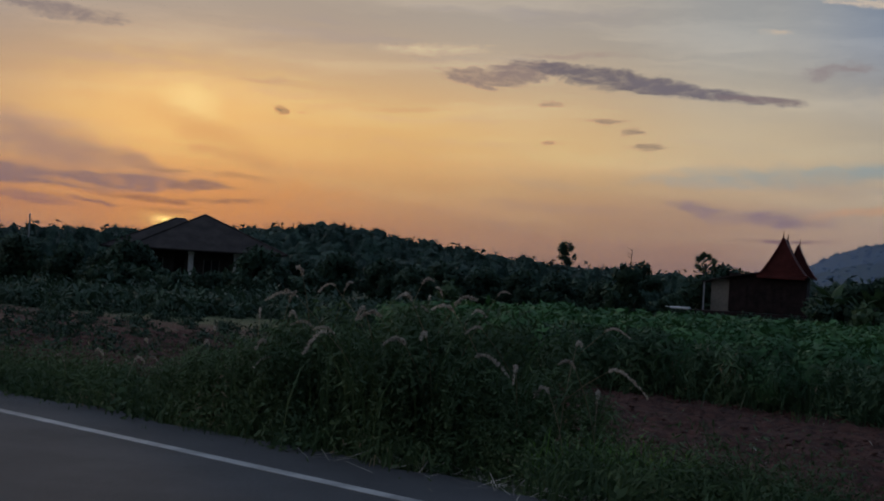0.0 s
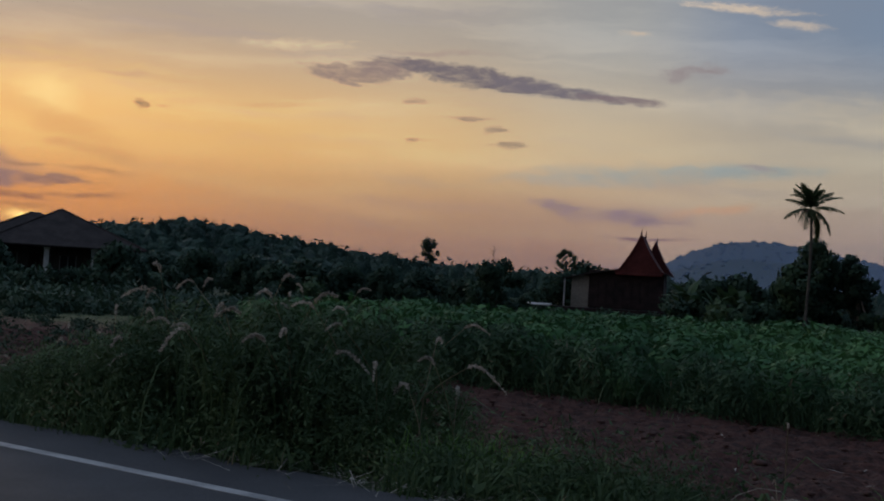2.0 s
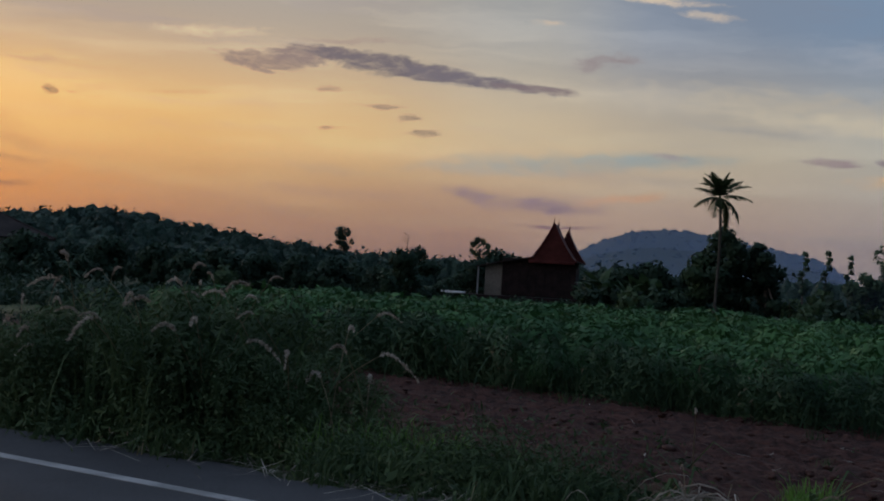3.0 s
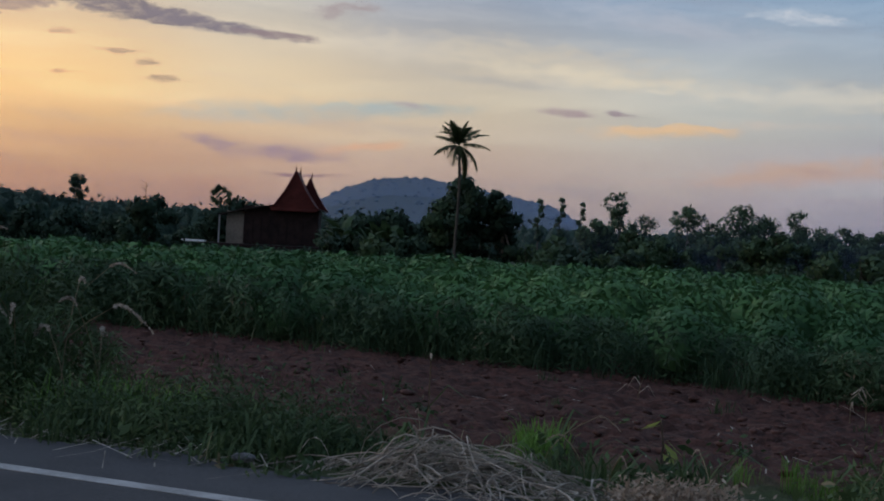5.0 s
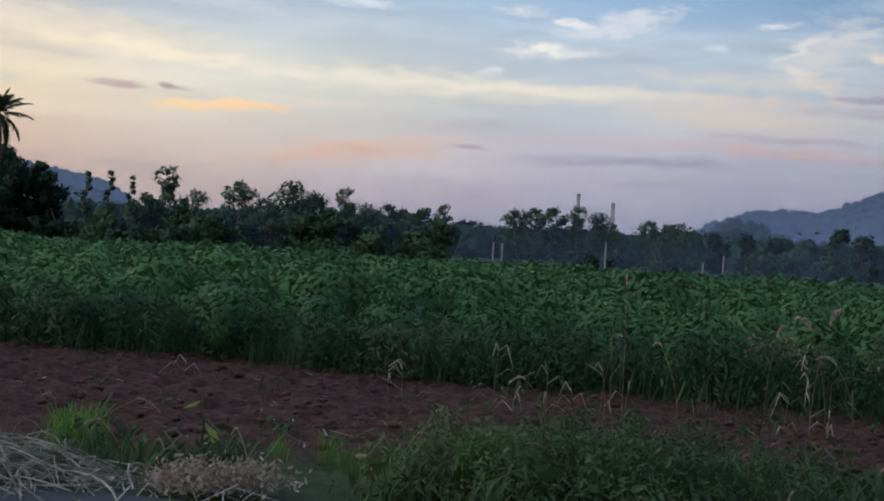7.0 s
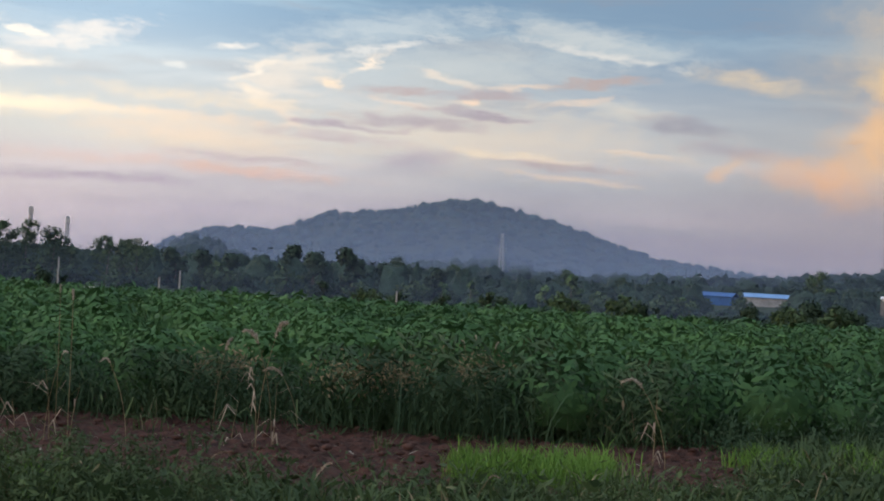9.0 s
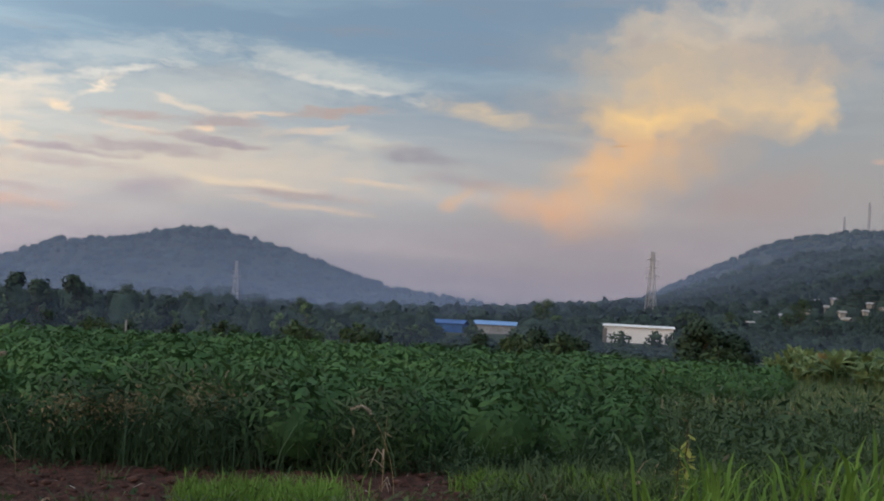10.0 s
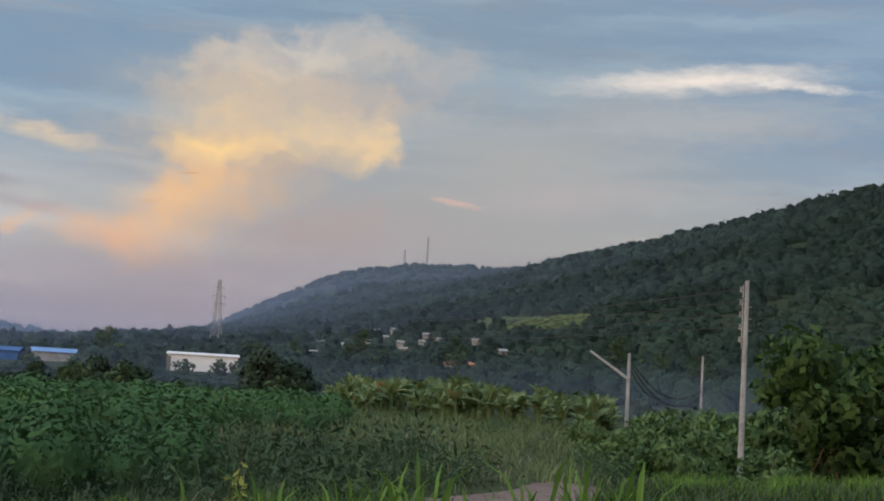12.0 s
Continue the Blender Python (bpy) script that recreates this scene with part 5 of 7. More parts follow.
def banana_leaf(length, rng):
    t = np.linspace(0, 1, 6)
    rx, rz = length * t * 0.85, length * (0.5 * t - 0.55 * t * t)
    w = 0.22 * length * np.sin(np.pi * np.clip(t * 0.86 + 0.1, 0, 1)) + 0.02
    pieces = []
    for i in range(5):
        for side in (-1, 1):
            cut = rng.uniform(0.8, 1.0)
            v = np.array([[rx[i], 0, rz[i]], [rx[i + 1], 0, rz[i + 1]], [rx[i + 1], side * w[i + 1] * cut, rz[i + 1] - 0.25 * w[i + 1]], [rx[i], side * w[i] * cut, rz[i] - 0.25 * w[i]]])
            pieces.append((v, np.arange(4).reshape(1, 4)))
    return stack(pieces)


def banana_plant(at, height, seed, label, group, mat=None):
    rng = np.random.default_rng(seed)
    root = thing("banana_plant", at, label, "banana plant", group)
    leaf = mat or BANANA
    part("stem", tube([(0, 0, -0.2), (0.03, 0, height * 0.3), (0, 0, height * 0.6)], [0.13, 0.11, 0.07], 7), leaf, root)
    for i in range(9):
        part("leaf", turned(banana_leaf(height * rng.uniform(0.55, 0.75), rng), i * 2.4 + rng.uniform(-0.3, 0.3), rng.uniform(0.1, 1.5) if mat is None else rng.uniform(0.25, 1.3), (0, 0, height * rng.uniform(0.3, 0.6))), leaf, root)
    return root


ban = [banana_plant(spot(86.0 + i, 96), 2.2, 80 + i, "banana plant with broad torn leaves in a grove", "banana grove") for i in range(3)]
for i in range(165):
    az = random.uniform(85.4, 97.3)
    regroup(random.choice(ban), az, random.uniform(84, 112) + (93 - az) * 0.8 * (az < 90), random.choice((0.6, 0.75, 0.85, 1.0, 1.2)) * random.uniform(0.85, 1.15), random.uniform(0, 360))
dark_ban = banana_plant(spot(15.4, 128), 4.4, 90, "large dark banana plant beside the wooden house", "bananas by the house", BANANA_DARK)
for az, s in ((15.6, 1.0), (16.5, 1.1), (17.3, 1.18), (18.1, 0.95)):
    regroup(mango, az, 131, s, az * 70)
for az, d, s in ((14.8, 126, 0.6), (15.2, 127, 0.7), (15.7, 126, 0.78), (16.1, 129, 0.8), (16.5, 126, 0.74), (16.9, 128, 0.86), (17.3, 127, 0.9), (17.7, 127, 0.8), (18.1, 126, 0.66), (18.5, 126, 0.56), (15.9, 129, 0.84), (17.0, 129, 0.9)):
    regroup(dark_ban, az, d, s, az * 95)
for az, s in ((15.0, 0.7), (16.0, 0.75), (17.0, 0.8), (17.9, 0.8), (18.6, 0.7)):
    regroup(shrub, az, 125, s * 1.2, az * 50)

# ---------------------------------------------------------------- houses


def facing(root, az):
    root.matrix_basis = Matrix.Translation(root.location) @ Matrix.Rotation(radians(-az), 4, "Z")
    return root


def thai_house(az, d):
    """A raised teak house: steep flared gables with horn-like finials. Local -y faces the road."""
    root = thing("stilt_house", spot(az, d), "dark teak house with steep red flared roof", "house")
    facing(root, az + 5)
    g = root.location.z
    eave, apex, half = 3.75 - g, 7.6 - g, 2.6
    for x0, x1 in ((-4.6, 3.4),):
        part("wall", boxed(x0, -2.4, 1.0, x1, 2.4, eave - 0.1, 0.03), DARK_WOOD, root)
    for i in range(9):
        part("board", boxed(-4.55 + i * 0.9, -2.44, 1.1, -4.5 + i * 0.9, -2.4, eave - 0.2), DARK_WOOD, root)
    for x in (-4.3, -1.6, 0.8, 3.1):
        for y in (-2.1, 2.1):
            part("post", boxed(x - 0.14, y - 0.14, -0.3, x + 0.14, y + 0.14, 1.0), DARK_WOOD, root)

    def flared(y0, y1, top, wide, x):
        """Roof whose slopes grow steeper to the ridge; the gable looks along y."""
        prof = [(wide, eave - 0.25), (wide * 0.80, eave + 0.25), (wide * 0.46, eave + (top - eave) * 0.40), (wide * 0.18, eave + (top - eave) * 0.74), (0.02, top)]
        vs, fs = [], []
        for y in (y0, y1):
            for sx in (-1, 1):
                for w, z in prof:
                    vs.append((x + sx * w, y, z))
        n = len(prof)
        for s in (0, n):
            for i in range(n - 1):
                fs.append((s + i, s + i + 1, s + i + 1 + 2 * n, s + i + 2 * n))
        for s in (0, 2 * n):
            fs.append(tuple(s + i for i in range(n)) + tuple(s + n + i for i in reversed(range(n))))
        return vs, fs

    part("roof", flared(-2.9, 2.9, apex, half, 0.8), ROOF_TILE, root, "steep red tiled roof with flared eaves")
    part("roof", flared(2.9, 5.2, apex - 0.45, half * 0.82, 1.9), ROOF_TILE, root, "second lower red gable behind")
    for x, y, top in ((0.8, -2.95, apex), (0.8, 2.95, apex), (1.9, 5.2, apex - 0.45)):
        part("finial", tube([(x, y, top - 0.3), (x, y, top + 0.25), (x + 0.05, y, top + 0.75)], [0.10, 0.07, 0.015], 5), ROOF_TILE, root)
    for sx in (-1, 1):
        x = 0.8 + sx * half
        part("bargeboard_tip", tube([(x - sx * 0.25, -2.95, eave - 0.3), (x, -2.95, eave - 0.1), (x + sx * 0.10, -2.95, eave + 0.35)], [0.10, 0.08, 0.02], 5), ROOF_TILE, root)
        for i in range(4):
            a, b = [(half, eave - 0.25), (half * 0.80, eave + 0.25), (half * 0.46, eave + (apex - eave) * 0.40), (half * 0.18, eave + (apex - eave) * 0.74), (0.02, apex)][i:i + 2]
            part("bargeboard", tube([(0.8 + sx * a[0], -2.96, a[1]), (0.8 + sx * b[0], -2.96, b[1])], 0.09, 4), ROOF_TILE, root)
    part("gable_panel", (np.array([(-1.0, -2.93, eave + 0.3), (2.6, -2.93, eave + 0.3), (0.8, -2.93, apex - 1.4)]), np.array([[0, 1, 2]])), ROOF_TILE, root)
    for name, pts in (("side_roof", ((-5.0, eave - 0.62), (-1.2, eave + 0.05))), ("eave", ((2.9, eave - 0.05), (4.0, eave - 0.42)))):
        v = [(x, y, z + up) for up in (0.0, 0.14) for x, z, ys in ((pts[0][0], pts[0][1], (-3.0, 3.0)), (pts[1][0], pts[1][1], (3.0, -3.0))) for y in ys]
        part(name, (v, [(3, 2, 1, 0), (4, 5, 6, 7), (0, 1, 5, 4), (1, 2, 6, 5), (2, 3, 7, 6), (3, 0, 4, 7)]), GREY_TILE, root)
    part("front_skirt", boxed(-1.7, -3.05, eave - 0.5, 3.2, -2.5, eave - 0.22, 0.03), ROOF_TILE, root)
    # the plastered annexe with its own low roof
    part("annexe_wall", boxed(-6.5, -2.0, 0.2, -4.62, 1.8, eave - 0.75, 0.02), CREAM_WALL, root, "cream plastered side wall")
    v = [(-7.5, -2.6, eave - 1.25), (-4.4, -2.6, eave - 0.5), (-4.4, 2.2, eave - 0.5), (-7.5, 2.2, eave - 1.25)]
    v += [(x, y, z + 0.12) for x, y, z in v]
    part("annexe_roof", (v, [(3, 2, 1, 0), (4, 5, 6, 7), (0, 1, 5, 4), (1, 2, 6, 5), (2, 3, 7, 6), (3, 0, 4, 7)]), GREY_TILE, root)
    part("annexe_post", boxed(-7.3, -2.4, -0.2, -7.15, -2.25, eave - 1.2), CONCRETE, root)
    part("terrace", boxed(-8.6, -4.4, -0.3, 4.2, -2.5, 0.95, 0.04), DARK_WOOD, root)
    part("low_roof", boxed(-10.6, -6.2, 0.95, -8.2, -4.4, 1.15, 0.02), SHED_WALL, root, "small pale sheet roof")
    for x in (-10.5, -8.4):
        part("low_post", boxed(x, -6.1, -0.4, x + 0.1, -6.0, 0.95), CONCRETE, root)
    return root


thai_house(13.15, 150)


def hip_house(az, d):
    root = thing("bungalow", spot(az, d), "single-storey house with hipped roof and pale columns", "house")
    facing(root, az)
    g = root.location.z
    eave = 2.55 - g
    part("wall", boxed(-6.4, -3.2, -0.3, 7.4, 4.6, eave, 0.02), SHADED_WALL, root)
    for x in (-6.3, 0.1, 4.4):
        part("column", boxed(x - 0.24, -5.4, -0.3, x + 0.24, -4.95, eave, 0.03), WHITE_WALL, root)
        part("capital", boxed(x - 0.32, -5.48, eave - 0.3, x + 0.32, -4.87, eave + 0.02, 0.03), WHITE_WALL, root)
    for x in (-4.0, 1.4):
        pane = part("window", boxed(x, -3.24, eave - 2.2, x + 1.4, -3.19, eave - 0.9, 0.01), DARK_GAP, root)
        for x0, x1 in ((x - 0.08, x), (x + 0.66, x + 0.74), (x + 1.4, x + 1.48)):
            part("window_frame", boxed(x0, -3.27, eave - 2.28, x1, -3.18, eave - 0.82, 0.01), AGED_WALL, pane)
    part("door", boxed(-1.5, -3.24, -0.2, -0.5, -3.19, eave - 0.7, 0.01), DARK_WOOD, root)

    def hip(x0, x1, y0, y1, z0, z1, r0, r1, over=0.12):
        ym = (y0 + y1) / 2
        v = [(x0, y0, z0), (x1, y0, z0), (x1, y1, z0), (x0, y1, z0), (r0, ym, z1), (r1, ym, z1)]
        v += [(x, y, z - over) for x, y, z in v[:4]]
        return v, [(0, 1, 5, 4), (1, 2, 5), (2, 3, 4, 5), (3, 0, 4), (6, 7, 1, 0), (7, 8, 2, 1), (8, 9, 3, 2), (9, 6, 0, 3), (9, 8, 7, 6)]

    part("roof", hip(-8.3, 4.2, -6.0, 6.0, eave, 5.75 - g, -1.5, -0.7), GREY_TILE, root, "dark tiled hipped roof")
    part("front_roof", hip(-5.9, 9.2, -6.4, 6.2, eave + 0.05, 6.2 - g, 1.2, 1.3), GREY_TILE, root)
    for a, c in (((-8.3, -6.0, eave), (-1.5, 0, 5.75 - g)), ((9.2, -6.4, eave + 0.05), (1.3, -0.1, 6.2 - g)), ((-5.9, -6.4, eave + 0.05), (1.2, -0.1, 6.2 - g))):
        part("ridge_cap", tube([a, c], 0.09, 5), GREY_TILE, root)
    part("veranda_rail", boxed(-6.1, -5.3, 0.55, 0.0, -5.2, 0.75, 0.02), AGED_WALL, root)
    for i in range(12):
        part("baluster", boxed(-5.9 + i * 0.5, -5.28, -0.2, -5.82 + i * 0.5, -5.22, 0.55), AGED_WALL, root)
    return root


hip_house(-11.1, 138)

# ---------------------------------------------------------------- sheds, village


def shed(name, az, d, wide, deep, tall, base, wall, roof, label, turn=0.0, rise=0.5):
    p = spot(az, d)
    root = thing(name, p, label, "building")
    facing(root, az + turn)
    top = base + tall - p.z
    b = base - p.z
    part("wall", boxed(-wide / 2, -deep / 2, min(-0.5, b - 1), wide / 2, deep / 2, top, 0.02), wall, root)
    v = []
    for z in (0.0, 0.12):
        v += [(-wide / 2 - 0.3, -deep / 2 - 0.3, top + z), (wide / 2 + 0.3, -deep / 2 - 0.3, top + z), (wide / 2 + 0.3, 0, top + rise + z), (-wide / 2 - 0.3, 0, top + rise + z),
              (wide / 2 + 0.3, deep / 2 + 0.3, top + z), (-wide / 2 - 0.3, deep / 2 + 0.3, top + z)]
    f = [(3, 2, 1, 0), (5, 4, 2, 3), (6, 7, 8, 9), (9, 8, 10, 11), (0, 1, 7, 6), (4, 5, 11, 10), (1, 2, 8, 7), (2, 4, 10, 8), (3, 0, 6, 9), (5, 3, 9, 11)]
    part("roof", (v, f), roof, root)
    n = max(3, int(wide / 2.4))
    for i in range(n):
        x = -wide / 2 + (i + 0.5) * wide / n
        part("seam", boxed(x - 0.04, -deep / 2 - 0.04, b - 0.4, x + 0.04, -deep / 2 + 0.01, top - 0.05), wall, root)
    return root, top, b


white, top, b = shed("white_shed", 80.2, 235, 11.4, 12, 3.45, -1.05, SHED_WALL, SHED_WALL, "low white sheet-metal shed among trees", 0, 0.35)
for x in (3.6, 5.4):
    part("window", boxed(x * 0.8, -6.05, top - 1.7, x * 0.8 + 0.4, -5.98, top - 0.8, 0.01), STEEL, white)
part("lean_to", boxed(-5.9, -6.4, b - 0.4, -5.2, -6.0, top - 0.3, 0.02), CREAM_WALL, white)
for az, d, size in ((79.5, 205, 0.75), (80.75, 212, 0.8), (81.5, 208, 0.7), (72.0, 210, 0.6), (73.4, 212, 0.7), (74.9, 205, 0.65)):
    regroup(shrub2, az, d, size, az * 60)
shed("blue_shed", 72.3, 265, 6.4, 9, 1.3, 0.0, BLUE_SHEET, BLUE_SHEET, "dark blue sheet-metal shed behind trees", 8, 0.7)
shed("blue_roofed_shed", 74.25, 262, 7.8, 7, 1.2, 0.3, CONCRETE, PALE_BLUE, "shed with a pale blue sheet roof", -4, 0.7)
ROOFS = {"a pale flat roof": SHED_WALL, "a pale roof": AGED_WALL, "a grey roof": CONCRETE, "white walls": AGED_WALL, "an orange-red roof": RUST_ROOF}
for i, (az, el, wide, lab, d) in enumerate(VILLAGE):
    shed("village_house", az, d, wide * d / (1000 if wide > 20 else 1250), 4, 0.6, EYE_HEIGHT + d * math.tan(radians(el)) - 0.6, AGED_WALL, ROOFS[lab], f"small village house with {lab} among trees", i * 17 % 40 - 20, 0.5)

# ---------------------------------------------------------------- towers, masts, poles


def lattice(name, az, d, base, top, foot, head, label, arms=0, steps=9, thick=0.12):
    """A four-legged lattice tower with braces and cross-arms."""
    root = thing(name, bearing(az, d, base), label, "tower")
    facing(root, az + 20)
    h = top - base
    at = lambda q, sx, sy: (sx * (foot + (head - foot) * min(1, q * 1.25)), sy * (foot + (head - foot) * min(1, q * 1.25)), h * q)
    for sx in (-1, 1):
        for sy in (-1, 1):
            part("leg", tube([at(0, sx, sy), at(0.8, sx, sy), at(1, sx * 0.6, sy * 0.6)], thick, 4), STEEL, root)
    corners = [(-1, -1), (1, -1), (1, 1), (-1, 1)]
    for i in range(steps):
        q0, q1 = i / steps, (i + 1) / steps
        for k in range(4):
            a, c = corners[k], corners[(k + 1) % 4]
            part("brace", tube([at(q0, *a), at(q1, *c)], thick * 0.6, 4), STEEL, root)
            if k % 2 == 0:
                part("brace", tube([at(q0, *c), at(q1, *a)], thick * 0.6, 4), STEEL, root)
    for i in range(arms):
        z = h * (0.70 + 0.10 * i)
        w = head * (4.4 - i * 0.5)
        part("cross_arm", tube([(-w, 0, z), (0, 0, z + 0.6), (w, 0, z)], thick * 0.9, 4), STEEL, root)
        arm = part("cross_arm", tube([(-w, 0, z), (w, 0, z)], thick * 0.9, 4), STEEL, root)
        for sx in (-1, 1):
            part("insulator", tube([(sx * w, 0, z), (sx * w, 0, z - 1.0)], thick * 0.8, 5), PORCELAIN, arm)
    return root


T = lambda el, d: EYE_HEIGHT + d * math.tan(radians(el))
lattice("transmission_tower", 80.65, 430, 1.5, T(3.38, 430), 1.9, 0.55, "tall steel transmission tower behind the white shed", 3, 10, 0.10)
lattice("transmission_tower", 63.3, 820, 0, T(2.05, 820), 2.2, 0.7, "distant steel lattice tower before the mountain", 2, 9, 0.14)
for az, d, e0, e1, w in ((88.27, 1480, 4.3, 5.12, 1.2), (89.22, 1490, 4.4, 5.72, 1.3)):
    lattice("hilltop_mast", az, d, T(e0, d) - 6, T(e1, d), w, w * 0.6, "communication mast on the hilltop", 0, 10, 0.2)
for az, d, e1 in ((43.92, 520, 1.98), (45.37, 540, 1.68)):
    m = lattice("phone_mast", az, d, -1.4, T(e1, d), 0.9, 0.5, "slender phone mast above the trees", 0, 12, 0.13)
    h = T(e1, d) + 1.4
    for i in range(3):
        w = i * 2.09
        part("antenna", boxed(0.75 * math.cos(w) - 0.2, 0.75 * math.sin(w) - 0.2, h - 2.6, 0.75 * math.cos(w) + 0.2, 0.75 * math.sin(w) + 0.2, h - 0.5, 0.04), WHITE_WALL, m)


def pole(name, az, d, top, r0, r1, label, lean=0.0):
    p = spot(az, d)
    root = thing(name, p, label, "pole")
    facing(root, az)
    h = top - p.z
    part("shaft", tube([(0, 0, -0.6), (lean * 0.5, 0, h * 0.5), (lean, 0, h)], [r0, (r0 + r1) / 2, r1], 8), CONCRETE, root)
    return root, h


power, h = pole("utility_pole", 102.5, 47, T(4.6, 47), 0.108, 0.074, "grey concrete utility pole with spool insulators")
rack = part("bracket", boxed(-0.135, -0.04, h - 2.3, -0.105, 0.04, h - 0.15, 0.01), STEEL, power)
for i in range(5):
    z = h - 0.3 - i * 0.42
    part("insulator", tube([(-0.19, -0.02, z - 0.09), (-0.19, -0.02, z - 0.03), (-0.19, -0.02, z + 0.03), (-0.19, -0.02, z + 0.09)], [0.05, 0.028, 0.028, 0.05], 8), PORCELAIN, rack)
for z in (h - 0.9, h - 1.7, h - 1.3):
    part("clamp", tube([(0.08, 0, z), (0.17, 0, z + 0.02)], 0.025, 6), PORCELAIN, power)
p2, h2 = pole("utility_pole", 97.88, 105, T(1.34, 105), 0.16, 0.12, "short concrete pole with a leaning strut")
p3, h3 = pole("utility_pole", 100.88, 135, T(1.38, 135), 0.14, 0.11, "thin concrete pole among bushes")
part("strut", tube([(0.0, -0.1, h2 - 1.95), (-3.0, -0.1, h2 + 0.05)], [0.12, 0.10], 6), CONCRETE, p2, "leaning timber strut")


def wire(a, c, sag, r=0.012):
    pts = [Vector(a).lerp(Vector(c), i / 14) - Vector((0, 0, sag * (1 - (i / 7 - 1) ** 2))) for i in range(15)]
    ob = part("power_cable", tube(pts, r, 4), WIRE)
    return tagged(ob, "thin dark power cable between poles", "cable", "power cables")


tip = lambda o, x, z: o.matrix_basis @ Vector((x, 0, z))
for i in range(4):
    z = h - 0.3 - i * 0.42
    wire(tip(power, -0.19, z), bearing(88.0, 140, 6.9 - i * 0.5), 0.4, 0.019)
    wire(tip(power, -0.19, z), bearing(112, 60, 5.6 - i * 0.42), 0.4, 0.012)
wire(tip(p2, 0, h2 - 0.3), tip(p3, 0, h3 - 3.0), 2.0, 0.045)
wire(tip(p2, 0, h2 - 0.6), tip(p3, 0, h3 - 3.4), 2.3, 0.045)
wire(tip(p2, 0, h2 - 1.0), bearing(99.2, 110, 0.7), 0.6, 0.045)
for az, e1, d in ((40.48, -0.25, 104), (40.85, -0.25, 104), (45.16, 0.03, 103), (49.18, -0.57, 105), (59.0, -0.6, 106), (50.0, -0.25, 107)):
    q, _ = pole("field_post", az, d, T(e1, d), 0.08, 0.07, "pale concrete post at the edge of the field")
    tagged(q, category="post", group="field posts")
q, hq = pole("skyline_post", -17.55, 300, T(1.5, 300), 0.18, 0.14, "dark post above the treeline")

board = thing("white_board", spot(46.35, 96), "small white board standing in the field", "board")
part("panel", boxed(-0.6, -0.02, 0.85, 0.6, 0.02, 1.1, 0.01), WHITE_WALL, board)
for x in (-0.45, 0.45):
    part("post", boxed(x - 0.03, 0.025, -0.2, x + 0.03, 0.08, 1.05), CONCRETE, board)
facing(board, 46.35)

# ---------------------------------------------------------------- near verge: grass, plumes, straw


def blades(rng, count, height, width, spread, lean):
    """A tuft: bent blades of three quads each."""
    w = rng.uniform(0, 2 * math.pi, count)
    bx, by = rng.normal(size=(2, count)) * spread
    h = height * rng.uniform(0.5, 1.15, count)
    l = lean * rng.uniform(0.2, 1.4, count) * h
    s = width * rng.uniform(0.6, 1.3, count)
    dx, dy = np.cos(w), np.sin(w)
    rows = []
    for q, b, k in ((0, 0, 0.7), (0.45, 0.18, 1.0), (0.8, 0.55, 0.75), (0.97, 1.0, 0.08)):
        zc = h * q * (1 - 0.12 * b)
        for side in (-1, 1):
            rows.append(np.stack([bx + dx * l * b - dy * s * k * side, by + dy * l * b + dx * s * k * side, zc], -1))
    v = np.stack(rows, 1).reshape(-1, 3)
    base = (np.arange(count) * 8)[:, None, None]
    f = (np.array([[0, 1, 3, 2], [2, 3, 5, 4], [4, 5, 7, 6]])[None] + base).reshape(-1, 4)
    return v, f


def weed(rng, leaves, height, leaf, long=1.2):
    """A small leafy weed."""
    pts = rng.normal(size=(leaves, 3)) * [0.5, 0.5, 0.42] * height
    pts[:, 2] = np.abs(pts[:, 2]) + 0.05 * height
    return dome_leaves(pts, pts + [0, 0, 0.1 * height], leaf, rng, long, 0.8, 0.25)


def leafy_stand(rng, leaves, leaf, long=2.3, wide=0.36):
    """An upright bushy weed, leafy from foot to tip."""
    q = rng.uniform(0.04, 1.0, leaves) ** 0.8
    w, r = rng.uniform(0, 2 * math.pi, leaves), wide * np.sqrt(rng.uniform(0.05, 1, leaves)) * (1.05 - 0.6 * q)
    pts = np.stack([r * np.cos(w), r * np.sin(w), q], -1)
    return dome_leaves(pts, pts * [1.6, 1.6, 0.5] - [0, 0, 0.1], leaf, rng, long, 0.7, 0.2)


rng = np.random.default_rng(77)


def band(u0, u1, v0, v1, density):
    n = int((u1 - u0) * (v1 - v0) * density)
    u, v = rng.uniform(u0, u1, n), rng.uniform(v0, v1, n)
    return u * 0.736 + v * 0.677, -u * 0.677 + v * 0.736


def polar_band(az0, az1, r0, r1, n):
    az, r = np.radians(rng.uniform(az0, az1, n)), np.sqrt(rng.uniform(r0 * r0, r1 * r1, n))
    return r * np.sin(az), r * np.cos(az)


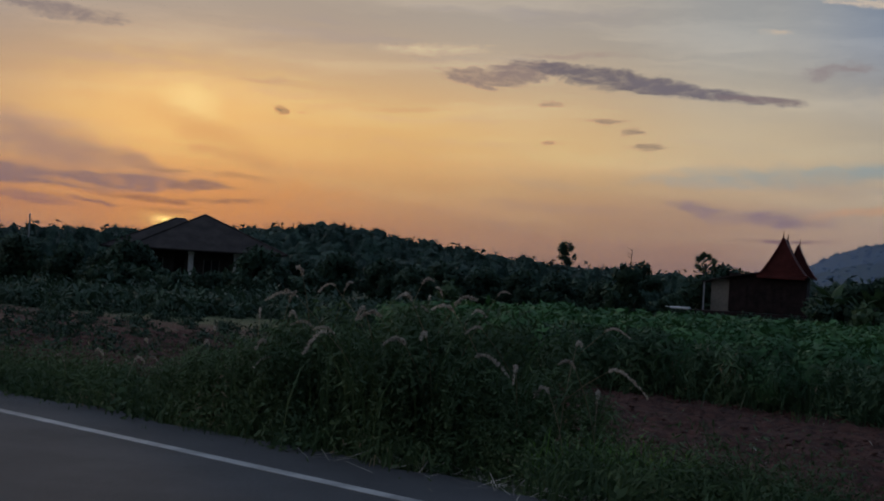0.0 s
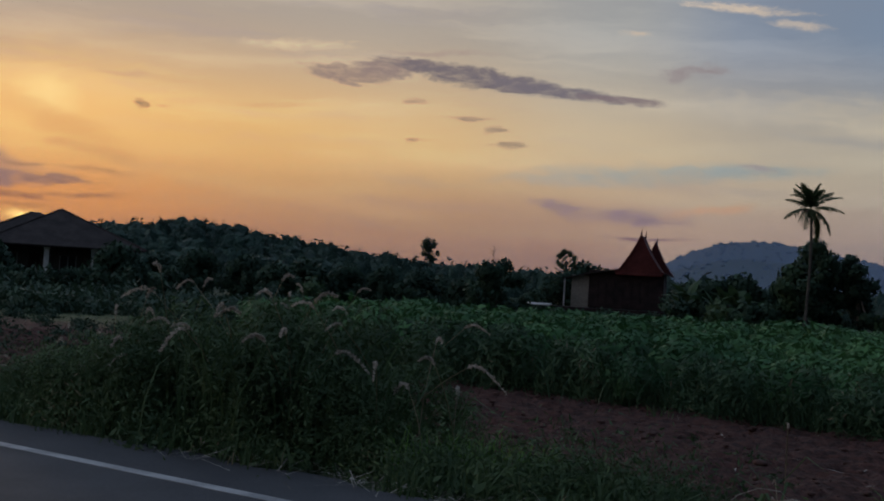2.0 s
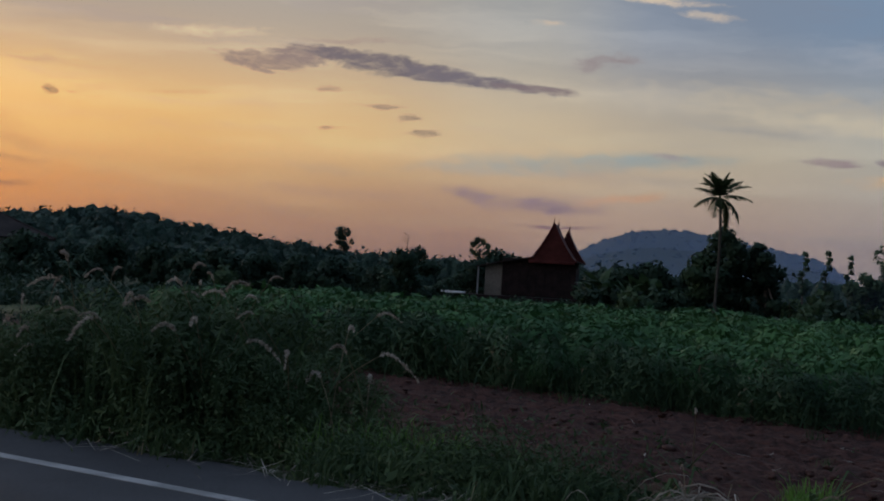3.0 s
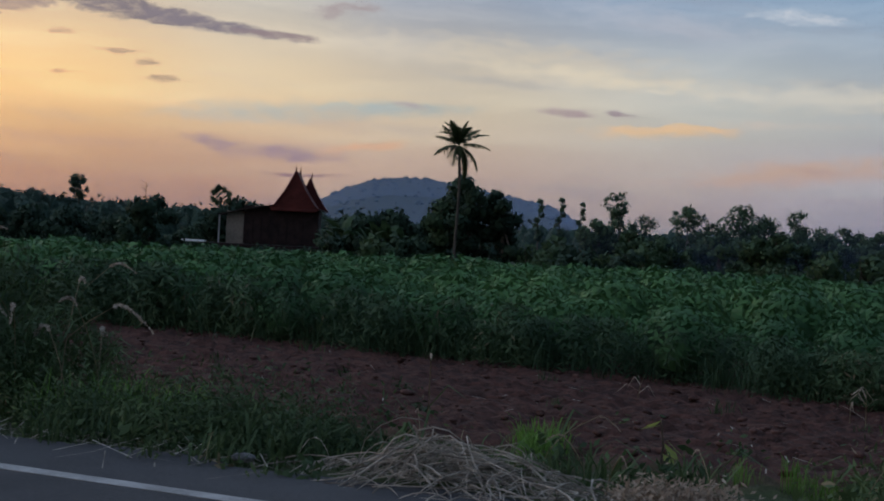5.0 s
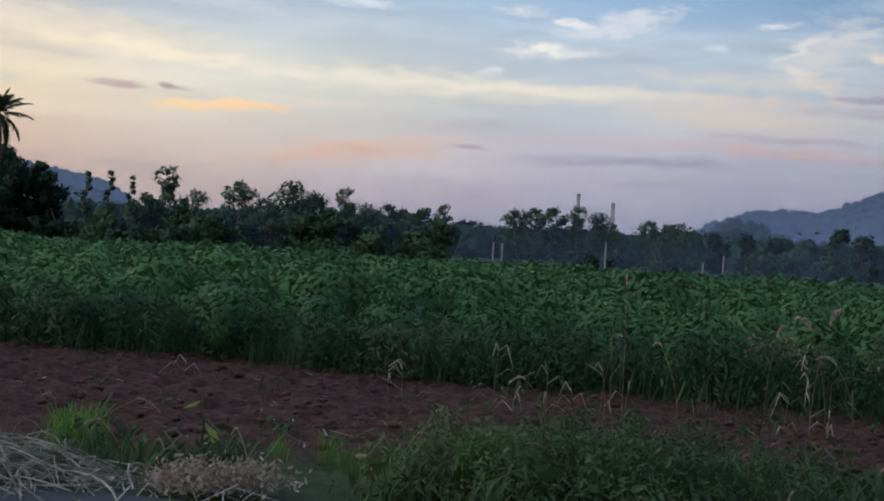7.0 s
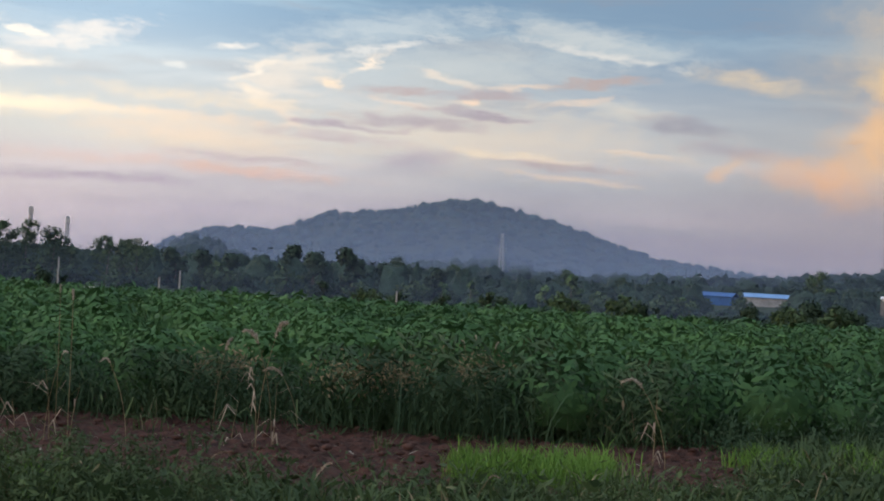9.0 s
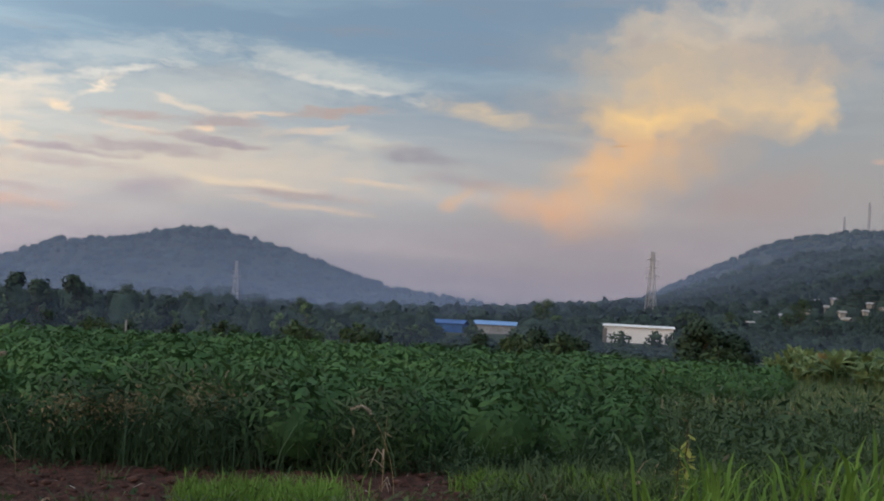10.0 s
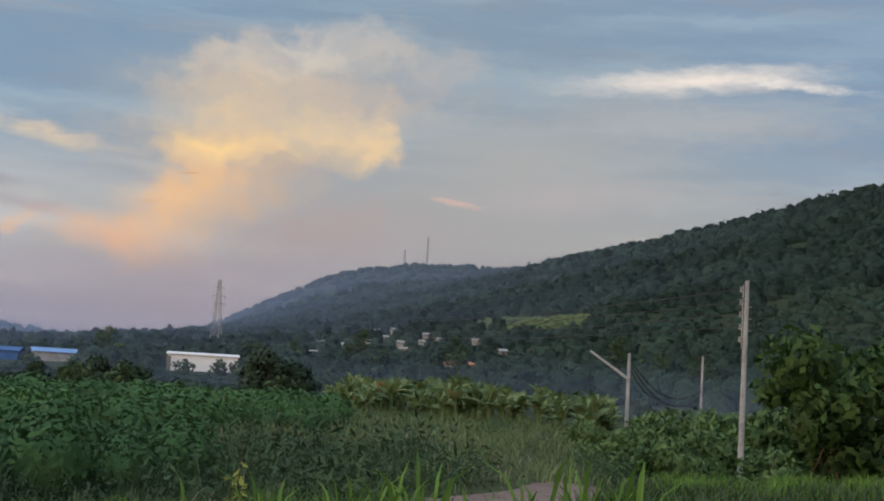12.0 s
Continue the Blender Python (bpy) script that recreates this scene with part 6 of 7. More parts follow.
tufts = [blades(np.random.default_rng(i), 18, 0.32, 0.009, 0.11, 0.7) for i in range(5)]
weeds = [weed(np.random.default_rng(i + 9), 64, 0.26, 0.036) for i in range(5)]
sets = []
for u0, u1, v0, v1, dens, lo, hi, kinds in ((-26, -6, 8.0, 10.0, 6, 0.5, 1.2, tufts), (-26, -6, 8.0, 10.2, 4, 0.5, 1.2, weeds), (-7, -1.5, 8.0, 9.6, 6, 0.6, 1.2, tufts), (-7, -2, 8.0, 9.8, 5, 0.6, 1.3, weeds),
                                           (-1, 14, 7.9, 10.2, 7, 0.7, 1.3, tufts), (-1, 14, 7.9, 10.4, 6, 0.7, 1.4, weeds), (-30, 12, 10, 21, 0.22, 0.5, 1.0, tufts), (-30, 10, 10.5, 20, 0.15, 0.4, 0.9, weeds)):
    x, y = band(u0, u1, v0, v1, dens)
    u, v = x * 0.736 - y * 0.677, x * 0.677 + y * 0.736
    ok = ~((u > -4.3) & (u < -1.6) & (v < 9.0))
    sets.append(scatter(kinds, x[ok], y[ok], rng, lo, hi))
for a0, a1, r0, r1, n, lo, hi, kinds in ((97, 113, 11, 24, 600, 0.8, 1.6, tufts), (97.5, 113, 14, 30, 360, 0.5, 1.0, weeds), (74, 90, 12.5, 18, 260, 0.7, 1.4, tufts), (74, 90, 13, 18, 150, 0.5, 1.0, weeds)):
    x, y = polar_band(a0, a1, r0, r1, n)
    sets.append(scatter(kinds, x, y, rng, lo, hi))
tagged(part("verge_weeds", stack(sets), WEED), "low mixed grass and weeds along the asphalt", "grass", kind="stuff")


# bright grass beside the field's end and along the path
tall = [blades(np.random.default_rng(i + 20), 34, 0.75, 0.011, 0.14, 0.45) for i in range(5)]
sets = []
for a0, a1, r0, r1, n, lo, hi in ((62.0, 68.0, 11.6, 13.0, 110, 0.35, 0.6), (73, 84, 13.5, 17, 80, 0.35, 0.55), (66, 69, 11.5, 12.5, 10, 0.4, 0.7), (99, 112, 20, 30, 160, 0.5, 0.8), (82, 89, 15, 20, 40, 0.35, 0.6), (23.0, 25.2, 10.6, 11.4, 9, 0.35, 0.5), (39.5, 45.5, 8.8, 10.2, 15, 0.4, 0.75), (32, 38, 9.2, 10.4, 6, 0.25, 0.45), (4, 10, 11.2, 12.2, 12, 0.45, 0.7)):
    x, y = polar_band(a0, a1, r0, r1, n)
    sets.append(scatter(tall, x, y, rng, lo, hi))
single = [blades(np.random.default_rng(i + 50), 11, 0.8, 0.014, 0.10, 0.4) for i in range(5)]
for a0, a1, r0, r1, n, lo, hi in ((80, 88, 10.4, 12.5, 16, 0.7, 1.1), (87.5, 91.5, 10.2, 11.6, 9, 0.9, 1.4), (93.5, 100, 10.5, 12.0, 18, 0.9, 1.5)):
    x, y = polar_band(a0, a1, r0, r1, n)
    sets.append(scatter(single, x, y, rng, lo, hi))
tagged(part("lush_grass", stack(sets), LUSH), "tall bright green roadside grass", "grass", kind="stuff")
rough = [blades(np.random.default_rng(i + 30), 15, 0.5, 0.016, 0.36, 0.9) for i in range(5)]
x, y = polar_band(80, 112, 24, 98, 2100)
az, r = np.degrees(np.arctan2(x, y)), np.hypot(x, y)
along_path, across_path = (x - 23.1) * 0.925 - (y + 0.04) * 0.38, -(x - 23.1) * 0.38 - (y + 0.04) * 0.925
ok = ~((across_path > -0.1) & (across_path < 3.2) & (along_path < 17))
tagged(part("rough_grass", scatter(rough, x[ok], y[ok], rng, 0.6, 1.1), FIELD_GRASS), "yellowish rough grass beyond the crop", "grass", kind="stuff")


def plume_stalk(at, height, lean, turn, head, name="plume_grass", label="tall dry grass stalk with feathery pale plume", seed=0, mat=None):
    rng = np.random.default_rng(seed)
    root = thing(name, at, label, "grass stalk", "plumed stalks", turn)
    pts = [(lean * height * q ** 2, 0, height * q * (1 - 0.18 * lean * q)) for q in np.linspace(0, 1, 7)]
    part("stalk", tube(pts, [0.0042] * 6 + [0.0025], 5), DRY_GRASS, root)
    end = Vector(pts[-1])
    way = (Vector(pts[-1]) - Vector(pts[-2])).normalized()
    n = 110
    q = rng.uniform(0, 1, n)
    bend = np.array([end + way * head * a + Vector((lean * head * 0.7 * a * a, 0, -1.1 * head * a * a * (0.35 + lean))) for a in q])
    bend += rng.normal(size=(n, 3)) * (head * 0.02 * np.sin(np.pi * np.clip(q * 0.9 + 0.08, 0, 1)))[:, None]
    part("plume", leaf_quads(bend, head * 0.045, rng, 0.1, 1.7), mat or PLUME, root)
    for i in range(3):
        z = rng.uniform(0.2, 0.7)
        base = Vector(pts[int(z * 6)])
        w = rng.uniform(0, 6.28)
        d = Vector((math.cos(w), math.sin(w), 0))
        side = Vector((-d.y, d.x, 0)) * 0.009
        v = [base - side, base + side, base + d * 0.22 + side + Vector((0, 0, 0.22)), base + d * 0.22 - side + Vector((0, 0, 0.22)), base + d * 0.5 + Vector((0, 0, 0.1))]
        part("blade", (v, [(0, 1, 2, 3), (3, 2, 4)]), WEED, root)
    return root


# the tall clump at the roadside
clump = thing("tall_grass_clump", along(-9.0, 8.9, float(ground(*along(-9.0, 8.9).xy))), "tall green grass clump at the road's edge", "grass")
for i in range(26):
    u, v = rng.normal(0, 1.25), abs(rng.normal(0.3, 0.55))
    p = ROAD_U * u + ROAD_V * v
    s = blades(np.random.default_rng(i + 100), 46, rng.uniform(0.8, 1.45) * math.exp(-(u / 2.4) ** 2), 0.012, 0.22, 0.42)
    tagged(part("tuft", (s[0] + np.array([p.x, p.y, 0]), s[1]), WEED, clump), kind="stuff")
for i in range(32):
    u, v = -9.6 + random.gauss(0, 1.7), 8.9 + abs(random.gauss(0.2, 0.5))
    q = along(u, v)
    plume_stalk(Vector((q.x, q.y, float(ground(q.x, q.y)))), random.uniform(0.9, 1.6) * math.exp(-((u + 9) / 3.6) ** 2), random.uniform(0.2, 0.75), random.uniform(0, 360), random.uniform(0.2, 0.32), seed=i)
# single stalks by the field
for i, (az, d, h, lean, head) in enumerate(((19.4, 12.2, 0.75, 0.35, 0.16), (45.6, 17, 1.75, 0.12, 0.2), (46.1, 16, 1.65, 0.05, 0.2), (45.2, 16, 1.1, 0.3, 0.16), (48.4, 16, 1.0, 0.4, 0.2), (39.4, 10, 0.45, 0.3, 0.14),
                                            (53.6, 17, 1.35, 0.15, 0.42), (54.2, 17, 1.25, 0.2, 0.42), (55.3, 17.5, 0.85, 0.3, 0.34), (51.8, 18, 1.1, 0.1, 0.3), (70.4, 15, 0.95, 0.3, 0.3), (62.3, 20, 1.2, 0.1, 0.2), (62.9, 20, 1.2, 0.1, 0.2), (62.6, 20.2, 1.25, 0.05, 0.2), (43.0, 15, 0.6, 0.5, 0.2))):
    plume_stalk(spot(az, d), h, lean, 90 - az + (180 if i % 3 == 0 else 0) + i * 9, head, seed=200 + i, mat=None)


def straw_heap():
    rng = np.random.default_rng(300)
    c = spot(20.8, 9.0)
    root = thing("straw_heap", c, "heap of dry cut grass stalks at the road's edge", "straw")
    for i in range(290):
        u, v = rng.normal(-0.05, 0.42), rng.normal(0.1, 0.3)
        w, ln = rng.normal(0.35, 0.85) + (math.pi if rng.uniform() < 0.35 else 0), rng.uniform(0.2, 0.95)
        heap = lambda p, q: 0.30 * math.exp(-(p / 0.85) ** 2 - (q / 0.42) ** 2)
        deep, arch = rng.uniform(0.15, 1.0), rng.uniform(0.0, 0.10) + (0.16 if rng.uniform() < 0.12 else 0)
        bow = rng.normal(0, 0.22)
        pts = []
        for q in np.linspace(0, 1, 7):
            p1 = u + math.cos(w + bow * (q - 0.5) * 4) * ln * (q - 0.5)
            p2 = v + math.sin(w + bow * (q - 0.5) * 4) * ln * (q - 0.5) * 0.75
            z = max(0.006, heap(p1, p2) * deep + arch * 4 * q * (1 - q))
            pts.append(ROAD_U * p1 + ROAD_V * p2 + Vector((0, 0, z)))
        r = rng.uniform(0.003, 0.0078)
        part("stalk", tube(pts, [r, r, r, r, r * 0.9, r * 0.7, r * 0.3], 4), OLD_STRAW, root)
    for i in range(7):
        s = blades(np.random.default_rng(i + 330), 14, 0.34, 0.007, 0.14, 0.9)
        p = ROAD_U * rng.normal(0.3, 0.7) + ROAD_V * rng.uniform(0.1, 0.6)
        tagged(part("grass_tuft", (s[0] + np.array([p.x, p.y, 0.0]), s[1]), WEED, root), kind="stuff")
    return root


straw_heap()


def dry_bush(az, d, size, seed):
    rng = np.random.default_rng(seed)
    root = thing("dry_weed", spot(az, d), "withered pinkish-brown weed on the verge", "weed", "dry weeds")
    for i in range(12):
        w, h = rng.uniform(0, 6.28), size * rng.uniform(0.5, 1.0)
        part("stem", tube([(0, 0, 0), (math.cos(w) * h * 0.3, math.sin(w) * h * 0.3, h * 0.6), (math.cos(w) * h * 0.7, math.sin(w) * h * 0.7, h * 0.8)], [0.006, 0.005, 0.003], 4), STRAW, root)
    pts = rng.normal(size=(800, 3)) * [0.5, 0.5, 0.22] * size
    pts[:, 2] = np.abs(pts[:, 2]) + 0.25 * size
    tagged(part("seed_head", leaf_quads(pts, 0.015, rng, 0.1, 1.6), DRY_HEAD, root), kind="stuff")
    return root


dry_bush(29.4, 8.7, 0.30, 1)
dry_bush(30.7, 8.8, 0.28, 2)
dry_bush(28.3, 8.8, 0.24, 3)


def dry_tuft(az, d, height, seed):
    root = thing("dry_grass_tuft", spot(az, d), "soft brown tuft of dry grass before the crop", "grass", "dry grass tufts")
    tagged(part("blade_clump", blades(np.random.default_rng(seed), 45, height, 0.006, 0.26, 0.6), CROP_EDGE, root), kind="stuff")
    rng = np.random.default_rng(seed)
    pts = rng.normal(size=(420, 3)) * [0.3, 0.3, 0.12] + [0, 0, height * 0.85]
    tagged(part("seed_head", leaf_quads(pts, 0.022, rng, 0.0, 1.6), DRY_GRASS, root), kind="stuff")
    return root


for i, (az, d, h) in enumerate(((57.4, 18.9, 0.85), (58.3, 19.1, 0.95), (59.2, 19.0, 0.9), (51.6, 19.9, 0.8), (52.5, 20.0, 0.85), (62.4, 19.7, 1.0), (63.0, 19.8, 1.0))):
    dry_tuft(az, d, h, 500 + i)


def sapling(az, d, height, seed, leaves, mat, label, size=0.07):
    rng = np.random.default_rng(seed)
    root = thing("sapling", spot(az, d), label, "sapling")
    part("stem", tube([(0, 0, -0.05), (0.04, 0.02, height * 0.5), (0, 0, height)], [0.012, 0.009, 0.004], 5), BARK, root)
    for i in range(leaves):
        q = rng.uniform(0.35, 1.0)
        w = rng.uniform(0, 6.28)
        base = Vector((0.04 * (1 - abs(2 * q - 1)), 0, height * q))
        d = Vector((math.cos(w), math.sin(w), rng.uniform(-1.2, 0.5)))
        side = Vector((-math.sin(w), math.cos(w), 0)) * size * 0.6
        tipp = base + d * size * 2.4
        m = base + d * size * 1.3
        part("leaf", ([base, m + side, tipp, m - side + Vector((0, 0, -0.01))], [(0, 1, 2), (0, 2, 3)]), mat, root)
    return root


sapling(28.9, 10.6, 0.42, 1, 5, YELLOW, "small sapling with yellow-green leaves on bare soil")
sapling(82.2, 12.5, 0.95, 2, 20, YELLOW, "thin sapling with yellowing leaves", 0.042)
sapling(81.9, 12.4, 0.75, 3, 16, YELLOW, "thin sapling with yellowing leaves", 0.042)

# the ploughed strip: broken red soil


def soil_height(u, v):
    u, v = np.asarray(u, float), np.asarray(v, float)
    x, y = u * 0.736 + v * 0.677, -u * 0.677 + v * 0.736
    wave = np.zeros_like(x)
    for i, (a, size) in enumerate(((0.036, 0.95), (0.042, 0.46), (0.038, 0.24), (0.020, 0.13))):
        ph = np.sin(x * 6.283 / size + 2.1 * np.sin(y * 4.1 / size + i) + i * 1.7) * np.sin(y * 5.7 / size + 1.9 * np.sin(x * 3.3 / size + 2 * i))
        wave += a * ph
    edge = np.clip((v - 9.3) / 0.9, 0, 1) * np.clip((field_front(u) + 1.6 - v) / 0.8, 0, 1) * np.clip((14.5 - u) / 1.5, 0, 1)
    return ground(x, y) - 0.05 + (0.10 + wave) * edge


def ploughed():
    us, q = np.arange(-32, 15, 0.13), np.linspace(0, 1, 96)
    uu, qq = np.meshgrid(us, q, indexing="ij")
    vv = 9.2 + (field_front(uu) + 1.8 - 9.2) * qq
    zz = soil_height(uu, vv)
    p = np.stack([uu * 0.736 + vv * 0.677, -uu * 0.677 + vv * 0.736, zz], -1).reshape(-1, 3)
    n, m = uu.shape
    i, j = np.meshgrid(np.arange(n - 1), np.arange(m - 1), indexing="ij")
    return p, np.stack([i * m + j, (i + 1) * m + j, (i + 1) * m + j + 1, i * m + j + 1], -1).reshape(-1, 4)


tagged(part("ploughed_soil", ploughed(), EARTH), "strip of broken red-brown ploughed soil", "soil", kind="structure")


# clods of the ploughed strip
def clods(n):
    rng = np.random.default_rng(400)
    ico = bmesh.new()
    bmesh.ops.create_icosphere(ico, subdivisions=1, radius=1.0)
    v0 = np.array([v.co[:] for v in ico.verts])
    f0 = np.array([[v.index for v in f.verts] for f in ico.faces])
    ico.free()
    u = rng.uniform(-30, 16, n)
    v = 10.2 + (field_front(u) + 0.4 - 10.2) * rng.uniform(0, 1, n)
    x, y = u * 0.736 + v * 0.677, -u * 0.677 + v * 0.736
    s = 0.012 + 0.05 * rng.uniform(0, 1, n) ** 2.5
    z = soil_height(u, v) + s * 0.05
    j = v0[None] * rng.uniform(0.65, 1.25, (n, len(v0), 1)) * s[:, None, None] * np.array([1.3, 1.3, 0.62])
    p = j + np.stack([x, y, z], -1)[:, None]
    f = (f0[None] + (np.arange(n) * len(v0))[:, None, None]).reshape(-1, 3)
    return p.reshape(-1, 3), f


tagged(part("soil_clods", clods(6000), CLOD), "loose red-brown soil clods of a ploughed strip", "soil", kind="stuff")

# dry stalks lying on the soil
n = 380
u, w = rng.uniform(-28, 14, n), rng.uniform(0, math.pi, n)
v = 9.6 + (field_front(u) - 9.6) * rng.uniform(0, 1, n)
x, y = u * 0.736 + v * 0.677, -u * 0.677 + v * 0.736
z = soil_height(u, v) + 0.012
ln, wd = rng.uniform(0.02, 0.10, n), rng.uniform(0.003, 0.007, n)
dx, dy = np.cos(w), np.sin(w)
lift = rng.uniform(0, 0.04, n)
quad = np.stack([np.stack([x - dx * ln - dy * wd, y - dy * ln + dx * wd, z], -1), np.stack([x - dx * ln + dy * wd, y - dy * ln - dx * wd, z], -1),
                 np.stack([x + dx * ln + dy * wd, y + dy * ln - dx * wd, z + lift], -1), np.stack([x + dx * ln - dy * wd, y + dy * ln + dx * wd, z + lift], -1)], 1)
m = 220
u2, v2, w2 = rng.uniform(-9, -1.5, m), rng.normal(8.3, 0.28, m), rng.uniform(0, math.pi, m)
x2, y2 = u2 * 0.736 + v2 * 0.677, -u2 * 0.677 + v2 * 0.736
z2 = np.where(v2 < 8.3, 0.012, ground(x2, y2) + 0.04)
l2, d2, e2, t2 = rng.uniform(0.04, 0.22, m), np.cos(w2), np.sin(w2), rng.uniform(0.002, 0.005, m)
h2 = z2 + rng.uniform(0, 0.08, m)
edge = np.stack([np.stack([x2 - d2 * l2 - e2 * t2, y2 - e2 * l2 + d2 * t2, z2], -1), np.stack([x2 - d2 * l2 + e2 * t2, y2 - e2 * l2 - d2 * t2, z2], -1),
                 np.stack([x2 + d2 * l2 + e2 * t2, y2 + e2 * l2 - d2 * t2, h2], -1), np.stack([x2 + d2 * l2 - e2 * t2, y2 + e2 * l2 + d2 * t2, h2], -1)], 1)
tagged(part("edge_litter", (edge.reshape(-1, 3), np.arange(4 * m).reshape(m, 4)), OLD_STRAW), "dry stalks strewn along the asphalt's edge", "litter", kind="stuff")
tagged(part("soil_litter", (quad.reshape(-1, 3), np.arange(4 * n).reshape(n, 4)), OLD_STRAW), "bits of dry stalk scattered on the soil", "litter", kind="stuff")

# dirt path: turns off the road and runs between the grass and the bushes
def dirt_path():
    rng = np.random.default_rng(8)
    vs, fs = [], []
    n, m = 60, 9
    for i in range(n + 1):
        q = -9.0 + 26.0 * i / n
        wob = 0.25 * math.sin(q * 0.7) + rng.uniform(-0.08, 0.08)
        for j in range(m):
            c = (3.3 + 0.25 * math.sin(q * 0.5)) * j / (m - 1) + (wob if j == 0 else 0)
            x, y = 23.1 + q * 0.925 - c * 0.38, -0.04 - q * 0.38 - c * 0.925
            rut = 0.03 * math.exp(-((c - 0.9) / 0.28) ** 2) + 0.03 * math.exp(-((c - 2.4) / 0.28) ** 2)
            vs.append((x, y, float(ground(x, y)) + 0.05 - rut + rng.uniform(-0.008, 0.008)))
    for i in range(n):
        for k in range(m - 1):
            fs.append((i * m + k, i * m + k + 1, i * m + m + k + 1, i * m + m + k))
    return vs, [tuple(reversed(f)) for f in fs]


tagged(part("dirt_path", dirt_path(), PATH_SOIL), "pinkish bare dirt path leading off the road", "path", kind="structure")

# bushes by the poles
big = tree_parts("broadleaf_bush", spot(106.2, 31), "large bush with broad glossy green leaves", 3.6, 1.9, 0.0, 18, 4800, 0.13, BROAD, BARK, 310, 0.06, 1.0)
regroup(big, 109.5, 32, 0.95, 200)
gb = tree_parts("roadside_bush", spot(100.6, 58), "light green feathery bush near the pole", 2.4, 2.2, 0.0, 12, 2600, 0.13, TREE_LIGHT, BARK, 311, 0.05, 1.5, "bushes by the pole")
for az, d, s in ((98.6, 50, 0.8), (103.5, 62, 1.1), (99.8, 64, 1.0), (97.4, 52, 0.6), (104.6, 54, 1.1), (102.2, 58, 1.0), (101.3, 62, 1.1), (99.5, 46, 0.7), (100.6, 44, 0.65), (98.0, 44, 0.5), (101.6, 49, 0.8), (96.4, 60, 0.6), (103.8, 44, 0.7)):
    regroup(gb, az, d, s, az * 70)

# tall mixed weeds at the corner of the crop, and scrub on the sunset side
tangle = [weed(np.random.default_rng(i + 60), 300, 0.8, 0.026, 2.0) for i in range(4)]
feather = [blades(np.random.default_rng(i + 64), 26, 0.9, 0.008, 0.26, 0.7) for i in range(4)]
sets = []
for a0, a1, r0, r1, n, lo, hi in ((72, 86, 17.5, 27, 70, 0.4, 0.9), (80, 91, 21, 34, 45, 0.4, 0.8), (73, 92, 17, 32, 30, 1.1, 1.65), (96, 101.4, 36, 50, 60, 0.6, 1.0), (97, 106, 50, 60, 50, 0.7, 1.2), (82, 97, 30, 80, 55, 0.4, 0.9)):
    x, y = polar_band(a0, a1, r0, r1, n)
    sets.append(scatter(tangle, x, y, rng, lo, hi))
    x, y = polar_band(a0, a1, r0, r1, n)
    sets.append(scatter(feather, x[::2], y[::2], rng, lo * 0.8, hi * 0.8))
tagged(part("tall_weeds", stack(sets), CROP_EDGE), "tall mixed weeds beside the crop", "weeds", kind="stuff")
scrub = [weed(np.random.default_rng(i + 70), 90, 0.75, 0.115, 1.4) for i in range(4)]
sets = []
for a0, a1, r0, r1, n, lo, hi in ((-22, 0.5, 56, 118, 620, 0.7, 1.4), (-22, -10, 44, 60, 60, 0.3, 0.6), (-22, -6, 26, 46, 150, 0.22, 0.5), (-6, 6, 34, 75, 200, 0.5, 1.0)):
    x, y = polar_band(a0, a1, r0, r1, n)
    sets.append(scatter(scrub, x, y, rng, lo, hi))
tagged(part("dark_scrub", stack(sets), TREE_DARK), "dark low scrub in front of the house", "scrub", kind="stuff")
# rank grass and weeds standing along the front of the crop
soft_grass = [blades(np.random.default_rng(i + 90), 54, 0.9, 0.006, 0.42, 1.0) for i in range(5)]
u = np.concatenate([rng.uniform(-24, 0.5, 130), rng.uniform(0.5, 9, 60)])
v = field_front(u) + rng.uniform(-0.55, 0.75, len(u))
x, y = u * 0.736 + v * 0.677, -u * 0.677 + v * 0.736
sets = [scatter(soft_grass, x, y, rng, 0.6, 1.1, 0.0, 1.0, 0.12)]
feathery = [leafy_stand(np.random.default_rng(i + 95), 250, 0.026, 2.8, 0.5) for i in range(5)]
u = np.concatenate([rng.uniform(-24, 0.5, 190), rng.uniform(0.5, 9, 45)])
v = field_front(u) + rng.uniform(-0.6, 0.9, len(u))
x, y = u * 0.736 + v * 0.677, -u * 0.677 + v * 0.736
sets.append(scatter(feathery, x, y, rng, 0.7, 1.15, 0.0, 1.1, 0.14))
u = rng.uniform(-22, 14, 200)
v = field_front(u) + rng.uniform(-0.5, 0.9, 200)
x, y = u * 0.736 + v * 0.677, -u * 0.677 + v * 0.736
sets += [scatter(feather, x[:110], y[:110], rng, 0.45, 0.9), scatter(tangle, x[110:], y[110:], rng, 0.5, 0.95)]
tagged(part("crop_edge_grass", stack(sets), CROP_EDGE), "rank grass along the front of the crop", "grass", kind="stuff")


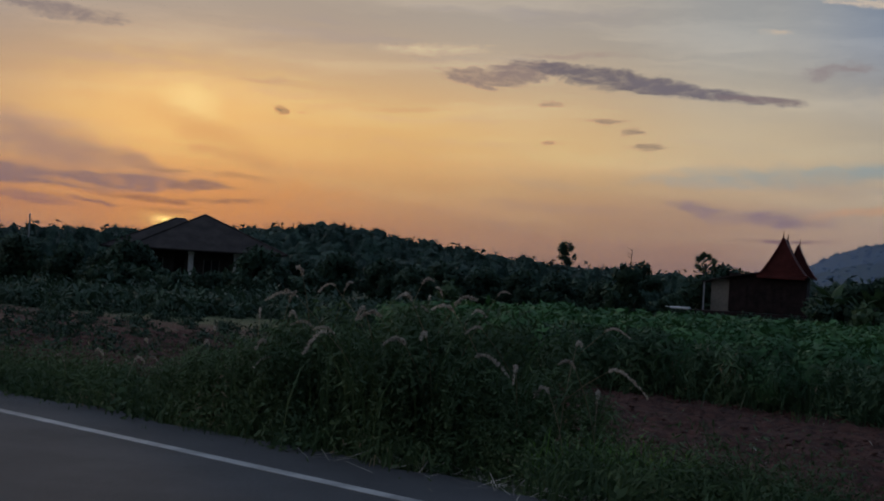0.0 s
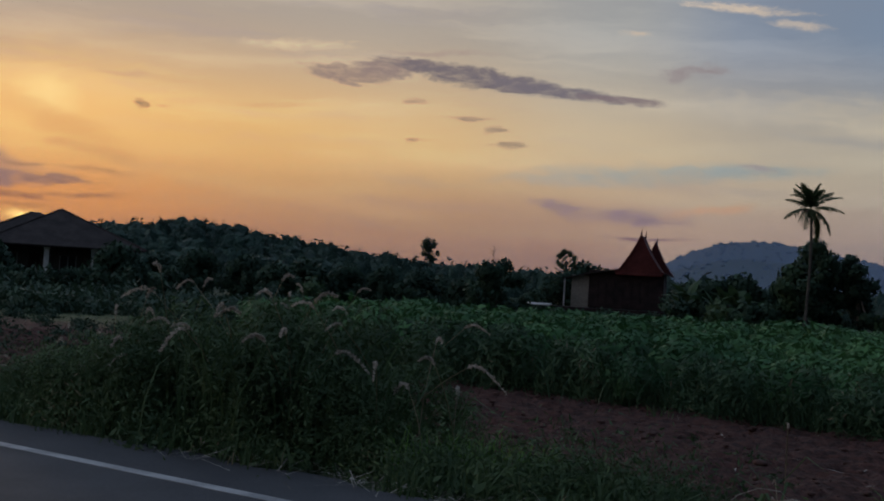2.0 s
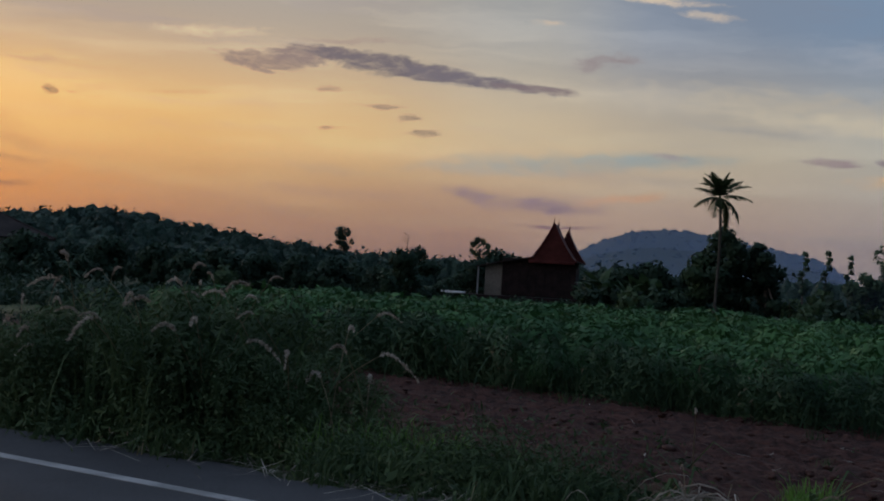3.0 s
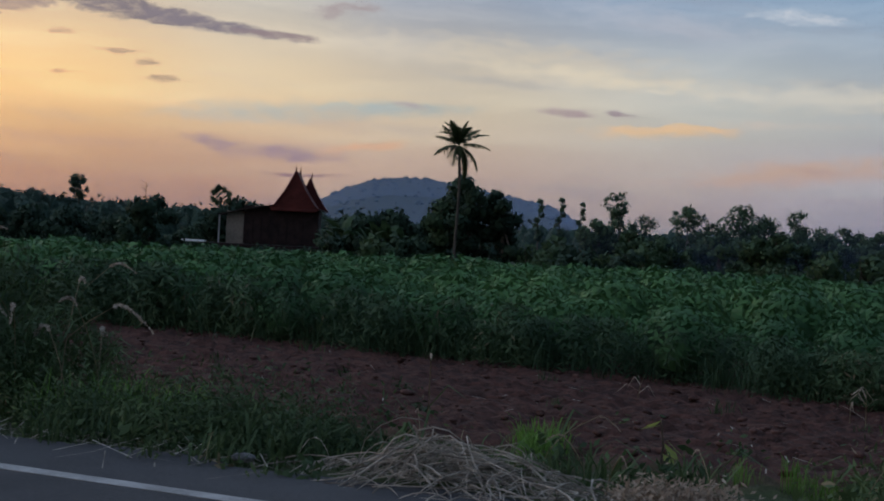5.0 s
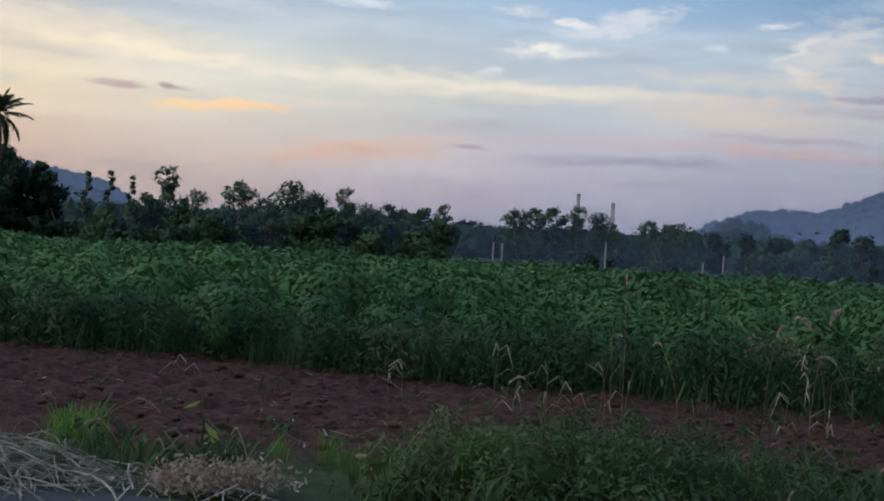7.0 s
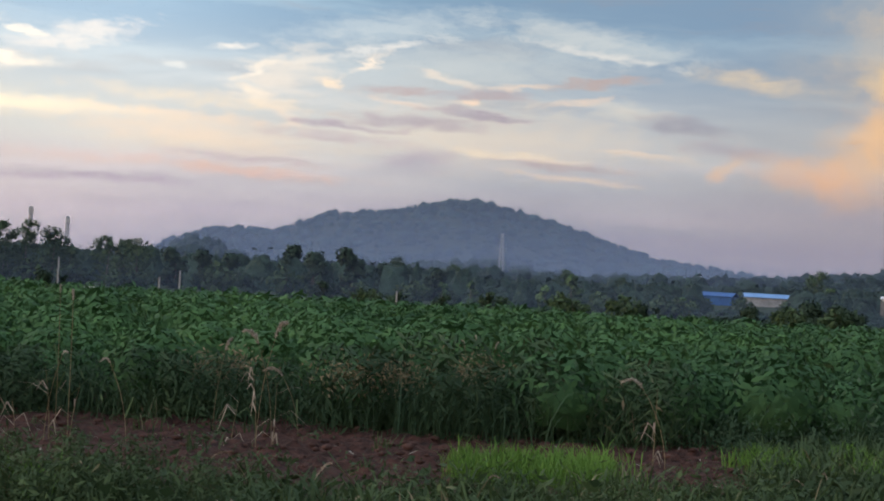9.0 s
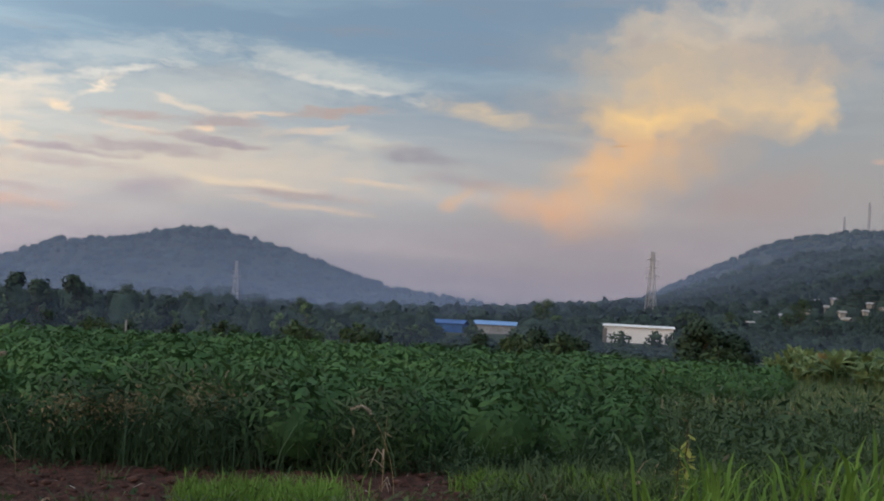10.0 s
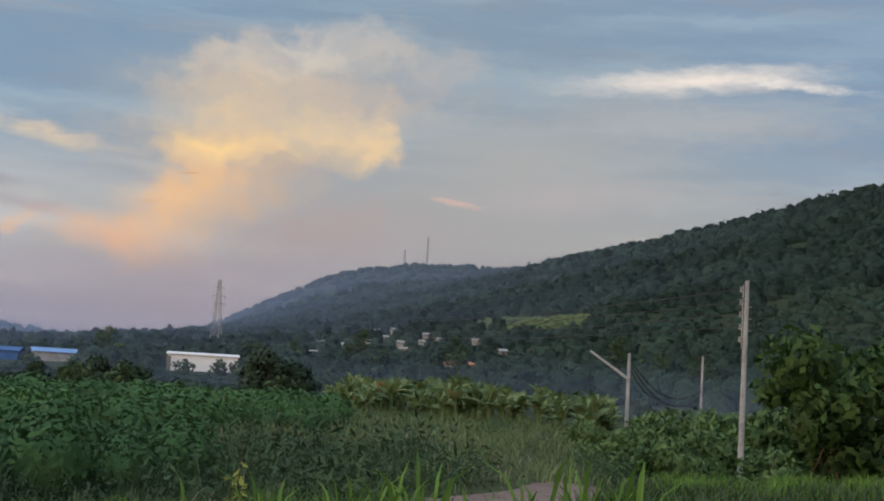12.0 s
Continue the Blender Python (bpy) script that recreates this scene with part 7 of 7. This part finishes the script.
def dry_reed(az, d, height, seed):
    """A dead stalk with a few pale broken leaves."""
    rng = np.random.default_rng(seed)
    root = thing("dry_reed", spot(az, d), "thin dead reed with bent pale leaves before the crop", "reed", "dead reeds", rng.uniform(0, 360))
    lean = rng.uniform(-0.12, 0.12)
    part("stalk", tube([(lean * q * q, 0, height * q) for q in np.linspace(0, 1, 5)], [0.0055, 0.005, 0.004, 0.003, 0.0015], 5), DRY_GRASS, root)
    for i in range(int(3 + height * 4)):
        q = rng.uniform(0.08, 0.95)
        base, w = Vector((lean * q * q, 0, height * q)), rng.uniform(0, 6.28)
        d2, ln, sink = Vector((math.cos(w), math.sin(w), 0)), rng.uniform(0.18, 0.42), rng.uniform(-0.5, 0.4)
        side = Vector((-d2.y, d2.x, 0)) * 0.008
        knee, end = base + d2 * ln * 0.5 + Vector((0, 0, 0.10)), base + d2 * ln + Vector((0, 0, ln * sink))
        part("leaf", ([base - side, base + side, knee + side, knee - side, end + side * 0.2, end - side * 0.2], [(0, 1, 2, 3), (3, 2, 4, 5)]), DRY_HEAD, root)
    return root


for i, (az, d, h) in enumerate(((40.8, 16.6, 0.85), (41.6, 16.2, 0.6), (43.0, 16.4, 0.7), (44.1, 16.0, 0.55), (45.4, 16.2, 0.9), (46.2, 15.8, 0.7), (37.0, 17.6, 0.5), (36.4, 17.8, 0.45), (53.6, 15.8, 1.0), (54.3, 15.6, 0.8), (52.6, 16.2, 0.6), (69.9, 15.2, 0.9), (28.0, 18.6, 0.4))):
    dry_reed(az, d, h, 700 + i)
# the leafy mound at the roadside, highest near the tall clump
fine = [weed(np.random.default_rng(i + 80), 420, 0.5, 0.0125, 2.4) for i in range(4)]


stand = [leafy_stand(np.random.default_rng(i + 85), 500, 0.015) for i in range(5)]


def mound_height(u):
    return np.interp(u, [-17, -14, -12.7, -11.4, -10.3, -9, -8.2, -7.7, -7.2], [0.30, 0.38, 0.62, 1.1, 1.4, 1.5, 1.45, 1.1, 0.5])


u, v = np.concatenate([rng.uniform(-17, -12, 60), rng.uniform(-12, -7.3, 150)]), rng.uniform(8.5, 10.4, 210)
x, y = u * 0.736 + v * 0.677, -u * 0.677 + v * 0.736
tall_mound = mound_height(u) * np.interp(v, [8.5, 9.2, 10.6], [0.62, 0.95, 0.9])
sets = [scatter(stand, x[i:i + 1], y[i:i + 1], rng, tall_mound[i] * 0.72, tall_mound[i] * 1.05) for i in range(len(x))]
u, v = np.concatenate([rng.normal(-9.4, 1.2, 40), rng.normal(-13, 2.0, 50)]), rng.uniform(8.4, 9.4, 90)
x, y = u * 0.736 + v * 0.677, -u * 0.677 + v * 0.736
sets.append(scatter(fine, x, y, rng, 0.7, 1.3))
tagged(part("leafy_weeds", stack(sets), WEED), "leafy dark weeds round a tall grass clump", "weeds", kind="stuff")
for i in range(34):
    u, v = -14.5 + i * 0.2 + random.uniform(-0.1, 0.1), random.uniform(8.8, 10.2)
    q = along(u, v)
    plume_stalk(Vector((q.x, q.y, float(ground(q.x, q.y)))), float(mound_height(u)) * random.uniform(0.85, 1.2), random.uniform(0.1, 0.6), random.uniform(0, 360), random.uniform(0.16, 0.26), seed=600 + i)
for i in range(34):
    u, v = random.uniform(-6.5, 12), 8.4 + random.uniform(0, 1.6)
    q = along(u, v)
    plume_stalk(Vector((q.x, q.y, float(ground(q.x, q.y)))), random.uniform(0.25, 0.5), random.uniform(0.3, 0.8), random.uniform(0, 360), random.uniform(0.09, 0.14), seed=640 + i, mat=DRY_HEAD)
# bushier patches of the verge
u = np.concatenate([rng.uniform(1.5, 11.5, 90), rng.normal(-5.6, 0.5, 40), rng.uniform(-0.7, 1.4, 46), rng.uniform(-8, -6.2, 12)])
v = np.concatenate([rng.uniform(8.5, 10.2, 90), rng.uniform(8.7, 9.6, 40), rng.uniform(8.5, 9.7, 46), rng.uniform(8.6, 9.4, 12)])
x, y = u * 0.736 + v * 0.677, -u * 0.677 + v * 0.736
sets = [scatter(fine, x[:90], y[:90], rng, 0.5, 0.9), scatter(fine, x[90:], y[90:], rng, 0.6, 1.2), scatter(stand, x[130:176], y[130:176], rng, 0.3, 0.62)]
tagged(part("verge_bushes", stack(sets), WEED), "bushy green weeds on the road verge", "weeds", kind="stuff")
b = bmesh.new()
bmesh.ops.create_icosphere(b, subdivisions=2, radius=0.06)
for vert in b.verts:
    vert.co = Vector((vert.co.x * 1.5, vert.co.y, vert.co.z * 0.6)) * (1 + 0.25 * noise.noise(vert.co * 9))
stone = part("stone", b, GREY_STONE)
stone.location = along(-4.9, 8.25, 0.025)
tagged(stone, "grey stone lying at the asphalt's edge", "stone")
